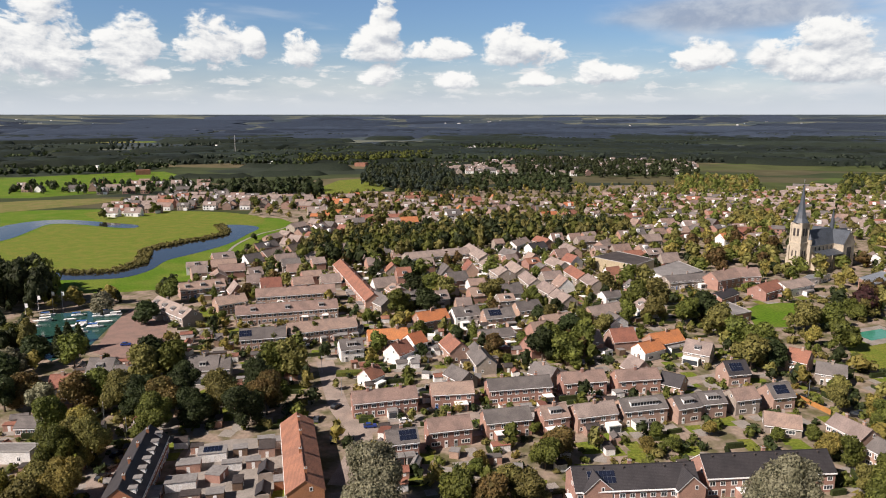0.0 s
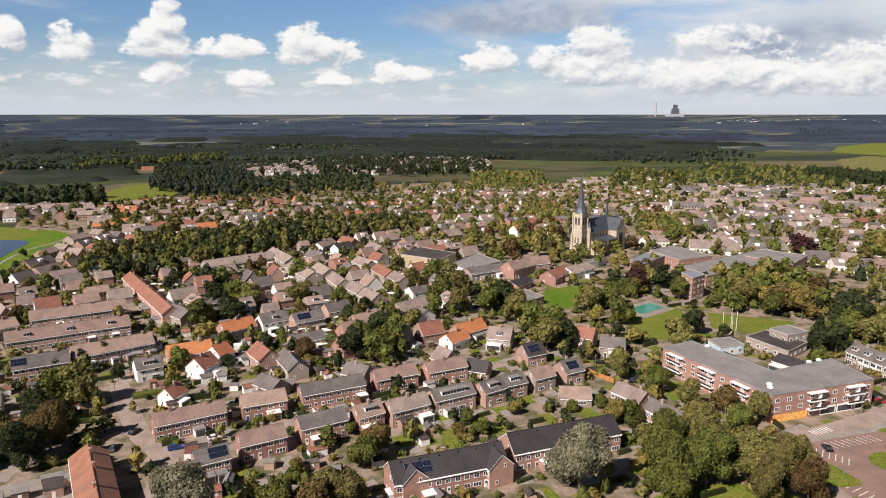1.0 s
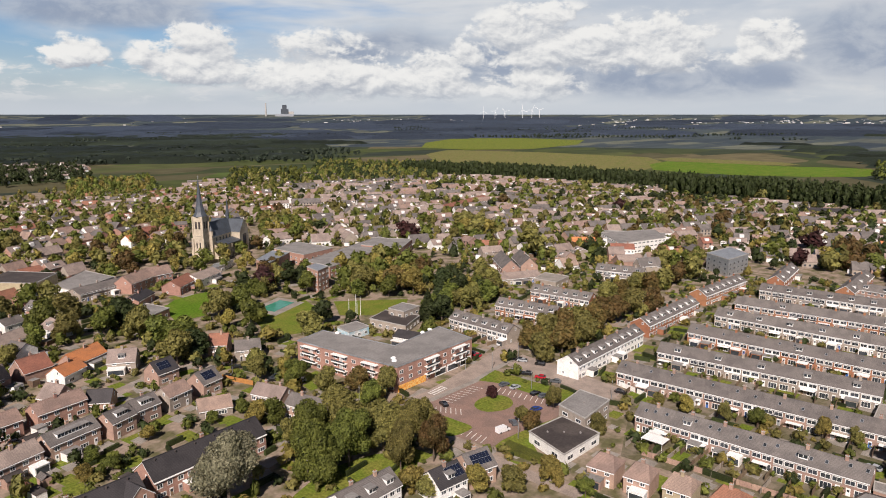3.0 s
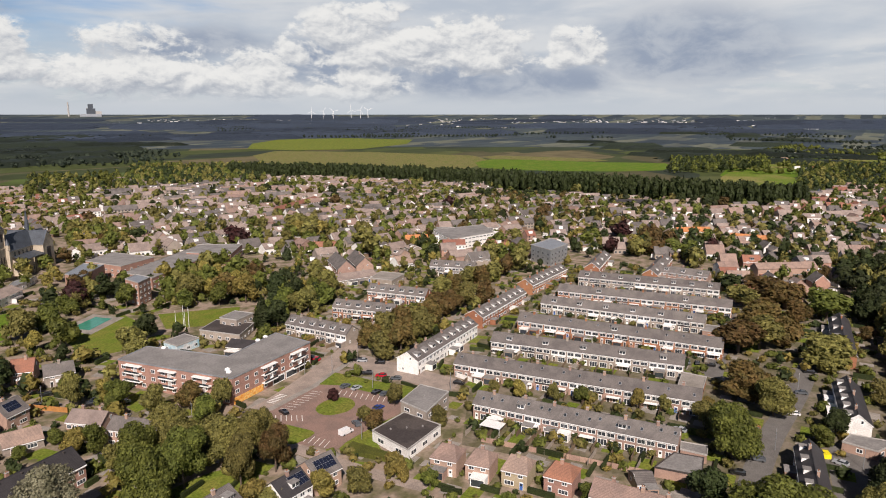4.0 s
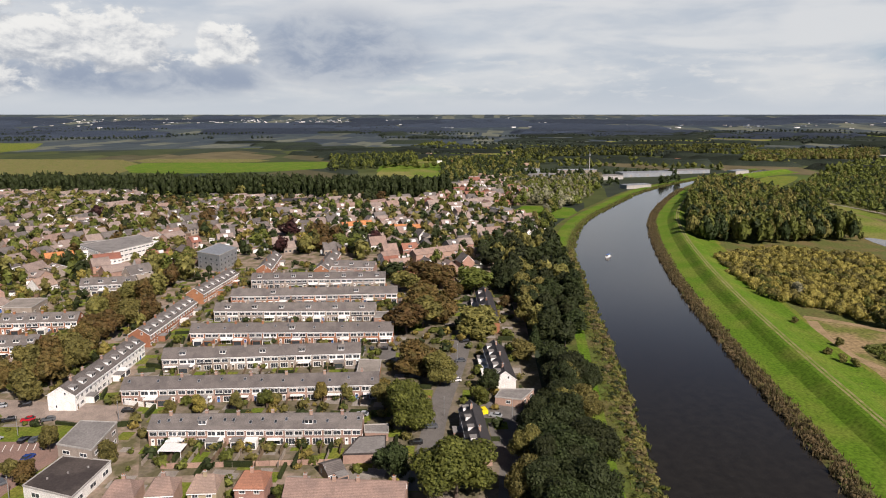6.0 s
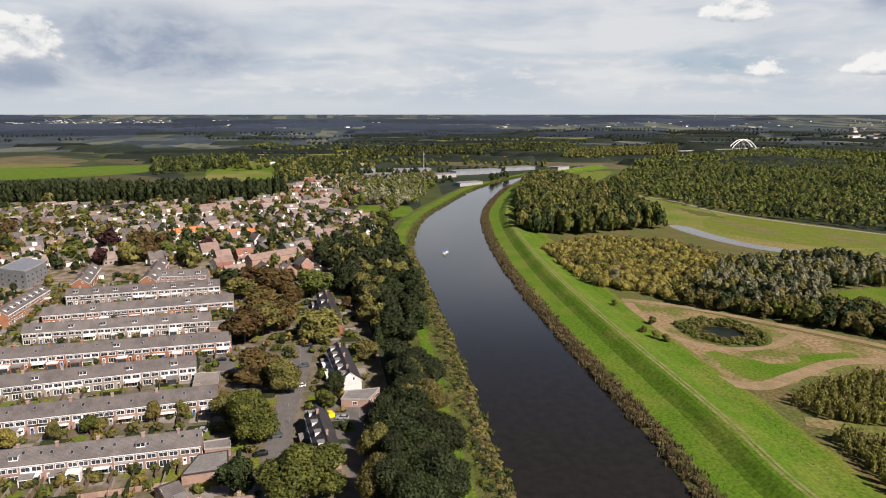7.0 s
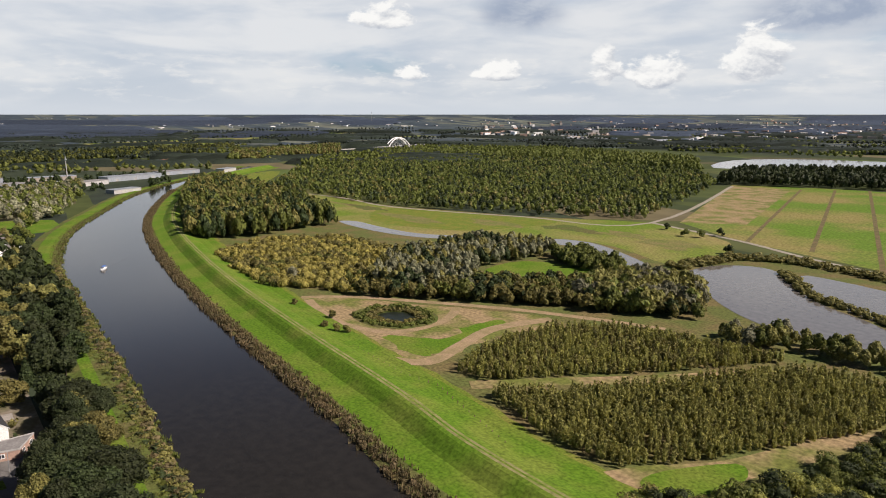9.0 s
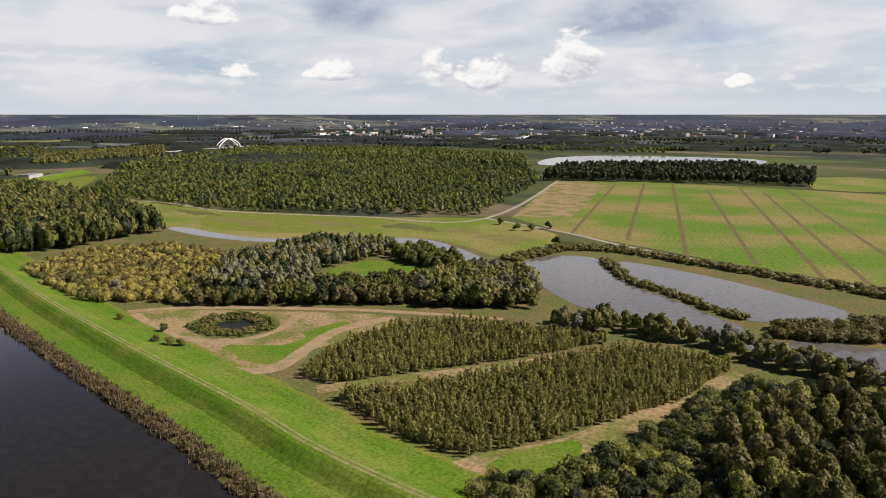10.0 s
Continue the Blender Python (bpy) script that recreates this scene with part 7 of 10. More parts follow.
def quarter(poly, heading, mix, seed, along_step=12.0, across=20.0, keep=0.93, lengths=(9, 20), far=False):
    """Streets of houses inside an outline: rows that follow a heading (degrees), with gaps, turned and shifted a little."""
    rng = random.Random(seed)
    roofs, walls = VILLAGE_MIX[mix]
    cx, cy = sum(p[0] for p in poly) / len(poly), sum(p[1] for p in poly) / len(poly)
    reach = max(math.dist(p, (cx, cy)) for p in poly)
    c, s = math.cos(radians(heading)), math.sin(radians(heading))
    joined = JOINED
    v = -reach
    while v < reach:
        u = -reach + rng.uniform(0, 8)
        while u < reach:
            L = rng.uniform(*lengths)
            x, y = cx + u * c - v * s + rng.uniform(-2, 2), cy + u * s + v * c + rng.uniform(-2, 2)
            u += L + rng.uniform(2, along_step * 0.5)
            if not inside(x, y, poly) or rng.random() > keep or not free(x, y, 6.0):
                continue
            t = radians(heading + rng.choice((0, 0, 0, 90)) + rng.uniform(-9, 9))
            if abs(math.cos(t - radians(heading))) < 0.5:
                L = min(L, 11)
            a, b = (x - math.cos(t) * L / 2, y - math.sin(t) * L / 2), (x + math.cos(t) * L / 2, y + math.sin(t) * L / 2)
            roof, wall = rng.choice(roofs), rng.choice(walls)
            hr, he, D = rng.uniform(7.4, 9.2), rng.uniform(3.4, 5.6), rng.uniform(8, 10.5)
            if not far and math.hypot(x, y) < 500:
                house(a, b, hr, he, D, roof, wall, max(1, round(L / 6)), detail=0, chimneys=1 if math.hypot(x, y) < 380 else 0, dormers=rng.choice((0, 0, 1, 1)) if he > 4.2 else 0, bargeboard=rng.random() < 0.4)
            else:
                OCC.append((x, y, 6))
                w, r = joined.setdefault((roof, wall), (Shape(), None))
                m = Matrix.Translation((x, y, gz(x, y))) @ Matrix.Rotation(t, 4, "Z")
                one = gable_roof(L, D, he, hr)
                for f, k in zip(one.f, one.m):
                    w.face([m @ Vector(one.v[i]) for i in f], 0)
                if rng.random() < 0.5:       # a white dormer and a white lean-to
                    for x0, x1, y0, y1, z0, z1 in ((-1.6, 1.6, -D * 0.36, -0.2, he + 0.4, hr - 0.6), (L * 0.12, L * 0.42, -D / 2 - 2.6, -D / 2 + 0.2, 0, 2.7)):
                        box = Shape().box(x0, x1, y0, y1, z0, z1)
                        for f in box.f:
                            w.face([m @ Vector(box.v[i]) for i in f], 3)
                for k in (1, -1):
                    w.face([m @ Vector(p) for p in [(k * L / 2, -k * D / 2, 0), (k * L / 2, k * D / 2, 0), (k * L / 2, k * D / 2, he), (k * L / 2, 0, hr), (k * L / 2, -k * D / 2, he)]], 1)
                    w.face([m @ Vector(p) for p in [(-k * L / 2, k * -D / 2, 0), (k * L / 2, k * -D / 2, 0), (k * L / 2, k * -D / 2, he), (-k * L / 2, k * -D / 2, he)]], 1)
                    for q in range(max(2, int(L / 3))):
                        px = k * (-L / 2 + (q + 0.5) * L / max(2, int(L / 3)))
                        for z in (0.8, 3.2) if he > 4.6 else (0.8,):
                            w.face([m @ Vector(p) for p in [(px - k * 0.7, k * (-D / 2 - 0.04), z), (px + k * 0.7, k * (-D / 2 - 0.04), z), (px + k * 0.7, k * (-D / 2 - 0.04), z + 1.3), (px - k * 0.7, k * (-D / 2 - 0.04), z + 1.3)]], 2)
        v += across * rng.uniform(0.85, 1.15)


Q1 = [(-336.1, 650.7), (-273.5, 729.9), (-134.9, 729.9), (-153.0, 830.4), (-314.3, 842.0), (-361.1, 777.0)]
Q2 = [(-115.4, 437.9), (-90.5, 483.2), (-72.6, 607.6), (-118.8, 640.2), (-145.9, 493.4), (-142.2, 441.2)]
Q3 = [(-110.2, 592.4), (-12.5, 630.1), (62.5, 650.7), (146.3, 640.2), (178.9, 787.1), (76.2, 797.5), (-58.2, 842.0), (-150.0, 813.6)]
Q4 = [(-33.6, 270.5), (-16.4, 299.7), (13.1, 335.4), (52.4, 351.0), (111.2, 380.2), (98.9, 307.9), (69.0, 270.5), (41.0, 270.5), (3.8, 277.3)]
QG = [(-49.4, 407.1), (-9.2, 455.0), (50.7, 524.2), (135.8, 551.1), (154.8, 455.0), (114.4, 380.2), (53.2, 356.5), (10.3, 335.4), (-24.0, 335.4)]
QI = [(-135.6, 357.6), (-159.0, 433.2), (-138.8, 478.8), (-80.4, 509.4), (-22.8, 491.1), (8.5, 458.2), (-20.4, 428.9), (-63.2, 392.7), (-94.2, 367.6)]
QH = [(440.1, 62.3), (521.5, 44.0), (536.0, -9.9), (476.6, -20.4), (393.5, 0.6), (386.0, 28.5)]
Q5 = [(98.1, 621.2), (122.4, 491.6), (229.2, 581.3), (248.0, 511.5), (333.7, 684.8), (241.6, 825.3), (125.4, 778.3)]
Q6 = [(290.3, 459.5), (369.6, 362.1), (365.1, 265.1), (365.9, 224.2), (537.9, 321.8), (559.2, 466.4), (498.3, 576.9), (375.8, 593.5)]
Q7 = [(393.2, 241.5), (431.8, 231.4), (568.4, 225.7), (589.3, 177.4), (816.5, 250.0), (786.8, 334.3), (565.8, 338.8)]
Q8 = [(486.9, 172.6), (499.6, 42.0), (500.9, -1.8), (575.5, -66.4), (664.6, -70.8), (711.9, 32.9), (690.1, 145.7), (599.8, 234.7)]
QF = [(436.6, 264.3), (474.1, 225.0), (535.6, 208.1), (434.2, 166.8), (398.4, 187.7), (404.5, 232.0)]
Q9 = [(146.3, 640.2), (253.8, 592.4), (351.6, 538.6), (525.0, 813.6), (369.8, 872.3), (188.5, 830.4)]
QA = [(333.7, 684.8), (498.3, 576.9), (559.2, 466.4), (565.8, 338.8), (786.8, 334.3), (942.8, 464.2), (842.2, 704.6), (674.9, 924.4), (474.0, 931.8)]
QB = [(510.4, 383.6), (599.8, 234.7), (690.1, 145.7), (738.7, 63.8), (807.0, 70.0), (809.3, 278.5), (799.7, 510.3), (752.4, 561.4)]
QC = [(-23.9, 1221.4), (108.3, 1141.9), (433.6, 1163.5), (533.6, 1469.2), (274.6, 1562.0), (-16.0, 1402.4)]
QD = [(-547.6, 872.3), (-332.6, 872.3), (-221.3, 830.4), (-303.6, 1018.3), (-420.4, 1018.3), (-604.2, 977.4)]
QE = [(738.7, 63.8), (710.7, -38.4), (840.2, -93.8), (1059.9, -116.5), (1108.7, -31.7), (862.7, 33.9)]
quarter(Q1, 5, "mixed", 101, lengths=(9, 18), across=21)
quarter(Q2, 60, "mixed", 102, across=20)
quarter(Q4, 15, "mixed", 104, 14, 20, 0.8, (7, 13))
quarter(QG, 20, "mixed", 118, 12, 19, 0.95, (7, 15))
quarter(QI, 25, "mixed", 120, 12, 18, 0.95, (7, 16))
quarter(QH, -62, "mixed", 119, 12, 18, 0.95, (7, 14))
quarter(Q5, 20, "mixed", 105, across=20)
quarter(Q6, -20, "grey", 106, across=20)
quarter(Q7, -30, "grey", 107, across=20)
quarter(Q8, -60, "grey", 108, across=19, lengths=(8, 16))
quarter(QF, -40, "mixed", 117, across=18, lengths=(8, 18))
quarter(Q3, 12, "red", 103, across=21, far=True)
quarter(Q9, -15, "mixed", 109, across=21, far=True)
quarter(QA, -25, "grey", 110, across=19, lengths=(14, 42), far=True)
quarter(QB, -50, "grey", 111, across=20, lengths=(10, 30), far=True)
quarter(QC, 10, "grey", 112, across=34, keep=0.7, far=True)
quarter(QD, 10, "mixed", 113, across=40, keep=0.5, far=True)
quarter(QE, -65, "mixed", 114, across=20, keep=0.8, far=True)

for (roof, wall), (sh, _) in JOINED.items():
    tagged(new("distant_houses", sh.mesh("distant_houses", [roof, wall, "glass", "paint_white"])), "distant %s village houses with %s roofs" % (WALL_WORD[wall], ROOF_WORD[roof]), "houses", kind="stuff")

# trees between these houses
_r = random.Random(77)
for poly, leaf, step, seed in ((Q4, "leaf_green", 15, 1), (Q2, "leaf_olive", 22, 2), (QG, "leaf_green", 17, 3), (QI, "leaf_green", 13, 5), (QH, "leaf_dark", 15, 4), (Q6, "leaf_olive", 30, 6), (Q8, "leaf_green", 30, 8)):
    for i, p in enumerate(fill(poly, step, 0.5, seed + 200)):
        if free(*p, -1.0):
            tree(p, _r.uniform(5, 11), None, _r.choice(("oak", "oak", "oak", "conifer")), _r.choice((leaf, "leaf_green", "leaf_dark", "leaf_olive", "leaf_rust")), beside="between the village houses", lod="mid" if math.hypot(*p) < 400 else "far")
for k, (poly, step, leaf) in enumerate(((Q5, 22, "leaf_olive"), (Q5, 26, "leaf_green"), (Q6, 24, "leaf_olive"), (Q6, 26, "leaf_green"), (Q7, 22, "leaf_rust"), (Q7, 25, "leaf_green"), (Q8, 20, "leaf_dark"), (Q8, 22, "leaf_olive"), (QB, 22, "leaf_green"), (Q1, 26, "leaf_green"), (Q3, 17, "leaf_olive"), (Q3, 20, "leaf_green"), (Q9, 20, "leaf_olive"), (Q9, 22, "leaf_green"), (QA, 29, "leaf_olive"), (QA, 32, "leaf_green"), (QA, 40, "leaf_dark"),
                                        (QB, 24, "leaf_olive"), (QB, 27, "leaf_dark"), (QC, 26, "leaf_dark"), (QD, 20, "leaf_dark"), (QE, 18, "leaf_green"))):
    stand("village_trees", [p for p in fill(poly, step, 0.5, 300 + k) if free(*p, -3.2)], leaf, "scattered trees among the distant houses", 24, 0.20, "oak", 1, 4, (6, 13), 1.0, "trees", 300 + k, hearts=1)
for k, (poly, leaf) in enumerate(((Q4, "leaf_green"), (QG, "leaf_olive"), (QG, "leaf_green"), (QI, "leaf_green"), (QH, "leaf_dark"), (Q2, "leaf_olive"), (Q5, "leaf_green"), (Q6, "leaf_olive"), (Q7, "leaf_green"), (Q8, "leaf_dark"), (Q8, "leaf_green"), (Q6, "leaf_green"))):
    stand("hedges_and_shrubs", [q for q in fill(poly, 10.0, 0.5, 400 + k) if free(*q, -2.5)], leaf, "shrubs and hedges between the village houses", 9, 0.36, "bush", 1, 4, (1.6, 4.5), 1.1, "shrubs", 400 + k, hearts=1)

# sheds and lean-tos in the gardens of these houses
small = Shape()
SHED_MATS = ["render_white", "timber", "roof_felt", "paint_white", "tile_red", "roof_black"]
for k, (poly, step) in enumerate(((Q2, 13), (Q4, 10), (QG, 10), (QI, 10), (QH, 10), (Q5, 14), (Q6, 13), (Q7, 14), (Q8, 12), (QF, 12), (Q3, 18), (Q9, 18), (QA, 17), (QB, 17), (QE, 15))):
    for x, y in fill(poly, step, 0.5, 700 + k):
        if not free(x, y, -2.0):
            continue
        a = _r.choice((0.3, 1.87)) + _r.uniform(-0.3, 0.3)
        w, d, h = _r.uniform(1.3, 3.0), _r.uniform(1.1, 2.0), _r.uniform(2.0, 2.8)
        pts = [(x + math.cos(a) * p - math.sin(a) * q, y + math.sin(a) * p + math.cos(a) * q) for p, q in ((-w, -d), (w, -d), (w, d), (-w, d))]
        small.prism(pts, 0, h, _r.choice((0, 1, 1, 3)), _r.choice((2, 2, 3, 4, 5)))
tagged(new("small_sheds", small.mesh("small_sheds", SHED_MATS)), "small sheds and lean-tos in the farther gardens", "sheds", kind="stuff")

KEEP_CLEAR = [[(-348.2, 380.2), (-606.3, 676.4), (-433.5, 725.5), (-321.6, 729.9), (-203.6, 676.4), (-156.3, 665.1), (-114.5, 564.3), (-119.7, 455.0), (-153.1, 400.0), (-203.7, 380.2)],
              [(159.7, 160.5), (202.8, 166.3), (216.8, 125.4), (162.4, 110.7), (148.2, 120.4)], [(-178.6, 264.0), (-205.2, 351.0), (-141.1, 351.0), (-112.6, 264.0)], [(118.4, 167.0), (247.1, 183.8), (277.4, 180.4), (157.8, 153.1)]]
# ---------------- woods, belts, reeds ----------------
FAR_TALL = [(-0.05, 0, 0.62, 0.34), (0.12, 0.1, 0.45, 0.3), (0, -0.1, 0.85, 0.2)]
mixed("plantation", fill([(198.6, -166.4), (211.9, -200.3), (211.3, -236.9), (189.9, -262.5), (118.9, -280.8), (144.5, -231.8), (183.1, -169.6)], 2.3, 0.45, 3), ("leaf_young", "leaf_young", "leaf_olive", "leaf_young"), "dense young plantation of slender light olive trees", 44, 0.105, "poplar", 1, 8, (3.2, 6.6), 0.70, "plantation", 3, hearts=1)
mixed("plantation", fill([(172.6, -161.0), (152.0, -185.4), (137.9, -221.5), (109.7, -274.6), (67.8, -279.5), (73.7, -231.1), (97.2, -176.8), (109.1, -154.0), (136.5, -152.3)], 2.3, 0.45, 4), ("leaf_young", "leaf_young", "leaf_olive", "leaf_young"), "dense young plantation of slender light olive trees", 44, 0.105, "poplar", 1, 8, (3.2, 6.6), 0.70, "plantation", 4, hearts=1)
mixed("young_wood", fill([(902.5, -421.5), (647.1, -428.3), (487.8, -497.7), (390.5, -567.8), (526.3, -935.9), (639.4, -1080.6), (1038.5, -1171.7), (1340.8, -1016.3), (1129.0, -571.3)], 11.0, 0.45, 5), ("leaf_green", "leaf_dark", "leaf_green", "leaf_green", "leaf_olive"), "broad even young wood, olive green", 18, 0.19, "oak", 1, 5, (8, 11), 0.95, "wood", 5, hearts=1)
stand("back_wood", fill([(1129.0, -571.3), (1340.8, -1016.3), (1038.5, -1171.7), (639.4, -1080.6), (817.3, -1367.5), (1321.2, -1491.3), (1640.6, -1245.0), (1370.7, -755.1)], 17.0, 0.45, 6), "leaf_green", "older wood behind the young one", 18, 0.19, "oak", 1, 5, (12, 17), 1.0, "wood", 6, hearts=1)
mixed("poplar_wood", fill([(551.8, -185.6), (534.9, -241.1), (550.5, -317.3), (630.7, -342.9), (824.9, -372.1), (974.2, -383.3), (969.5, -332.2), (754.4, -246.4), (612.9, -201.9)], 7.5, 0.45, 7), ("leaf_green", "leaf_green", "leaf_olive", "leaf_dark", "leaf_green"), "tall green wood on the river bend", 80, 0.13, "oak", 1, 5, (16, 22), 0.62, "wood", 7)
mixed("willow_scrub", fill([(485.4, -178.6), (514.7, -234.1), (485.5, -284.6), (411.6, -292.8), (352.9, -242.0), (328.4, -199.8), (375.2, -168.0), (434.9, -169.7)], 5.5, 0.45, 8), ("leaf_yellow", "leaf_yellow", "leaf_yellow", "leaf_olive", "leaf_yellow", "leaf_green"), "yellowing willow scrub", 80, 0.13, "bush", 1, 5, (4, 7), 0.9, "scrub", 8)
mixed("willow_wood", fill([(342.6, -215.9), (393.8, -270.9), (408.5, -365.1), (349.6, -386.6), (328.7, -369.6), (332.6, -296.5), (281.8, -250.4), (309.6, -218.6)], 6.0, 0.45, 9), ("leaf_willow", "leaf_olive", "leaf_willow", "leaf_dark"), "silvery willow wood, leaves blown pale", 80, 0.13, "oak", 1, 5, (8, 12), 0.8, "wood", 9)
mixed("marsh_wood", fill([(331.5, -191.7), (293.7, -270.0), (271.4, -304.8), (196.5, -345.0), (174.7, -304.4), (260.9, -247.6)], 5.5, 0.45, 10), ("leaf_dark", "leaf_olive", "leaf_green"), "dark marsh wood with dense undergrowth", 120, 0.12, "oak", 1, 5, (7, 11), 0.95, "wood", 10)
stand("marsh_wood", fill([(332.0, -367.0), (311.8, -387.9), (267.0, -368.7), (262.8, -350.3), (297.2, -345.4)], 5.5, 0.45, 10), "leaf_green", "green marsh wood beside the creek", 120, 0.12, "oak", 1, 5, (7, 11), 0.95, "wood", 10)
mixed("willow_wood", fill([(238.0, -281.1), (255.1, -317.3), (243.6, -354.9), (206.3, -355.0), (180.8, -317.9), (198.8, -289.9)], 6.0, 0.45, 12), ("leaf_willow", "leaf_olive", "leaf_green"), "large willows at the lake", 140, 0.11, "oak", 1, 5, (10, 14), 0.9, "wood", 12)
mixed("lake_trees", fill([(150.3, -278.3), (117.4, -296.2), (71.5, -293.3), (16.3, -281.6), (17.8, -297.2), (75.6, -308.4), (127.6, -307.1), (158.2, -295.4)], 5.5, 0.45, 13), ("leaf_green", "leaf_olive", "leaf_willow"), "willows along the lake shore", 210, 0.085, "oak", 1, 5, (7, 11), 0.9, "wood", 13)
mixed("thicket", fill([(88.6, -118.4), (99.5, -146.0), (81.5, -161.8), (75.0, -185.6), (71.3, -224.1), (58.0, -266.1), (15.7, -275.8), (-12.8, -253.3), (3.0, -179.1)], 5.0, 0.45, 14), ("leaf_olive", "leaf_green", "leaf_dark", "leaf_young"), "thicket of olive willows and bushes", 260, 0.075, "bush", 1, 6, (3.5, 6.5), 0.95, "scrub", 14)
mixed("thicket_trees", fill([(46.7, -175.1), (52.3, -222.3), (34.3, -261.5), (15.2, -270.2), (-12.8, -253.3), (3.0, -179.1)], 8.0, 0.45, 15), ("leaf_young", "leaf_olive", "leaf_green"), "taller trees in the thicket", 420, 0.062, "oak", 1, 6, (9, 13), 0.8, "wood", 15)
stand("lake_reeds", along([(197.8, -440.6), (161.9, -394.8), (127.6, -377.0), (94.3, -357.2), (79.0, -350.5)], 3.0, 0.4, 16, 2, 4), "leaf_olive", "reeds and bushes on the spit between lake and pond", 60, 0.16, "bush", 1, 4, (2, 4), 1.2, "reeds", 16)
stand("shore_bushes", along([(250.7, -399.7), (241.0, -464.5), (202.5, -480.3), (118.1, -466.1), (32.1, -447.6), (-13.4, -433.9)], 4.0, 0.45, 17, 3, 5), "leaf_olive", "bushes along the far lake shore", 60, 0.16, "bush", 1, 4, (2, 5), 1.2, "reeds", 17)
stand("islet_bushes", fill([(70.1, -324.4), (62.6, -357.3), (26.1, -385.4), (-13.2, -388.6), (22.7, -349.1), (53.2, -333.4)], 5.0, 0.45, 18), "leaf_olive", "bushes between the two waters", 170, 0.10, "bush", 1, 4, (3, 7), 1.1, "scrub", 18)
stand("far_lake_wood", fill([(527.7, -934.9), (423.8, -992.0), (278.7, -1060.3), (177.7, -1077.8), (212.5, -1278.1), (364.2, -1376.9), (605.6, -1156.1)], 12.0, 0.45, 19), "leaf_dark", "dark wood in front of the long lake", 18, 0.20, "oak", 1, 4, (13, 18), 0.9, "wood", 19, hearts=1)
# reeds at the water's edge
rr = random.Random(20)
reed_bed("reeds_south", [(x + rr.uniform(-1, 1), y - 3.0 + rr.uniform(-3.0, 2.6)) for x, y in along(dense_s[55:330], 0.62, 0.4, 20, 2, 2.4)], "reed", "brown reed fringe along the river", (1.2, 2.6), 9, 20)
reed_bed("reed_green", [(x + rr.uniform(-1, 1), y - 5.6 + rr.uniform(-1.5, 1.5)) for x, y in along(dense_s[55:330], 1.4, 0.4, 24)], "leaf_olive", "olive edge of the reed fringe", (0.8, 1.8), 9, 24)
reed_bed("reeds_north", [(x + rr.uniform(-1, 1), y + 5 + rr.uniform(-3.5, 3.5)) for x, y in along(dense_n[55:380], 0.8, 0.4, 21, 3, 2.4)], "leaf_green", "olive reeds and tall grass along the bank", (0.7, 1.7), 9, 21)
reed_bed("reeds_brown", [(x + rr.uniform(-1, 1), y + 3 + rr.uniform(-3, 6)) for x, y in along(dense_n[55:380], 0.9, 0.4, 22)], "reed", "brown reeds at the water's edge", (0.9, 1.9), 9, 22)
stand("bank_brambles", [(x + rr.uniform(-1, 1), y + 20 + rr.uniform(-3, 5)) for x, y in along([q for q in dense_n if 0 < q[0] < 470], 2.8, 0.4, 27)], "leaf_dark", "brambles on the river bank", 16, 0.3, "bush", 1, 5, (1.6, 3.6), 1.2, "shrubs", 27)
near_s, near_n = [p for p in dense_s if 40 < p[0] < 900], [p for p in dense_n if 90 < p[0] < 520]
stand("reed_fringe", [(x + rr.uniform(-0.8, 0.8), y - 2.4 + rr.uniform(-2.2, 2.2)) for x, y in along(near_s, 1.3, 0.4, 28)], "reed", "dense dark reeds at the water's edge", 20, 0.22, "bush", 1, 5, (1.3, 2.1), 1.5, "reeds", 28, hearts=1)
for k, (leaf, o) in enumerate((("leaf_olive", 2.5), ("leaf_dark", 5.0), ("reed", 4.0), ("leaf_green", 7.5))):
    stand("bank_growth", [(x + rr.uniform(-1, 1), y + o + rr.uniform(-2.4, 2.4)) for x, y in along(near_n, 1.9, 0.4, 30 + k)], leaf, "dense reeds and brambles on the river bank", 18, 0.22, "bush", 1, 5, (1.2, 2.3), 1.5, "reeds", 30 + k, hearts=1)
# dark trees between estate and river
RIVER_WOOD = [(469.7, -12.9), (528.6, -40.6), (543.0, -50.7), (536.1, -70.9), (398.3, -65.5), (328.9, -60.4), (283.3, -51.6), (276.8, -38.9), (300.1, -36.4), (351.6, -27.5), (408.7, -19.3)]
for i, p in enumerate(fill(RIVER_WOOD, 10.5, 0.4, 23)):
    tree(p, 12 + (i * 37 % 60) / 12, 13, "oak", ("leaf_deep", "leaf_dark", "leaf_dark", "leaf_deep", "leaf_olive")[i % 5], beside="by the river", group="river trees")
for i, p in enumerate(fill([(148, -15), (196, -19), (207, -28), (240, -31), (264, -34), (264, -44), (212, -38.5), (148, -31)], 8.5, 0.4, 29)):
    tree(p, 12 + (i * 29 % 50) / 12, 12, "oak", ("leaf_deep", "leaf_dark", "leaf_deep", "leaf_olive", "leaf_deep")[i % 5], beside="by the river", group="river trees")
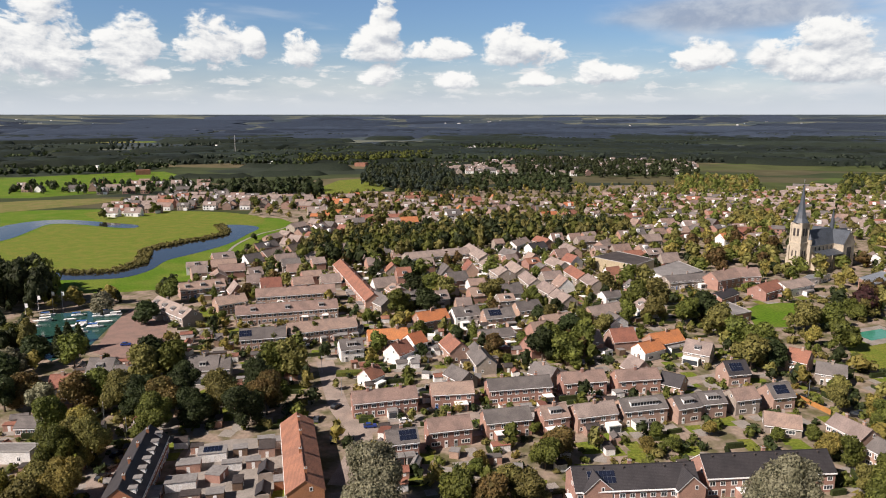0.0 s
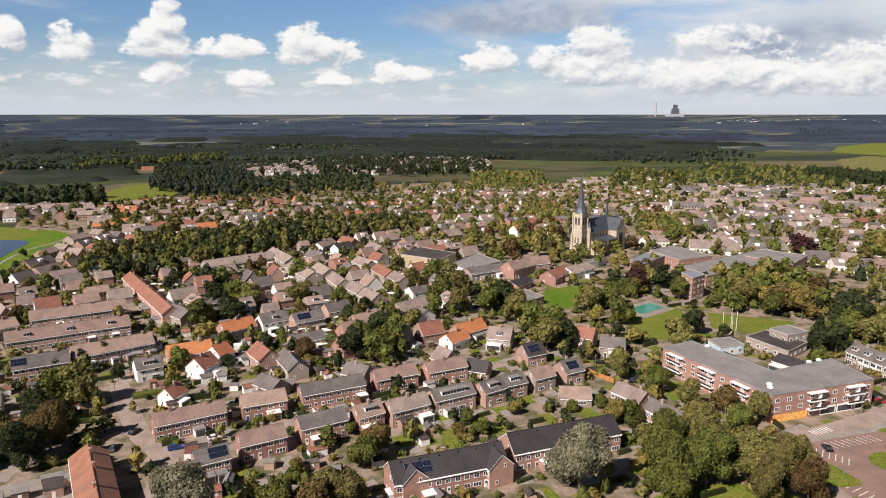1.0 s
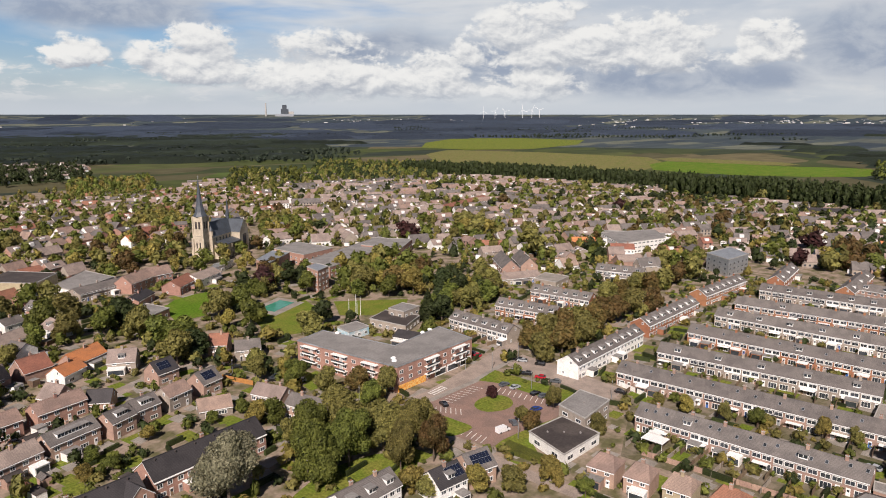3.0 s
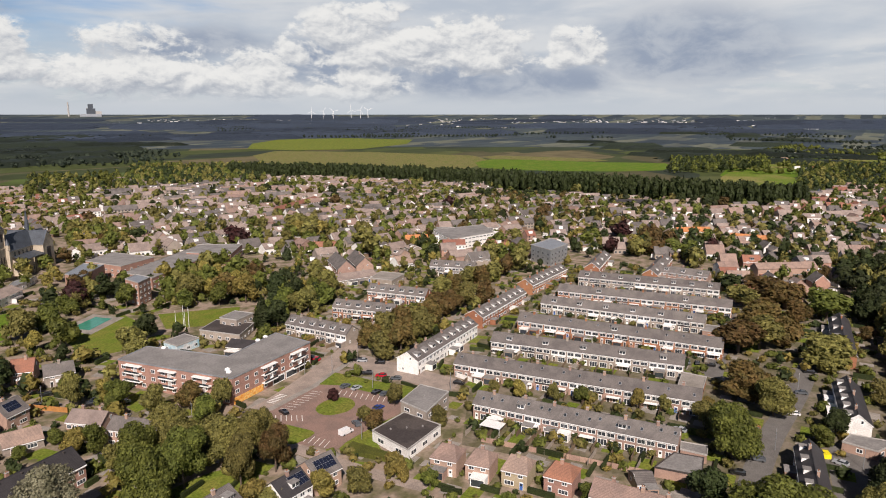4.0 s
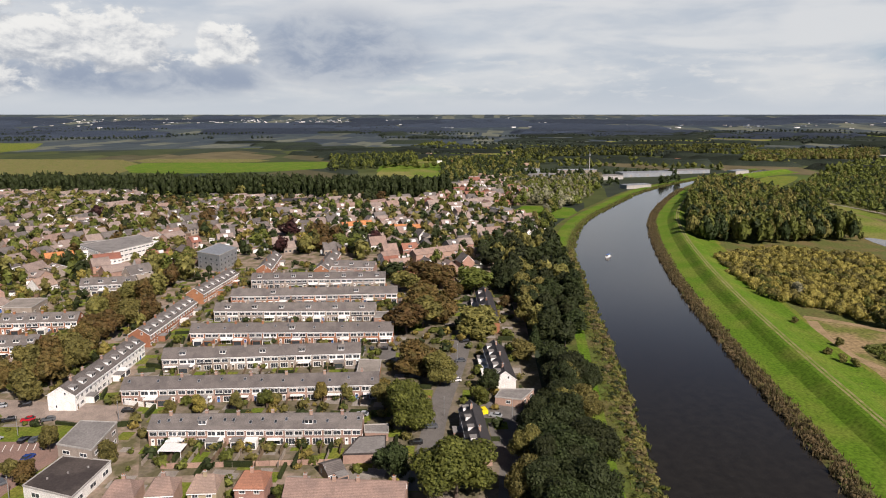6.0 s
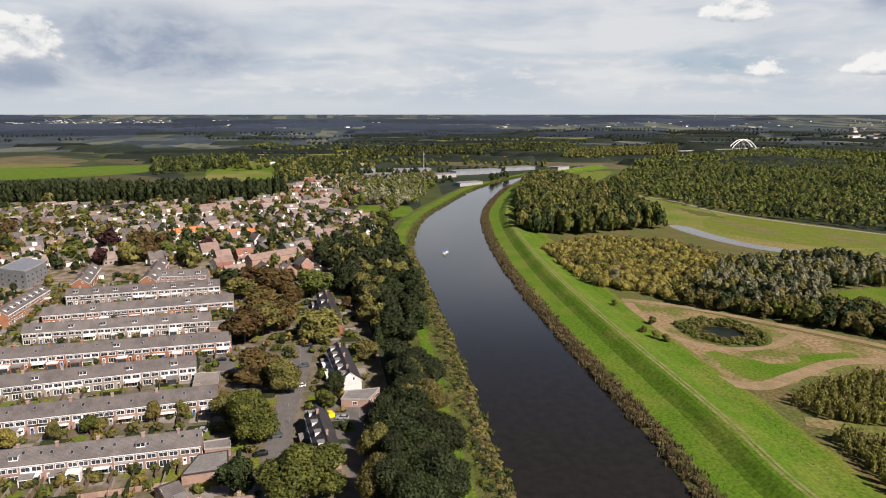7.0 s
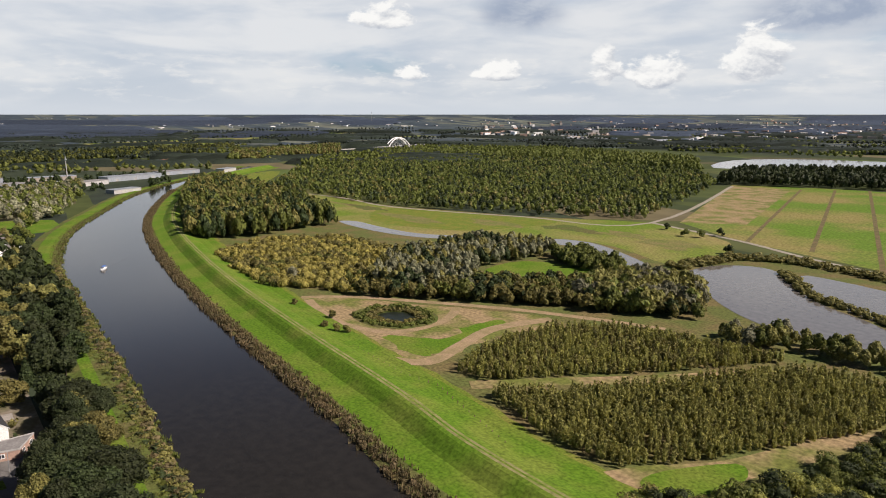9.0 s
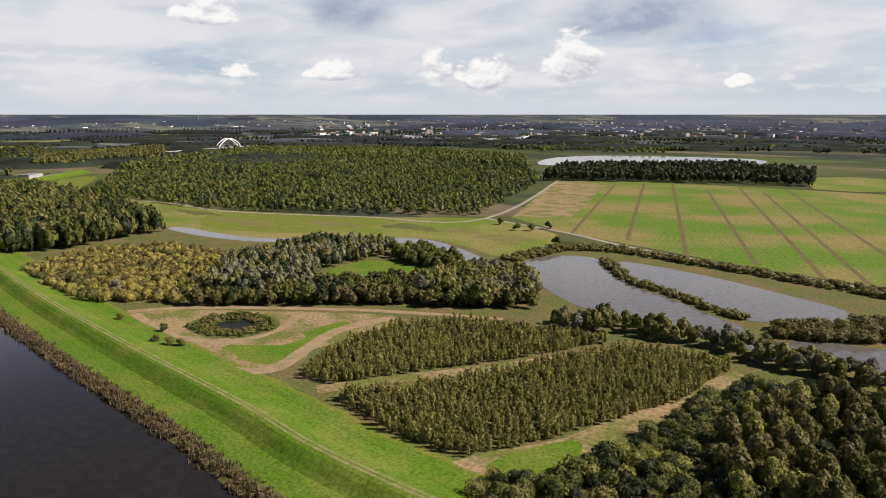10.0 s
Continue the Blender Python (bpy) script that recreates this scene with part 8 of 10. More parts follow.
# belts of trees behind the village
stand("poplar_belt", along([(812.0, 836.0), (853.5, 683.1), (866.8, 481.2), (870.5, 299.5), (840.2, 73.0), (868.1, 13.9)], 7.5, 0.35, 25, 3, 9), "leaf_dark", "long belt of tall trees behind the village", 80, 0.115, "oak", 1, 6, (22, 28), 0.62, "trees", 25, lumps=[(0, 0, 0.30, 0.27), (0.10, 0.05, 0.52, 0.28), (-0.08, -0.04, 0.70, 0.25), (0.05, 0, 0.84, 0.16)], hearts=4)
stand("stream_reeds", along(smooth(ISLAND_BANK, 4), 2.2, 0.4, 72, 4, 2.2), "leaf_olive", "tall olive reeds on the island's bank", 12, 0.3, "bush", 1, 4, (1.4, 2.6), 1.4, "reeds", 72, hearts=1)
for k, (step, h, leafs, poly) in enumerate(((9, (19, 25), ("leaf_deep", "leaf_dark", "leaf_deep"), [(-249.3, 335.4), (-206.0, 339.5), (-209.5, 358.7), (-226.5, 386.6), (-280.8, 380.2)]), (9, (12, 16), ("leaf_dark", "leaf_deep", "leaf_olive"), [(-194.8, 257.8), (-167.2, 264.0), (-185.2, 299.7), (-227.1, 303.8)]))):
    mixed("harbour_trees", fill(poly, step, 0.4, 640 + k), leafs, "tall dark trees beside the harbour", 330, 0.062, "oak", 1, 5, h, 0.62, "trees", 640 + k, hearts=9)
# larger groups of trees in and behind the village
for k, (label, step, h, leafs, poly) in enumerate((
        ("dense trees between two quarters of the village", 9.5, (11, 16), ("leaf_green", "leaf_olive", "leaf_dark", "leaf_green"), [(-99.5, 458.6), (-54.1, 448.0), (-25.2, 469.7), (19.1, 497.6), (97.7, 543.5), (150.2, 553.7), (165.1, 610.7), (59.9, 623.5), (-30.7, 578.0), (-99.6, 533.7)]),
        ("tall dark trees beside the far houses", 13, (15, 21), ("leaf_deep", "leaf_dark", "leaf_deep"), [(-258.9, 830.4), (-139.0, 808.2), (-167.6, 932.5), (-278.5, 932.5)]),
        # cloud shade over this wood is put into its dark leaf colours
        ("wood behind the village, cloud shade in its dark leaves", 13, (12, 17), ("leaf_deep", "leaf_far_shade"), [(-115.4, 977.4), (-16.6, 842.0), (35.5, 939.7), (-4.2, 1285.3), (-137.7, 1259.0)]),
        ("belt of trees behind the fields", 17, (12, 17), ("leaf_dark", "leaf_green"), [(-290.3, 1402.4), (-17.6, 1542.6), (-20.0, 1762.1), (-326.9, 1582.0)]),
        # dark leaf colours stand in for the cloud shade here
        ("trees among the far houses, cloud shade in their dark leaves", 19, (11, 16), ("leaf_deep", "leaf_dark"), [(25.8, 872.3), (162.0, 872.3), (200.0, 1081.3), (41.8, 1110.8)]),
        ("olive trees at the edge of the village", 14, (11, 17), ("leaf_green", "leaf_dark", "leaf_olive", "leaf_green"), [(571.4, 796.6), (764.4, 721.7), (981.3, 927.4), (846.6, 1120.4)]),
        ("trees beyond the church", 17, (11, 16), ("leaf_dark", "leaf_green", "leaf_olive"), [(472.6, 830.4), (549.3, 765.9), (722.0, 988.8), (622.7, 1072.2)]),
        ("dark wood at the edge of the fields", 20, (12, 17), ("leaf_deep", "leaf_dark"), [(123.7, 1173.0), (267.5, 1094.5), (388.5, 1086.1), (483.2, 1346.2), (165.8, 1539.9)]),
        ("trees among the farther houses", 15, (10, 15), ("leaf_olive", "leaf_green", "leaf_yellow"), [(277.3, 830.4), (369.9, 808.2), (475.4, 1044.4), (368.1, 1081.3)]),
        ("willows beside the works", 10, (9, 14), ("leaf_silver", "leaf_green", "leaf_willow"), [(769.0, -62.1), (756.5, -128.0), (929.2, -186.5), (1076.2, -194.0), (960.2, -95.2)]),
        ("trees along the river street", 18, (10, 15), ("leaf_green", "leaf_dark", "leaf_olive"), [(1026.1, 29.4), (1003.8, -84.1), (1306.0, -151.7), (1627.9, -126.7), (1494.8, 39.7)]),
        ("belt of trees behind the works", 20, (12, 18), ("leaf_dark", "leaf_green"), [(1511.9, -117.3), (1842.5, -756.0), (2192.6, -899.4), (1866.0, -145.9)]),
        ("tree row across the river bend", 14, (14, 19), ("leaf_green", "leaf_olive"), [(1416.1, -568.0), (1528.5, -901.6), (1868.5, -1101.1), (1685.8, -675.9)]),
        ("trees behind the poplars", 17, (13, 18), ("leaf_dark", "leaf_green"), [(1220.8, 238.5), (1351.3, 85.8), (1706.2, 109.9), (1546.1, 290.4)]))):
    mixed("tree_group", [q for q in fill(poly, step, 0.5, 600 + k)], leafs, label, 28, 0.15, "oak", 1, 5, h, 0.95, "trees", 600 + k, hearts=2)
sheet("river_meadow", [(683.6, -55.8), (674.2, -106.5), (748.8, -121.7), (766.6, -69.1)], 0.10, "grass", "green meadow beside the river", "meadow", 2)

# shrubs and small trees in the gardens of the long rows
rows = ([(194.5, 90.5), (197.6, 32.9)], [(228.6, 115.2), (235.4, 31.2)], [(261.6, 116.6), (269.7, 38.5)], [(293.5, 117.4), (299.5, 34.0)], [(329.3, 118.8), (333.1, 45.2)], [(362.4, 121.4), (370.4, 39.5)], [(398.1, 121.1), (404.5, 46.8)])
for k, leaf in enumerate(("leaf_green", "leaf_dark", "leaf_olive")):
    stand("row_shrubs", [(x + rr.uniform(-3, 3), y + rr.uniform(-2, 2)) for i, q in enumerate(rows) for x, y in along(q, 6.0, 0.5, 900 + k * 10 + i, 2, 4.0)], leaf, "shrubs in the gardens of the long rows", 30, 0.2, "bush", 1, 5, (1.2, 3.2), 1.05, "shrubs", 900 + k, hearts=1)
# loose trees and shrubs on the open ground of the village
for k, leaf in enumerate(("leaf_green", "leaf_olive", "leaf_dark", "leaf_yellow")):
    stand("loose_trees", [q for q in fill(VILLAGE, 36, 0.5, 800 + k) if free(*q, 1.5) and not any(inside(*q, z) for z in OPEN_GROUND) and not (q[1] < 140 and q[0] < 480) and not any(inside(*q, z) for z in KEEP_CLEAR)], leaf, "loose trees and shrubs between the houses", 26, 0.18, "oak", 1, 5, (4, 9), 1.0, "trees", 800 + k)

plant_all(320)

# ---------------- fields, far woods, distance ----------------
for order, (mat, label, pts) in enumerate((
        ("grass", "bright green meadow beyond the village", [(-721.7, 1044.4), (-576.5, 830.4), (-442.2, 891.5), (-426.5, 1081.3), (-497.6, 1233.7), (-638.5, 1141.9)]),
        ("dry_grass", "tan stubble field", [(-6.1, 1868.2), (181.4, 1926.2), (259.1, 1713.4), (226.5, 1582.0), (58.5, 1562.0)]),
        ("dry_grass", "tan field beside the meadow", [(-540.3, 777.0), (-419.4, 830.4), (-378.5, 808.2), (-436.1, 729.9), (-485.4, 696.1)]),
        ("dry_grass", "tan stubble field behind the poplars", [(1093.8, 1037.4), (1472.2, 1344.5), (1540.1, 762.2), (1163.4, 587.9), (1084.2, 784.5)]),
        ("grass", "bright green field behind the poplars", [(1196.6, 580.5), (1437.4, 665.6), (1448.9, 431.0), (1485.8, 291.0), (1296.2, 258.7), (1193.0, 407.9)]),
        ("dry_grass", "tan field behind the poplars", [(1456.0, 674.2), (1560.9, 710.5), (1563.0, 465.1), (1466.8, 436.3)]),
        ("grass", "green field beside the wood", [(1127.3, 121.6), (1366.6, 159.0), (1489.1, 57.0), (1263.4, 38.3)]),
        ("meadow", "pale green field far off", [(1537.6, 167.4), (2171.6, 3.3), (1930.9, -180.2), (1694.0, -49.6), (1392.5, 99.8)]),
        ("meadow", "pale green field far off", [(1025.1, 121.3), (1345.3, 147.2), (1245.4, 42.2), (1077.4, 45.5)]),
        ("meadow", "wide pale meadow far off", [(2537.2, -340.6), (2708.9, -846.9), (2704.3, -1212.1), (2499.1, -1120.6), (2211.5, -556.9)]),
        ("dry_grass", "tan field far off", [(2071.4, -468.5), (2161.5, -791.8), (1999.8, -805.4), (1918.8, -533.2)]),
        ("grass", "green field beside the river", [(1548.0, -526.1), (1875.2, -738.4), (1636.0, -659.6), (1500.4, -550.5)]),
        ("meadow", "pale meadow beyond the arched bridge", [(2847.0, -857.4), (3198.4, -1508.2), (2907.6, -1747.4), (2362.2, -1882.2), (2687.8, -1373.6)]),
        ("lawn", "green meadow on the river bend", [(943.6, -373.8), (1132.6, -492.1), (1140.6, -549.0), (999.2, -463.8), (929.4, -409.0)]),
        ("meadow", "green meadow beside the far wood", [(172.0, -1045.0), (199.3, -1249.1), (116.7, -1275.6), (72.5, -1086.6)]),
        ("meadow", "pale meadow far off", [(-1662.0, 2431.6), (-1488.1, 2770.7), (-731.6, 2976.3), (-634.9, 2762.8), (-1148.7, 2428.0)]),
        ("lawn", "dark green field at the edge of the village", [(-160.5, 872.3), (-160.0, 1062.5), (-83.2, 1081.3), (-88.3, 866.0)]),
        ("lawn", "dark green field far off", [(1519.6, 1496.7), (2122.8, 1900.4), (2356.1, 1434.1), (1669.5, 1193.3)]))):
    sheet("field", pts, 0.10 + 0.03 * order, mat, label, "field", 2)


def canopies(name, leaf, places, label, seed):
    """Distant woods: rough canopies with uneven tops and edges, one mesh."""
    rs = np.random.RandomState(seed)
    vs, fs, n = [], [], 0
    for heading, d, width, depth, h in places:
        # true distance d, pulled in and shrunk to fit the camera's view
        r = d if d <= 2500 else 2500 + 2300 * (1 - 2500 / d)
        k = r / d
        cx, cy = r * math.sin(radians(heading)), r * math.cos(radians(heading))
        a = radians(-heading) + rs.uniform(-0.35, 0.35)
        nx, ny = max(4, int(width / (9 + d * 0.006))), max(2, int(depth / 22))
        nx, ny = min(nx, 36), min(ny, 6)
        u = np.linspace(-0.5, 0.5, nx + 1)
        w = np.linspace(-0.5, 0.5, ny + 1)
        U, V = np.meshgrid(u, w, indexing="ij")
        edge = np.minimum(1, 6 * np.minimum(0.5 - np.abs(V), 0.5 - np.abs(U)))
        taper = np.sqrt(np.maximum(0.04, 1 - (2 * U) ** 2 * 0.85))
        X = U * width * k + rs.uniform(-0.3, 0.3, U.shape) * width * k / nx
        Y = V * depth * k * taper + rs.uniform(-0.3, 0.3, U.shape) * depth * k / ny
        Z = h * k * (0.62 + 0.38 * rs.rand(*U.shape)) * (edge > 0)
        gx, gy = cx + X * math.cos(a) - Y * math.sin(a), cy + X * math.sin(a) + Y * math.cos(a)
        rr = np.hypot(gx, gy)
        kk = np.maximum(1e-4, 1 - (rr - 2500) / 2300)
        ground = np.where(rr > 2500, EYE * (1 - rr * kk / 2500), 0)
        vs.append(np.stack([gx, gy, ground - 0.5 + Z], -1).reshape(-1, 3))
        i = np.arange((nx + 1) * (ny + 1)).reshape(nx + 1, ny + 1)
        q = np.stack([i[:-1, :-1], i[1:, :-1], i[1:, 1:], i[:-1, 1:]], -1).reshape(-1, 4)
        fs.append(np.concatenate([q[:, [0, 1, 2]], q[:, [0, 2, 3]]]) + n)
        n += (nx + 1) * (ny + 1)
    return tagged(new(name, mesh_of(name, np.concatenate(vs), np.concatenate(fs), leaf)), label, "wood", kind="stuff")


def far_places(seed, h0, h1, y0, y1, count, wide, deep, tall):
    """Random far woods between two headings, evenly spread by how low they stand under the horizon (degrees)."""
    rng = random.Random(seed)
    out = []
    for _ in range(count):
        dep = rng.uniform(y0, y1)
        d = EYE / math.tan(radians(dep))
        out.append((rng.uniform(h0, h1), d, rng.uniform(*wide) * (d / 1800) ** 0.6, rng.uniform(*deep) * (d / 1800), rng.uniform(*tall)))
    return out


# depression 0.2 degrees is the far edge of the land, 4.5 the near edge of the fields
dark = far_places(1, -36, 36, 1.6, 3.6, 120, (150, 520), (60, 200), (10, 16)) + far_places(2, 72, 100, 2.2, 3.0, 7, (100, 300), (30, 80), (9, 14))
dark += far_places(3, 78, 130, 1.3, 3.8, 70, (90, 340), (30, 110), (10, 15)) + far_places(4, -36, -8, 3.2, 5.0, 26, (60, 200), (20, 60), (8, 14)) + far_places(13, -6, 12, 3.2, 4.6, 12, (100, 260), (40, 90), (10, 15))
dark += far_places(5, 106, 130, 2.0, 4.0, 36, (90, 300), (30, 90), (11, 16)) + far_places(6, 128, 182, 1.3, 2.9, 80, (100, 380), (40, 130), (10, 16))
# cloud shade on these woods comes from their darkened leaf colour
canopies("distant_woods", "leaf_far_shade", dark, "distant woods and tree lines, cloud shade in their dark colour", 3)
# these woods get leaves whose colour holds the distance haze
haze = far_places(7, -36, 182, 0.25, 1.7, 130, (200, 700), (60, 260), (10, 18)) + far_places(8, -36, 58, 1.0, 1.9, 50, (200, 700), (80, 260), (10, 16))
canopies("farthest_woods", "leaf_haze", haze, "woods towards the horizon, blue haze put into their leaf colour", 4)


def tree_lines(name, leaf, h0, h1, d0, d1, count, seed, tall=(9, 15)):
    """Hedgerows and small clumps of trees over the far fields."""
    rng = random.Random(seed)
    pts = []
    for _ in range(count):
        dep, head = rng.uniform(d0, d1), rng.uniform(h0, h1)
        d = EYE / math.tan(radians(dep))
        turn = radians(-head + rng.choice((8, -12, 20, 75)) + rng.uniform(-8, 8))
        n = rng.randint(3, 22)
        step = 10 + d * 0.003
        x, y = d * math.sin(radians(head)), d * math.cos(radians(head))
        for i in range(n):
            px, py = x + math.cos(turn) * i * step + rng.uniform(-4, 4), y + math.sin(turn) * i * step + rng.uniform(-4, 4)
            far = math.hypot(px, py)
            k = 1.0 if far <= 2500 else (2500 + 2300 * (1 - 2500 / far)) / far
            pts.append((px * k, py * k))
    stand(name, pts, leaf, "hedgerows and clumps of trees over the far fields", 5, 0.34, "oak", 1, 5, tall, 1.05, "trees", seed, hearts=1, lumps=[(0, 0, 0.5, 0.42), (0.2, 0.1, 0.62, 0.28)])


tree_lines("hedgerows", "leaf_far_shade", -36, 38, 1.5, 3.8, 100, 41)
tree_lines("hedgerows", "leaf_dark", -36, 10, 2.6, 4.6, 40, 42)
tree_lines("hedgerows", "leaf_far_shade", 38, 82, 0.9, 1.9, 60, 43)
tree_lines("hedgerows", "leaf_far_shade", 82, 112, 1.2, 3.6, 60, 47)
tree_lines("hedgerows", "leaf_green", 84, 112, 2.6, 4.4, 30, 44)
tree_lines("hedgerows", "leaf_far_shade", 110, 182, 1.1, 2.8, 170, 45)
tree_lines("hedgerows", "leaf_green", 140, 182, 1.6, 3.0, 40, 46)


def far_buildings(name, places, mats, label, seed, size=(8, 40), tall=(4, 12)):
    """Pale sheds and blocks far away, one mesh."""
    rng = random.Random(seed)
    s = Shape()
    for heading, dep in places:
        d = EYE / math.tan(radians(dep))
        r = d if d <= 2500 else 2500 + 2300 * (1 - 2500 / d)
        k = r / d
        x, y = r * math.sin(radians(heading)), r * math.cos(radians(heading))
        w, e, h, g = rng.uniform(*size) * k, rng.uniform(*size) * 0.6 * k, rng.uniform(*tall) * k, gz(x, y)
        a = rng.uniform(0, 3.1)
        pts = [(x + math.cos(a) * p - math.sin(a) * q, y + math.sin(a) * p + math.cos(a) * q) for p, q in ((-w, -e), (w, -e), (w, e), (-w, e))]
        s.prism(pts, g - 1, g + h, rng.randrange(len(mats)))
    return tagged(new(name, s.mesh(name, mats)), label, "buildings", kind="stuff")


_b = random.Random(9)
far_buildings("distant_town", [(_b.gauss(162, 9), _b.uniform(0.5, 1.5)) for _ in range(150)] + [(_b.uniform(132, 180), _b.uniform(0.3, 1.9)) for _ in range(420)], ["concrete", "render_white", "brick_brown", "brick_grey"], "pale blocks of a distant town", 1, (6, 24), (5, 18))
far_buildings("distant_sheds", [(_b.gauss(140.5, 2.2), _b.uniform(1.75, 2.1)) for _ in range(26)] + [(_b.gauss(146, 2), _b.uniform(1.75, 2.15)) for _ in range(26)] + [(_b.uniform(48, 130), _b.uniform(0.25, 1.1)) for _ in range(260)] + [(_b.uniform(38, 84), _b.uniform(0.34, 0.66)) for _ in range(330)] + [(_b.uniform(-34, 60), _b.uniform(0.3, 0.9)) for _ in range(90)],
              ["render_white", "concrete", "metal_grey"], "white sheds and greenhouses far off", 2, (6, 26), (4, 8))
far_buildings("distant_farms", [(_b.uniform(-34, 12), _b.uniform(2.0, 4.8)) for _ in range(22)] + [(_b.uniform(80, 112), _b.uniform(2.6, 4.2)) for _ in range(26)], ["brick_brown", "tile_red", "render_white"], "distant farm buildings", 3, (5, 14), (4, 8))


def turbine(p, h, turn):
    ob = thing("wind_turbine", p[0], p[1], 0, "white wind turbine on the horizon", "turbine", "wind farm")
    part("tower", Shape().ring(h * 0.022, 0, h * 0.012, h, 10), ob, mats=["paint_white"])
    part("nacelle", Shape().box(-h * 0.03, h * 0.03, -h * 0.05, h * 0.03, h - h * 0.02, h + h * 0.025), ob, mats=["paint_white"])
    hx, hy = p[0], p[1]
    face = math.degrees(math.atan2(hy, hx)) - 90
    for i in range(3):
        b = Shape()
        b.prism([(-h * 0.012, -0.3), (h * 0.014, -0.3), (h * 0.005, 0.3), (-h * 0.004, 0.3)], 0, h * 0.62)
        part("blade", b, ob, Matrix.Translation((0, 0, h)) @ pose(0, 0, 0, 0, 0, face) @ Matrix.Translation((0, -h * 0.055, 0)) @ Matrix.Rotation(radians(turn + 120 * i), 4, "Y"), mats=["paint_white"])
    return ob


for i, p in enumerate(((3432.9, 2826.7), (3476.8, 2769.6), (3514.4, 2719.4), (3614.3, 2656.1), (3647.4, 2608.8), (3674.4, 2569.3))):
    turbine(p, 46 if i < 3 else 52, i * 37)


def power_station(p):
    ob = thing("power_station", p[0], p[1], math.degrees(math.atan2(p[1], p[0])) - 90, "grey power station with a tall chimney on the horizon", "power station")
    part("boiler_house", Shape().box(-24, 24, -14, 14, -4, 46).box(-15, 13, -10, 10, 46, 72), ob, mats=["slate"])
    part("turbine_hall", Shape().box(-60, 55, -18, 18, -4, 14), ob, mats=["metal_grey"])
    part("annex", Shape().box(24.2, 56, -12, 12, -4, 30), ob, mats=["concrete"])
    part("chimney", Shape().ring(5.4, -4, 3.8, 84, 12), ob, Matrix.Translation((-118, 0, 0)), mats=["concrete"])
    part("chimney", Shape().ring(3, -4, 2.4, 50, 12), ob, Matrix.Translation((-20, 4, 0)), mats=["concrete"])


power_station((2641.3, 3836.2))


def mast(p, h, label):
    ob = thing("mast", p[0], p[1], 0, label, "mast")
    part("pole", Shape().ring(1.0, 0, 0.5, h, 8), ob, mats=["concrete"])
    part("platform", Shape().ring(1.8, h * 0.86, 1.8, h * 0.9, 10).ring(1.8, h * 0.9, 0.5, h * 0.92, 10), ob, mats=["metal_grey"])


mast((1167.0, -214.4), 38, "grey telecom mast among the works sheds")
mast((-518.2, 1737.4), 50, "pale mast rising from the fields")
mast((3522.4, -2301.5), 60, "thin mast on the horizon")


def arch_bridge(a, b):
    """A white arched bridge over the river far off."""
    (ax, ay), (bx, by) = a, b
    L = math.dist(a, b)
    ob = thing("arch_bridge", (ax + bx) / 2, (ay + by) / 2, math.degrees(math.atan2(by - ay, bx - ax)), "white steel arch bridge over the far river", "bridge")
    part("deck", Shape().box(-L * 2.6, L * 1.3, -6, 6, 5, 6.5), ob, mats=["concrete"])
    for y in (-5.5, 5.5):
        s = Shape()
        n = 20
        for i in range(n):
            t0, t1 = i / n, (i + 1) / n
            x0, x1 = (t0 - 0.5) * L, (t1 - 0.5) * L
            z0, z1 = 6.5 + L * 0.22 * 4 * t0 * (1 - t0), 6.5 + L * 0.22 * 4 * t1 * (1 - t1)
            for o0, o1, q in ((-0.9, -0.9, 0), (0.9, 0.9, 1)):
                s.face([(x0, y + o0, z0), (x1, y + o0, z1), (x1, y + o0, z1 + 2.2), (x0, y + o0, z0 + 2.2)])
            s.face([(x0, y - 0.9, z0 + 2.2), (x1, y - 0.9, z1 + 2.2), (x1, y + 0.9, z1 + 2.2), (x0, y + 0.9, z0 + 2.2)])
        part("arch", s, ob, mats=["paint_white"])
        for i in range(1, 10):
            t = i / 10
            part("hanger", Shape().box(-0.15, 0.15, -0.15, 0.15, 6.5, 6.5 + L * 0.22 * 4 * t * (1 - t)), ob, Matrix.Translation(((t - 0.5) * L, y, 0)), mats=["paint_white"])
    for q in (-0.5, 0.5, -1.4, -2.2):
        part("pier", Shape().box(-1.5, 1.5, -5, 5, -0.5, 5), ob, Matrix.Translation((q * L, 0, 0)), mats=["concrete"])


arch_bridge((1723.7, -1180.9), (1757.9, -1280.9))

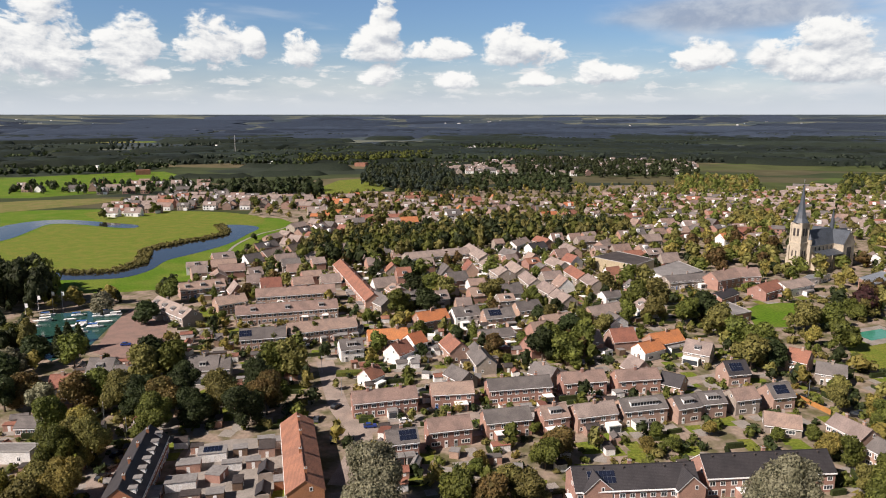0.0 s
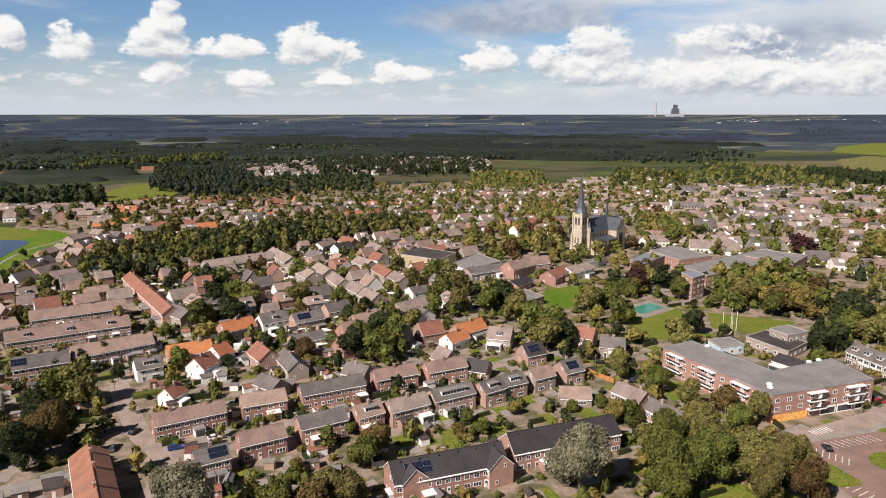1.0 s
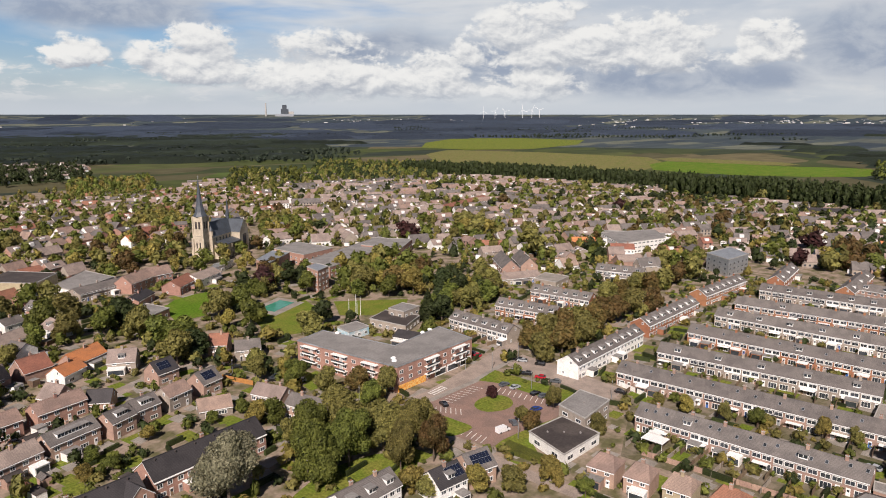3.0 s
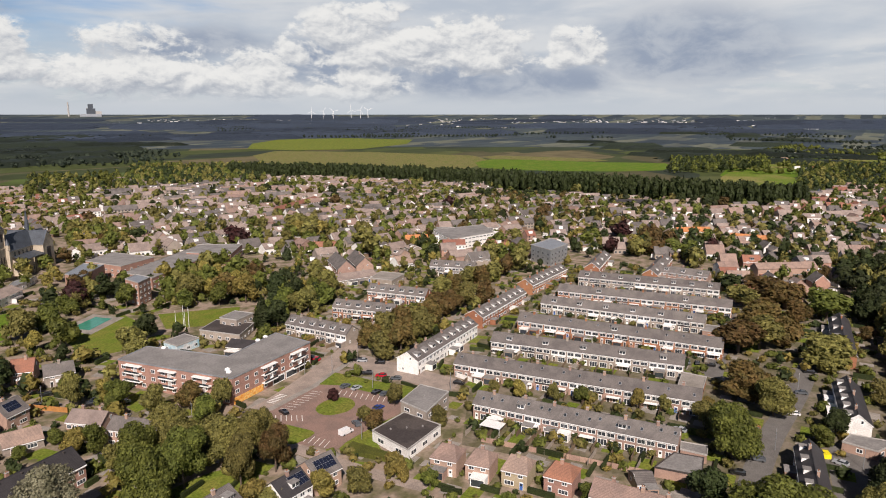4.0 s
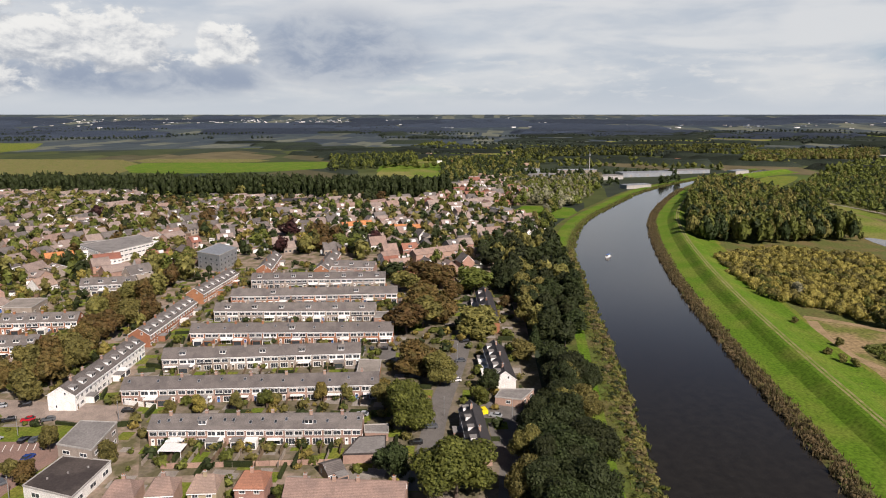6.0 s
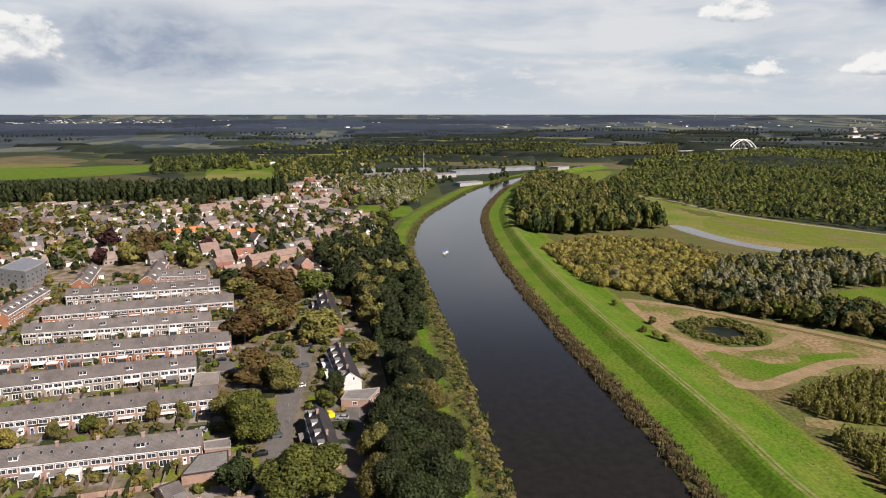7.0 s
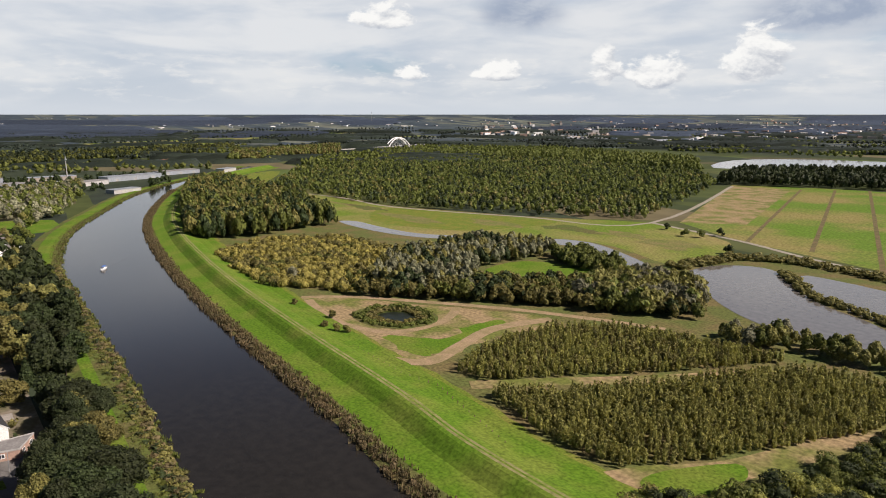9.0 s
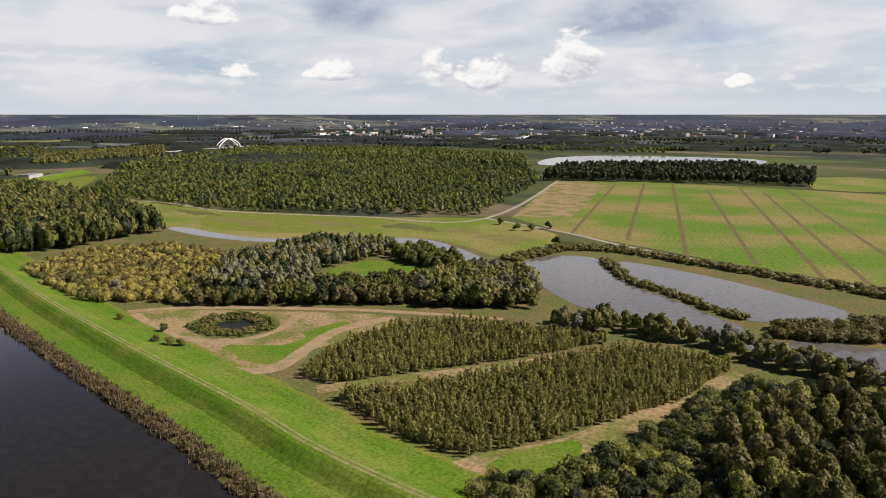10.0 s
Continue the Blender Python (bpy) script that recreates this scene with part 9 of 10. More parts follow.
# works sheds on the river
for i, (a, b, w, h, m) in enumerate((((952.1, -222.0), (968.7, -259.6), 16, 5, "concrete"), ((1084.2, -100.2), (1114.4, -148.8), 26, 7, "metal_grey"), ((1073.2, -152.1), (1093.9, -196.3), 24, 7, "brick_brown"), ((1081.2, -207.7), (1103.5, -249.7), 22, 6, "concrete"),
                                     ((1134.9, -256.8), (1163.3, -344.2), 24, 7, "metal_grey"), ((1195.2, -81.7), (1220.5, -133.0), 24, 7, "metal_grey"), ((1202.3, -160.6), (1211.8, -232.9), 20, 6, "brick_grey"), ((1198.7, -354.6), (1223.2, -427.3), 24, 6, "metal_grey"),
                                     ((1189.6, -458.8), (1210.1, -488.8), 18, 6, "concrete"), ((710.0, -35.7), (686.5, -47.6), 14, 6, "render_white"))):
    (ax, ay), (bx, by) = a, b
    L, t = math.dist(a, b), math.degrees(math.atan2(by - ay, bx - ax))
    ob = thing("works_shed", (ax + bx) / 2, (ay + by) / 2, t, "large flat works shed with pale cladding beside the river", "shed", "works sheds")
    OCC.append(((ax + bx) / 2, (ay + by) / 2, 22))
    part("wall", Shape().box(-L / 2, L / 2, -w / 2, w / 2, -0.3, h), ob, mats=[m])
    part("roof", Shape().box(-L / 2 - 0.3, L / 2 + 0.3, -w / 2 - 0.3, w / 2 + 0.3, h, h + 0.5), ob, mats=["roof_felt" if i % 2 else "metal_grey"])
    for k in range(3):
        part("loading_door", Shape().box(-2, 2, -0.06, 0.06, 0, 4), ob, Matrix.Translation((-L / 3 + k * L / 3, -w / 2 if (math.sin(radians(t)) * -((ax + bx)) + math.cos(radians(t)) * (ay + by)) > 0 else w / 2, 0)), mats=["concrete"])

stand("works_trees", [q for a, b in (((977.7, -27.2), (1002.2, -142.0)), ((1047.2, -96.7), (1034.7, -198.8)), ((979.1, -171.5), (1001.6, -226.6)), ((1152.6, -69.4), (1142.8, -219.6)), ((1160.9, -242.8), (1182.5, -370.8)), ((1006.3, -289.1), (1064.6, -334.0)), ((1106.3, 3.7), (1111.2, -66.8)), ((886.6, -24.3), (907.2, -83.5))) for q in along([a, b], 11, 0.5, 51, 2, 9)],
      "leaf_dark", "trees between the works sheds", 30, 0.17, "oak", 1, 5, (8, 14), 0.95, "trees", 51)

# ---------------- gardens ----------------


def near_house(x, y, r=16.0):
    return any((x - a) ** 2 + (y - b) ** 2 < (c + r) ** 2 for a, b, c in OCC)


NEAR_ZONE = [(-140, 150), (-60, 130), (20, 105), (110, 70), (175, -5), (235, -22), (420, -30), (470, 60), (420, 220), (330, 330), (200, 400), (60, 420), (-60, 400), (-150, 330)]
PAVED = [[(161.9, 158.6), (197.2, 161.7), (207.0, 123.8), (166.8, 113.9), (150.9, 122.7), (148.6, 139.1)], [(209.6, 160.6), (230.4, 166.7), (223.0, 113.5), (207.6, 111.2)],
         [(-151.8, 280.8), (-165.0, 351.0), (-135.2, 335.4), (-123.0, 290.3), (-125.4, 267.2)], [(-196.1, 295.7), (-202.2, 345.7), (-169.4, 351.0), (-150.7, 285.8), (-159.9, 267.2)], [(118.4, 167.0), (151.9, 158.0), (247.1, 183.8), (245.2, 170.2), (186.3, 157.9), (161.0, 156.3)],
         [(164.4, 13.8), (221.2, 11.1), (279.1, 3.6), (282.1, -7.7), (224.1, 0.1), (167.2, 3.2)], [(-56.9, 270.5), (-42.9, 270.5), (-21.9, 200.1), (-24.7, 167.7), (-32.2, 167.7)]]
gr = random.Random(31)
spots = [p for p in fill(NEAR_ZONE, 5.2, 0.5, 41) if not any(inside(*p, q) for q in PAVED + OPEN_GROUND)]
lawns, terraces, hedges, bushes, low = Shape(), Shape(), Shape(), {"leaf_green": [], "leaf_olive": [], "leaf_dark": [], "leaf_yellow": []}, []


def tile(shape, x, y, w, d, a, z, h=0.0):
    c, s = math.cos(a), math.sin(a)
    pts = [(x + c * p - s * q, y + s * p + c * q) for p, q in ((-w / 2, -d / 2), (w / 2, -d / 2), (w / 2, d / 2), (-w / 2, d / 2))]
    if h:
        shape.prism(pts, 0, h)
    else:
        shape.face([(*p, z) for p in pts])


sheds = 0
for i, (x, y) in enumerate(spots):
    if not free(x, y, -1.4):
        continue
    if not near_house(x, y, 15):
        if gr.random() < 0.26:
            bushes[gr.choice(("leaf_green", "leaf_olive", "leaf_dark"))].append((x, y, gr.uniform(2, 6), gr.uniform(2.5, 5)))
        continue
    a = radians(gr.choice((12, 12, 12, 80, 100)) + gr.uniform(-6, 6)) if y > 110 or x < 150 else radians(gr.choice((0, 90)) + gr.uniform(-3, 3))
    k = gr.random()
    if k < 0.13:
        tile(lawns, x, y, gr.uniform(4, 7), gr.uniform(4, 8), a, 0.06 + 0.0001 * (i % 97))
    elif k < 0.30:
        tile(terraces, x, y, gr.uniform(3, 6), gr.uniform(3, 6), a, 0.075 + 0.0001 * (i % 97))
    elif k < 0.42:
        tile(hedges, x, y, gr.uniform(4, 9), 0.9, a, 0, gr.uniform(1.0, 1.9))
    elif k < 0.80:
        bushes[gr.choice(("leaf_green", "leaf_green", "leaf_olive", "leaf_dark", "leaf_yellow"))].append((x, y))
    elif sheds < 230 and math.hypot(x, y) < 330:
        sheds += 1
        w = gr.uniform(2.4, 5.5)
        shed((x, y), math.degrees(a), w, gr.uniform(2.2, 3.2), gr.uniform(2.1, 2.6), gr.choice(("timber", "render_white", "render_white", "brick_brown", "brick_red")), gr.choice(("roof_felt", "roof_black", "tile_grey", "tile_red")), gr.random() < 0.4)
tagged(new("garden_lawns", lawns.mesh("garden_lawns", ["lawn"])), "small back-garden lawns between the houses", "lawn", kind="stuff")
tagged(new("garden_terraces", terraces.mesh("garden_terraces", ["paving_pale"])), "pale paved garden terraces", "terrace", kind="stuff")
tagged(new("garden_hedges", hedges.mesh("garden_hedges", ["leaf_dark"])), "clipped dark hedges round the gardens", "hedge", kind="stuff")
for k, (leaf, pts) in enumerate(bushes.items()):
    stand("garden_shrubs", pts, leaf, "garden shrubs and small trees, %s" % WORD[leaf], 20, 0.24, "bush", 1, 5, (1.4, 4.2), 1.0, "shrubs", 60 + k)


# yards with flat-roofed sheds behind the dormered row
sheet("yard_paving", [(-77.5, 196.0), (-73.5, 160.5), (-45.5, 160.5), (-47.0, 203.0), (-66.0, 201.0)], 0.065, "paving_pale", "pale paved back yards", "ground")
for p, a, w, d, h, wall, roof in (((-72.6, 181.9), 12, 6.5, 4.0, 2.7, "brick_red", "roof_felt"), ((-68.0, 188.8), 12, 8.0, 5.0, 2.8, "render_white", "roof_felt"), ((-60.6, 191.4), 12, 4.0, 3.0, 2.5, "timber", "roof_felt"),
                                  ((-52.8, 192.2), 12, 4.6, 6.0, 2.8, "brick_brown", "roof_black"), ((-60.5, 182.6), 12, 5.5, 2.6, 2.4, "render_white", "roof_felt"), ((-49.6, 178.0), 100, 5.5, 4.0, 2.7, "brick_grey", "tile_dark"),
                                  ((-71.2, 172.2), 12, 8.0, 4.2, 2.8, "render_white", "roof_felt"), ((-63.2, 177.2), 80, 5.0, 4.4, 2.5, "brick_red", "roof_felt"), ((-60.2, 166.8), 12, 4.5, 3.4, 2.4, "timber", "roof_felt"),
                                  ((-66.4, 165.8), 12, 5.0, 3.0, 2.4, "brick_brown", "roof_black"), ((-47.6, 167.0), 100, 5.5, 3.6, 2.7, "brick_grey", "tile_dark"), ((-54.8, 184.2), 12, 4.0, 3.0, 2.4, "brick_brown", "roof_felt"),
                                  ((-56.0, 173.0), 100, 4.4, 2.6, 2.3, "timber", "roof_black"), ((-54.6, 198.0), 12, 5.0, 2.4, 2.3, "timber", "roof_felt"), ((-74.0, 192.6), 12, 3.6, 2.6, 2.3, "brick_red", "roof_black")):
    shed(p, a, w, d, h, wall, roof, roof == "tile_dark", label="flat-roofed %s shed in a paved back yard" % {"timber": "weathered timber", "render_white": "white rendered"}.get(wall, "brick"))
solar_shed = thing("solar_panels", -68.0, 188.8, 12, "blue solar panels on a flat shed roof", "solar panels", z=2.96)
solar_array(5, 2, solar_shed, Matrix.Translation((0, 0, 0.02)))

def fence(a, b, n, mat="timber", h=1.8, label="weathered wooden garden fence"):
    """A run of fence panels from a to b."""
    (ax, ay), (bx, by) = a, b
    L = math.dist(a, b)
    ob = thing("garden_fence", ax, ay, math.degrees(math.atan2(by - ay, bx - ax)), label, "fence")
    w = L / n
    for i in range(n):
        part("panel", shared(("panel", round(w, 1), mat, h), lambda: Shape().box(0.03, w - 0.03, -0.03, 0.03, 0, h).mesh("panel", [mat])), ob, Matrix.Translation((i * w, 0, 0)))


# back fences of the long rows, with a cross fence for every third dwelling
for a, b in (((180.3, 86.0), (184.4, 36.5)), ((236.2, 96.1), (245.3, 44.5)), ((275.2, 106.2), (280.6, 46.2))):
    fence(a, b, 16, "brick_brown", 1.7, "brown wooden fence behind the gardens")
for i in range(9):
    p = (196.0 - 5.5, 92 - i * 6.6)
    fence(p, (p[0] - 9.0, p[1]), 4, "timber" if i % 2 else "brick_grey", 1.7, "wooden fence between two gardens")
fence((126.6, 232.9), (131.3, 218.7), 10, "timber_orange", 1.9, "bright orange-brown wooden fence beside the street")
fence((221.1, 104.7), (224.4, 117.8), 8, "render_white", 1.9, "white garden wall beside the white terrace")
# hedges at the hall and the corner
for pts in (([(153.4, 118.3), (155.4, 103.8), (158.5, 104.5), (159.0, 119.6)]), ([(-30.2, 216.5), (-23.0, 211.3), (-22.4, 213.0), (-29.5, 218.7)]), ([(-41.4, 253.0), (-31.7, 254.8), (-31.9, 257.8), (-41.7, 256.6)])):
    cx, cy = sum(p[0] for p in pts) / 4, sum(p[1] for p in pts) / 4
    ob = thing("hedge", cx, cy, 0, "clipped green hedge beside the street", "hedge")
    loc = [(x - cx, y - cy) for x, y in pts]
    if sum(a[0] * b[1] - b[0] * a[1] for a, b in zip(loc, loc[1:] + loc[:1])) < 0:
        loc = loc[::-1]
    part("leaves", Shape().prism(loc, -0.1, 1.5), ob, mats=["leaf_green"])


# ---------------- cars, boats, street furniture ----------------


def car_model(colour, van=False):
    def build():
        L, W = (5.0, 1.9) if van else (4.3, 1.76)
        b, g = Shape(), Shape()
        prof = [(-L / 2, 0.3), (L / 2, 0.3), (L / 2, 0.72), (L / 2 - 0.15, 0.84), (L * 0.22, 0.98), (-L / 2 + 0.1, 1.0), (-L / 2, 0.8)]
        if van:
            prof = [(-L / 2, 0.3), (L / 2, 0.3), (L / 2, 0.9), (L / 2 - 0.2, 1.05), (L * 0.33, 1.15), (L * 0.22, 1.95), (-L / 2 + 0.05, 2.0), (-L / 2, 1.2)]
        for k in (-1, 1):
            b.face([(x, k * W / 2, z) for x, z in (prof if k < 0 else prof[::-1])])
        for (x0, z0), (x1, z1) in zip(prof, prof[1:] + prof[:1]):
            b.face([(x0, W / 2, z0), (x1, W / 2, z1), (x1, -W / 2, z1), (x0, -W / 2, z0)])
        cab = [(-L * 0.45, 1.0), (L * 0.22, 0.98), (L * 0.06, 1.42), (-L * 0.32, 1.45)]
        if van:
            cab = [(L * 0.2, 1.1), (L * 0.335, 1.14), (L * 0.235, 1.85), (L * 0.2, 1.85)]
        q = W / 2 - 0.1 if not van else W / 2 + 0.01
        for k in (-1, 1):
            g.face([(x, k * q, z) for x, z in (cab if k < 0 else cab[::-1])])
        for (x0, z0), (x1, z1) in zip(cab, cab[1:] + cab[:1]):
            g.face([(x0, q, z0), (x1, q, z1), (x1, -q, z1), (x0, -q, z0)])
        r = Shape().box(-L * 0.3, L * 0.05, -q + 0.04, q - 0.04, 1.44, 1.49)
        w = Shape()
        n = 10
        for i in range(n):
            a0, a1 = 2 * math.pi * i / n, 2 * math.pi * (i + 1) / n
            p = [(0.31 * math.cos(t), 0.31 * math.sin(t)) for t in (a0, a1)]
            w.face([(p[0][0], -0.1, p[0][1]), (p[1][0], -0.1, p[1][1]), (p[1][0], 0.1, p[1][1]), (p[0][0], 0.1, p[0][1])])
            for y in (-0.1, 0.1):
                w.face([(0, y, 0), (p[0][0], y, p[0][1]), (p[1][0], y, p[1][1])])
        return b.mesh("body", [colour]), g.mesh("windows", ["glass"]), (None if van else r.mesh("roof", [colour])), w.mesh("wheel", ["rubber"]), L, W
    return shared(("car", colour, van), build)


CAR_WORD = {"car_black": "black", "car_grey": "dark grey", "car_white": "white", "car_red": "red", "car_blue": "blue", "car_silver": "silver grey"}


def car(p, heading, colour="car_black", van=False, place="parked on the street"):
    body, glass, roof, wheel, L, W = car_model(colour, van)
    ob = thing("van" if van else "car", p[0], p[1], heading, "%s %s %s" % (CAR_WORD[colour], "van" if van else "car", place), "van" if van else "car", "parked cars", z=gz(*p) + 0.12)
    part("body", body, ob)
    part("glass", glass, ob)
    if roof:
        part("roof", roof, ob)
    for x in (-L * 0.31, L * 0.31):
        for y in (-W / 2 + 0.08, W / 2 - 0.08):
            part("wheel", wheel, ob, Matrix.Translation((x, y, 0.31)))


PARK = "parked in the brick car park"
for p, a, c in (((195.0, 149.1), -10, "car_grey"), ((195.7, 144.5), -10, "car_silver"), ((196.0, 135.6), -10, "car_black"), ((196.3, 132.2), -10, "car_grey"), ((171.1, 126.8), 60, "car_grey"), ((166.4, 153.6), 70, "car_black"), ((184.9, 127.4), -10, "car_blue")):
    car(p, a, c, place=PARK)
car((164.3, 125.9), -10, "car_white", True, PARK)
for p, c in (((209.3, 154.6), "car_silver"), ((209.9, 149.5), "car_black"), ((210.3, 143.4), "car_red"), ((210.6, 136.7), "car_grey"), ((220.5, 159.5), "car_silver"), ((220.5, 161.2), "car_black"), ((222.0, 151.7), "car_black")):
    car(p, 115, c, place="parked along the side street")
for p, a, c in (((212.5, 180.0), 100, "car_black"), ((212.4, 177.4), 100, "car_red"), ((218.2, 113.5), -80, "car_black"), ((-23.7, 209.3), 10, "car_blue"), ((-12.3, 213.0), 10, "car_white"), ((-34.4, 204.8), 100, "car_white"), ((-34.1, 199.0), 100, "car_black"),
                ((-37.1, 224.7), 60, "car_black"), ((14.8, 231.9), 80, "car_red"), ((43.8, 232.9), 0, "car_black"), ((-3.7, 221.0), 20, "car_black"), ((135.0, 244.5), 150, "car_black"), ((136.4, 239.1), 150, "car_black"), ((128.6, 232.9), 150, "car_black"),
                ((138.3, 249.0), 150, "car_silver"), ((138.6, 217.4), 150, "car_black"), ((-97.1, 190.0), 70, "car_black"), ((-95.7, 182.0), 70, "car_black"), ((-95.1, 177.0), 70, "car_black"), ((-139.7, 290.3), 10, "car_blue"), ((55.7, 231.4), 10, "car_silver"),
                ((-42.1, 214.3), 95, "car_grey"), ((-60.6, 289.6), 10, "car_white"), ((146.4, 186.6), 160, "car_black"), ((145.4, 208.3), 160, "car_silver"), ((140.5, 218.7), 160, "car_black"), ((142.0, 219.0), 60, "car_grey"), ((217.6, 33.1), 80, "car_silver"), ((197.5, 13.6), 95, "car_black"),
                ((284.0, 33.3), 95, "car_black"), ((283.3, 41.7), 10, "car_grey"), ((284.2, 38.2), 10, "car_black"), ((270.1, 0.0), 100, "car_grey"), ((295.0, -1.9), 100, "car_black"), ((248.8, 1.7), 100, "car_white"), ((217.7, -11.9), 70, "car_silver"),
                ((208.7, 9.4), 95, "car_grey"), ((230.8, 178.3), -20, "car_white"), ((484.1, 99.8), 60, "car_black"), ((472.9, -6.4), 60, "car_blue")):
    car(p, a, c)
# painted bays of the car park and the crossing
lines = Shape()
for a, b, n in (((169.7, 155.2), (186.7, 155.5), 8), ((190.1, 147.8), (192.7, 127.9), 9), ((155.7, 140.9), (155.7, 126.7), 7), ((162.3, 153.5), (166.5, 145.7), 5)):
    (ax, ay), (bx, by) = a, b
    d = Vector((bx - ax, by - ay)).normalized()
    for i in range(n + 1):
        x, y = ax + (bx - ax) * i / n, ay + (by - ay) * i / n
        tile(lines, x, y, 0.22, 4.6, math.atan2(d.y, d.x) + 0.25, 0.125)
tagged(new("bay_lines", lines.mesh("bay_lines", ["paint_line"])), "white painted parking bays", "road marking", kind="structure")
zebra = Shape()
za, zb = Vector((171.0, 163.9)), Vector((178.3, 164.6))
for i in range(7):
    p = za + (zb - za) * i / 6
    tile(zebra, p.x, p.y, 0.5, 3.4, math.atan2(zb.y - za.y, zb.x - za.x), 0.115)
tagged(new("zebra_crossing", zebra.mesh("zebra_crossing", ["paint_line"])), "white zebra crossing on the wide street", "road marking", kind="structure")


def street_lamp(p, h=7.0):
    ob = thing("street_lamp", p[0], p[1], math.degrees(math.atan2(-p[1], -p[0])), "grey steel street lamp beside the road", "street lamp", "street lamps")
    part("pole", shared(("pole", h), lambda: Shape().ring(0.11, 0, 0.07, h, 7).mesh("pole", ["metal_grey"])), ob)
    part("arm", shared("arm", lambda: Shape().box(0, 1.3, -0.05, 0.05, -0.1, 0.0).mesh("arm", ["metal_grey"])), ob, Matrix.Translation((0, 0, h)))
    part("lantern", shared("lantern", lambda: Shape().box(0.9, 1.7, -0.14, 0.14, -0.2, -0.08).mesh("lantern", ["concrete"])), ob, Matrix.Translation((0, 0, h)))


for p in ((163.5, 119.2), (197.6, 170.6), (199.5, 139.9), (-99.5, 202.1), (-112.6, 214.3), (-36.7, 235.5), (-47.7, 257.8), (112.1, 250.7), (131.1, 232.9), (273.0, 1.2), (218.2, 5.4), (218.0, -17.6), (205.4, 163.3), (223.0, 163.5), (211.8, 113.6), (147.1, 176.1)):
    street_lamp(p)


def boat(p, heading, l=7.0, label="small white motor boat moored in the harbour", cabin=True, group="moored boats"):
    ob = thing("boat", p[0], p[1], heading, label, "boat", group, z=0.12)
    s = Shape()
    out = [(-l / 2, -l * 0.16), (l * 0.2, -l * 0.17), (l / 2, 0), (l * 0.2, l * 0.17), (-l / 2, l * 0.16)]
    inn = [(x * 0.82, y * 0.7) for x, y in out]
    for i in range(5):
        j = (i + 1) % 5
        s.face([(inn[i][0], inn[i][1], 0), (inn[j][0], inn[j][1], 0), (out[j][0], out[j][1], 0.9), (out[i][0], out[i][1], 0.9)])
    s.face([(x, y, 0.9) for x, y in out])
    part("hull", s, ob, mats=["paint_white"])
    if cabin:
        c = Shape().box(-l * 0.2, l * 0.14, -l * 0.1, l * 0.1, 0.9, 2.0)
        part("cabin", c, ob, mats=["paint_white"])
        part("windscreen", Shape().box(l * 0.14, l * 0.17, -l * 0.09, l * 0.09, 1.3, 1.9), ob, mats=["glass"])
        part("canopy", Shape().box(-l * 0.42, l * 0.1, -l * 0.11, l * 0.11, 2.0, 2.15), ob, mats=["blue_paint" if int(p[0]) % 2 else "paint_white"])
    return ob


for i, p in enumerate(((-183.9, 327.7), (-183.7, 335.4), (-173.6, 321.1), (-176.7, 316.6), (-172.8, 333.5), (-171.9, 340.5), (-165.3, 323.9), (-166.6, 335.4), (-168.2, 307.9), (-173.8, 306.2), (-165.9, 316.6), (-196.7, 325.8), (-195.6, 316.6), (-199.4, 335.4))):
    boat(p, (20, 25, 15, 200)[i % 4], 6 + (i * 5 % 4), cabin=i % 3 != 0)
boat((483.2, -104.3), 152, 9, "white motor cruiser under way on the river", group="")
wake = Shape()
bx, by = (483.2, -104.3)
for k in (-1, 1):
    for i in range(10):
        a = radians(-28 + k * 8)
        x0, y0, x1, y1 = bx + 5 * i * math.cos(a), by + 5 * i * math.sin(a), bx + 5 * (i + 1) * math.cos(a), by + 5 * (i + 1) * math.sin(a)
        wake.face([(x0, y0, 0.075), (x1, y1, 0.075), (x1 + 0.5, y1 + 0.6, 0.12), (x0 + 0.5, y0 + 0.6, 0.12)])
        wake.face([(x0 + 0.5, y0 + 0.6, 0.12), (x1 + 0.5, y1 + 0.6, 0.12), (x1 + 1, y1 + 1.2, 0.075), (x0 + 1, y0 + 1.2, 0.075)])
tagged(new("wake", wake.mesh("wake", ["river_water"])), "low waves behind the boat", "water", kind="structure")
for p in ((-201.5, 321.1), (-203.7, 335.4), (-201.1, 343.6), (-196.1, 343.6)):
    ob = thing("flag_pole", p[0], p[1], 0, "white flag pole with a hanging flag at the harbour", "flag pole", "flag poles")
    part("pole", Shape().ring(0.09, 0, 0.05, 11, 6), ob, mats=["paint_white"])
    part("flag", Shape().box(0.05, 1.4, -0.02, 0.02, 8.6, 10.6), ob, mats=["paint_white"])
for p in ((211.9, 260.0), (219.8, 264.1), (218.9, 259.4), (213.7, 255.9)):
    ob = thing("flood_mast", p[0], p[1], 0, "thin white pole on the sports lawn", "pole")
    part("pole", Shape().ring(0.12, 0, 0.08, 10, 6), ob, mats=["paint_white"])
ob = thing("skip", *(221.0, -8.0), 20, "bright yellow waste skip in the garage court", "skip", z=0.1)
part("bin", Shape().box(-1.6, 1.6, -1.1, 1.1, 0, 1.4), ob, mats=["yellow_paint"])
ob = thing("trampoline", *(10.5, 172.8), 0, "round blue trampoline in a back garden", "trampoline")
part("mat", Shape().ring(2.0, 0.7, 2.0, 0.85, 16).ring(2.0, 0.85, 1.5, 0.86, 16), ob, mats=["blue_paint"])
part("bed", Shape().ring(1.5, 0.82, 0, 0.8, 16), ob, mats=["rubber"])
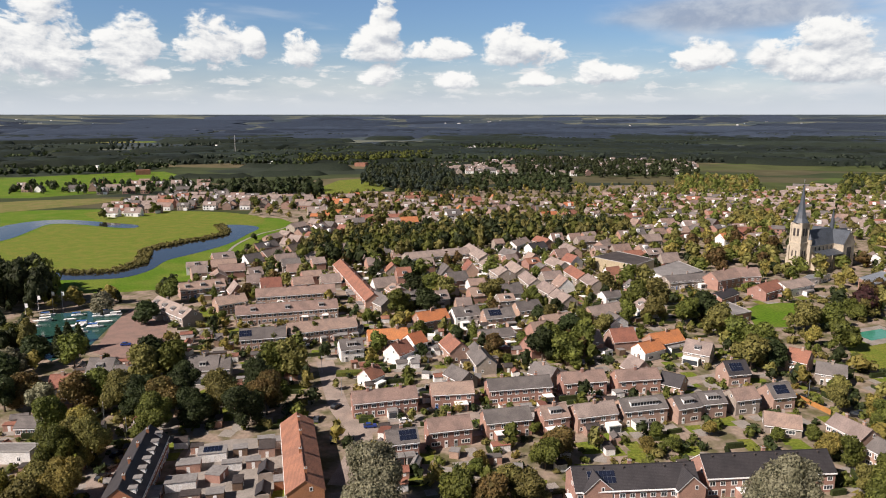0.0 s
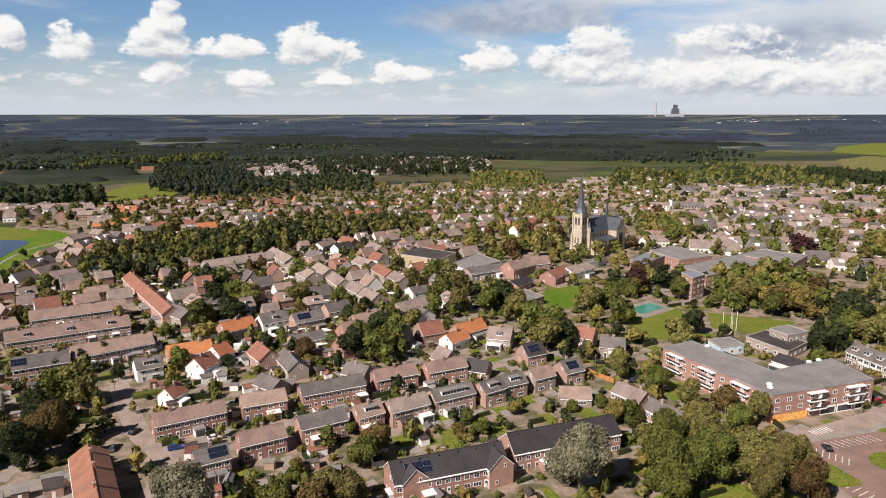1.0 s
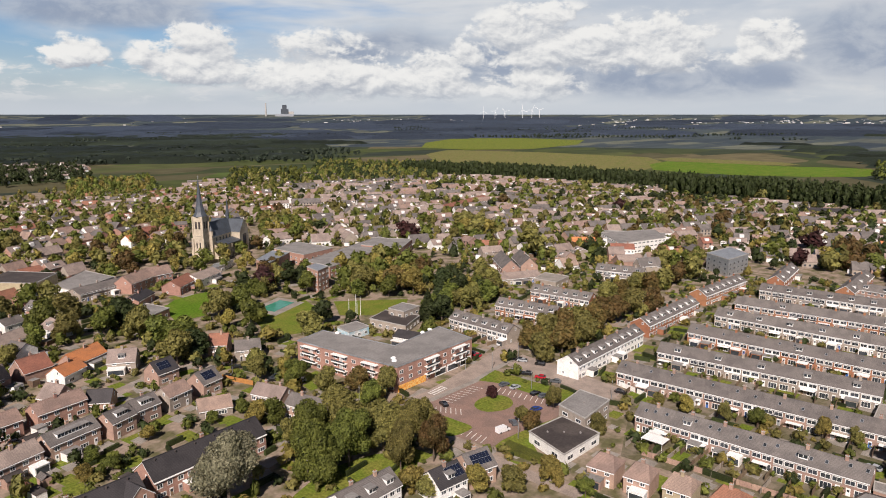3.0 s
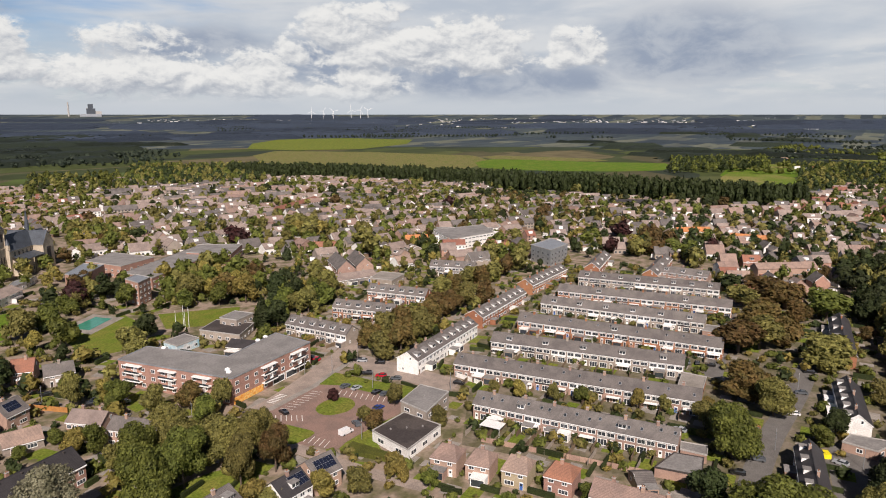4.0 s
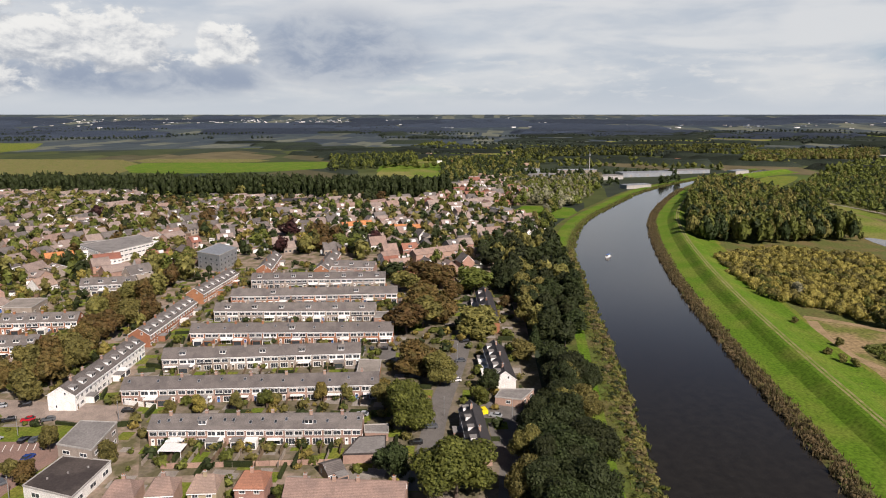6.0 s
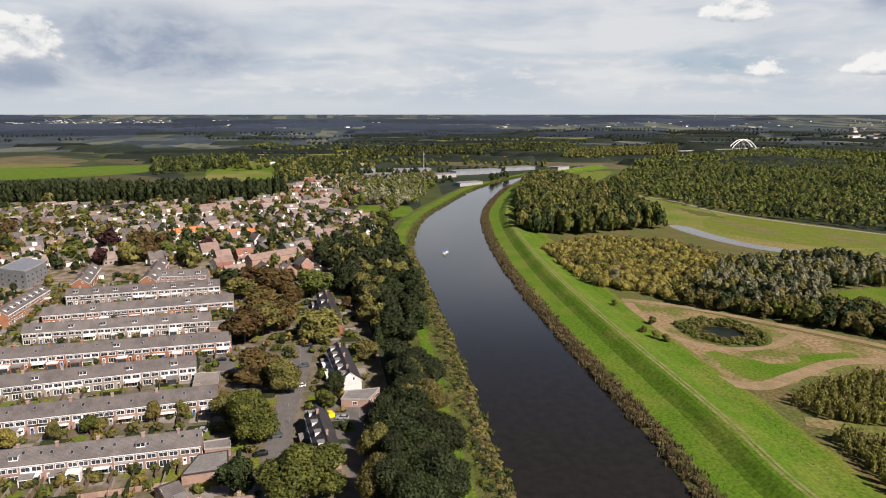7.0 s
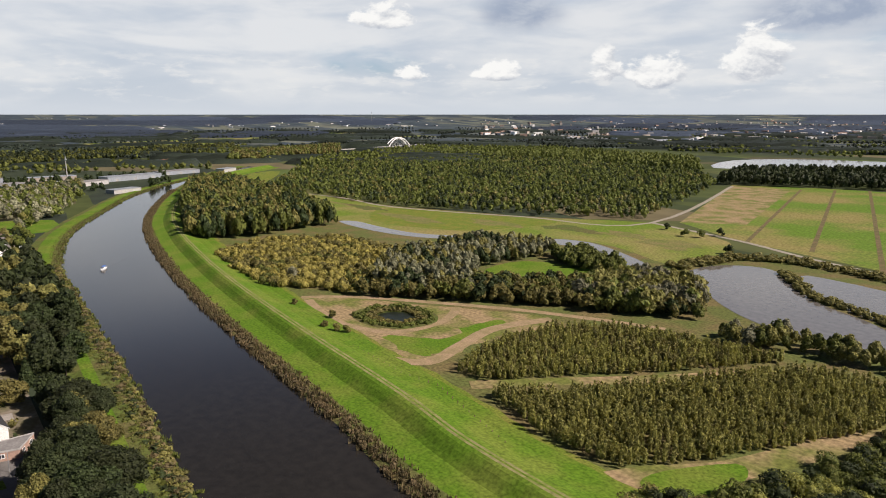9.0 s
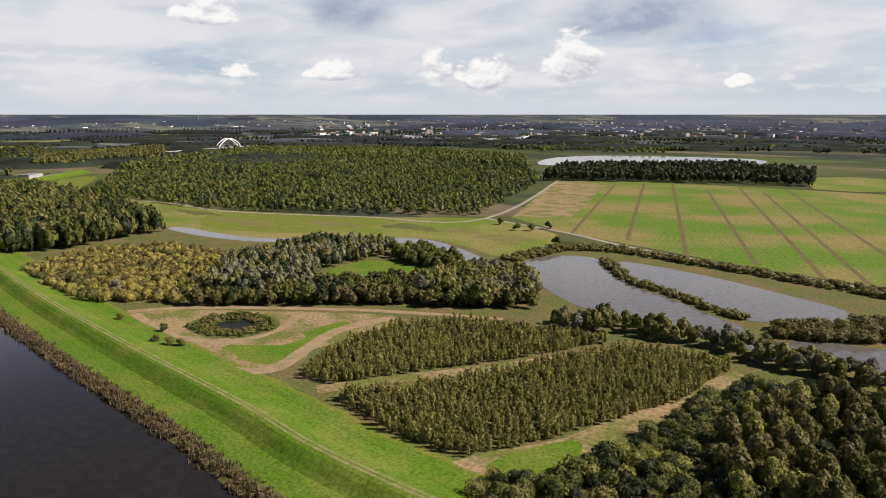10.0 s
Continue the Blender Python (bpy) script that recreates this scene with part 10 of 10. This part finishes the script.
for p, w in (((188.0, 85.5), 7),):
    ob = thing("awning", p[0], p[1], -90, "white garden awning behind the row", "awning")
    part("cloth", Shape().box(-w / 2, w / 2, -2.5, 2.5, 2.7, 2.8), ob, mats=["paint_white"])
    for x in (-w / 2 + 0.2, w / 2 - 0.2):
        part("post", Shape().box(x - 0.06, x + 0.06, -2.4, -2.28, 0, 2.7), ob, mats=["paint_white"])
ob = thing("awning", *(326.6, 96.4), -90, "red awning over a terrace", "awning")
part("cloth", Shape().box(-3.4, 3.4, -1.5, 1.5, 2.7, 2.8), ob, mats=["awning_red"])
# sunken pond
sheet("pond_rim", [(293.0, -176.5), (297.5, -193.5), (286.0, -208.5), (268.0, -211.0), (254.5, -201.0), (256.0, -184.0), (270.0, -173.5)], 0.17, "marsh", "green grassy rim of the sunken pond", "meadow", 4)
sheet("sunken_pond", [(281.5, -184.5), (284.0, -191.8), (279.5, -198.4), (271.2, -199.8), (265.5, -196.2), (266.0, -188.9), (272.0, -184.0)], 0.20, "pond_dark", "dark sunken pond with a grassy rim", "pond", 4)
stand("pond_reeds", along([(284.5, -181.5), (288.0, -192.5), (281.5, -201.5), (270.5, -203.2), (261.5, -197.8), (262.5, -186.5), (271.5, -180.5), (284.5, -181.5)], 1.6, 0.4, 73, 2, 2.0), "leaf_olive", "olive reeds at the pond's edge", 30, 0.2, "bush", 1, 4, (1.4, 2.6), 1.2, "reeds", 73)
stand("pond_reeds", along([(288.3, -177.5), (295.5, -193.2), (286.5, -205.2), (269.9, -208.0), (257.4, -199.1), (259.0, -184.9), (270.4, -176.1), (288.3, -177.5)], 2.2, 0.4, 71, 2, 2.5), "leaf_green", "green reeds round the sunken pond", 40, 0.2, "bush", 1, 4, (1.2, 2.4), 1.2, "reeds", 71)
fence_line = [(248.0, -150.3), (209.3, -148.1), (190.7, -151.6), (165.2, -144.9), (137.2, -137.7), (108.6, -132.3), (90.9, -128.5)]
ob = thing("field_fence", *fence_line[0], 0, "low post-and-wire fence below the dike", "fence", z=0.0)
for i, p in enumerate(along(fence_line, 4.0, 0.0, 1)):
    part("post", shared("post", lambda: Shape().box(-0.09, 0.09, -0.09, 0.09, 0, 1.2).mesh("post", ["timber"])), ob, Matrix.Translation((p[0] - fence_line[0][0], p[1] - fence_line[0][1], 0.2)))
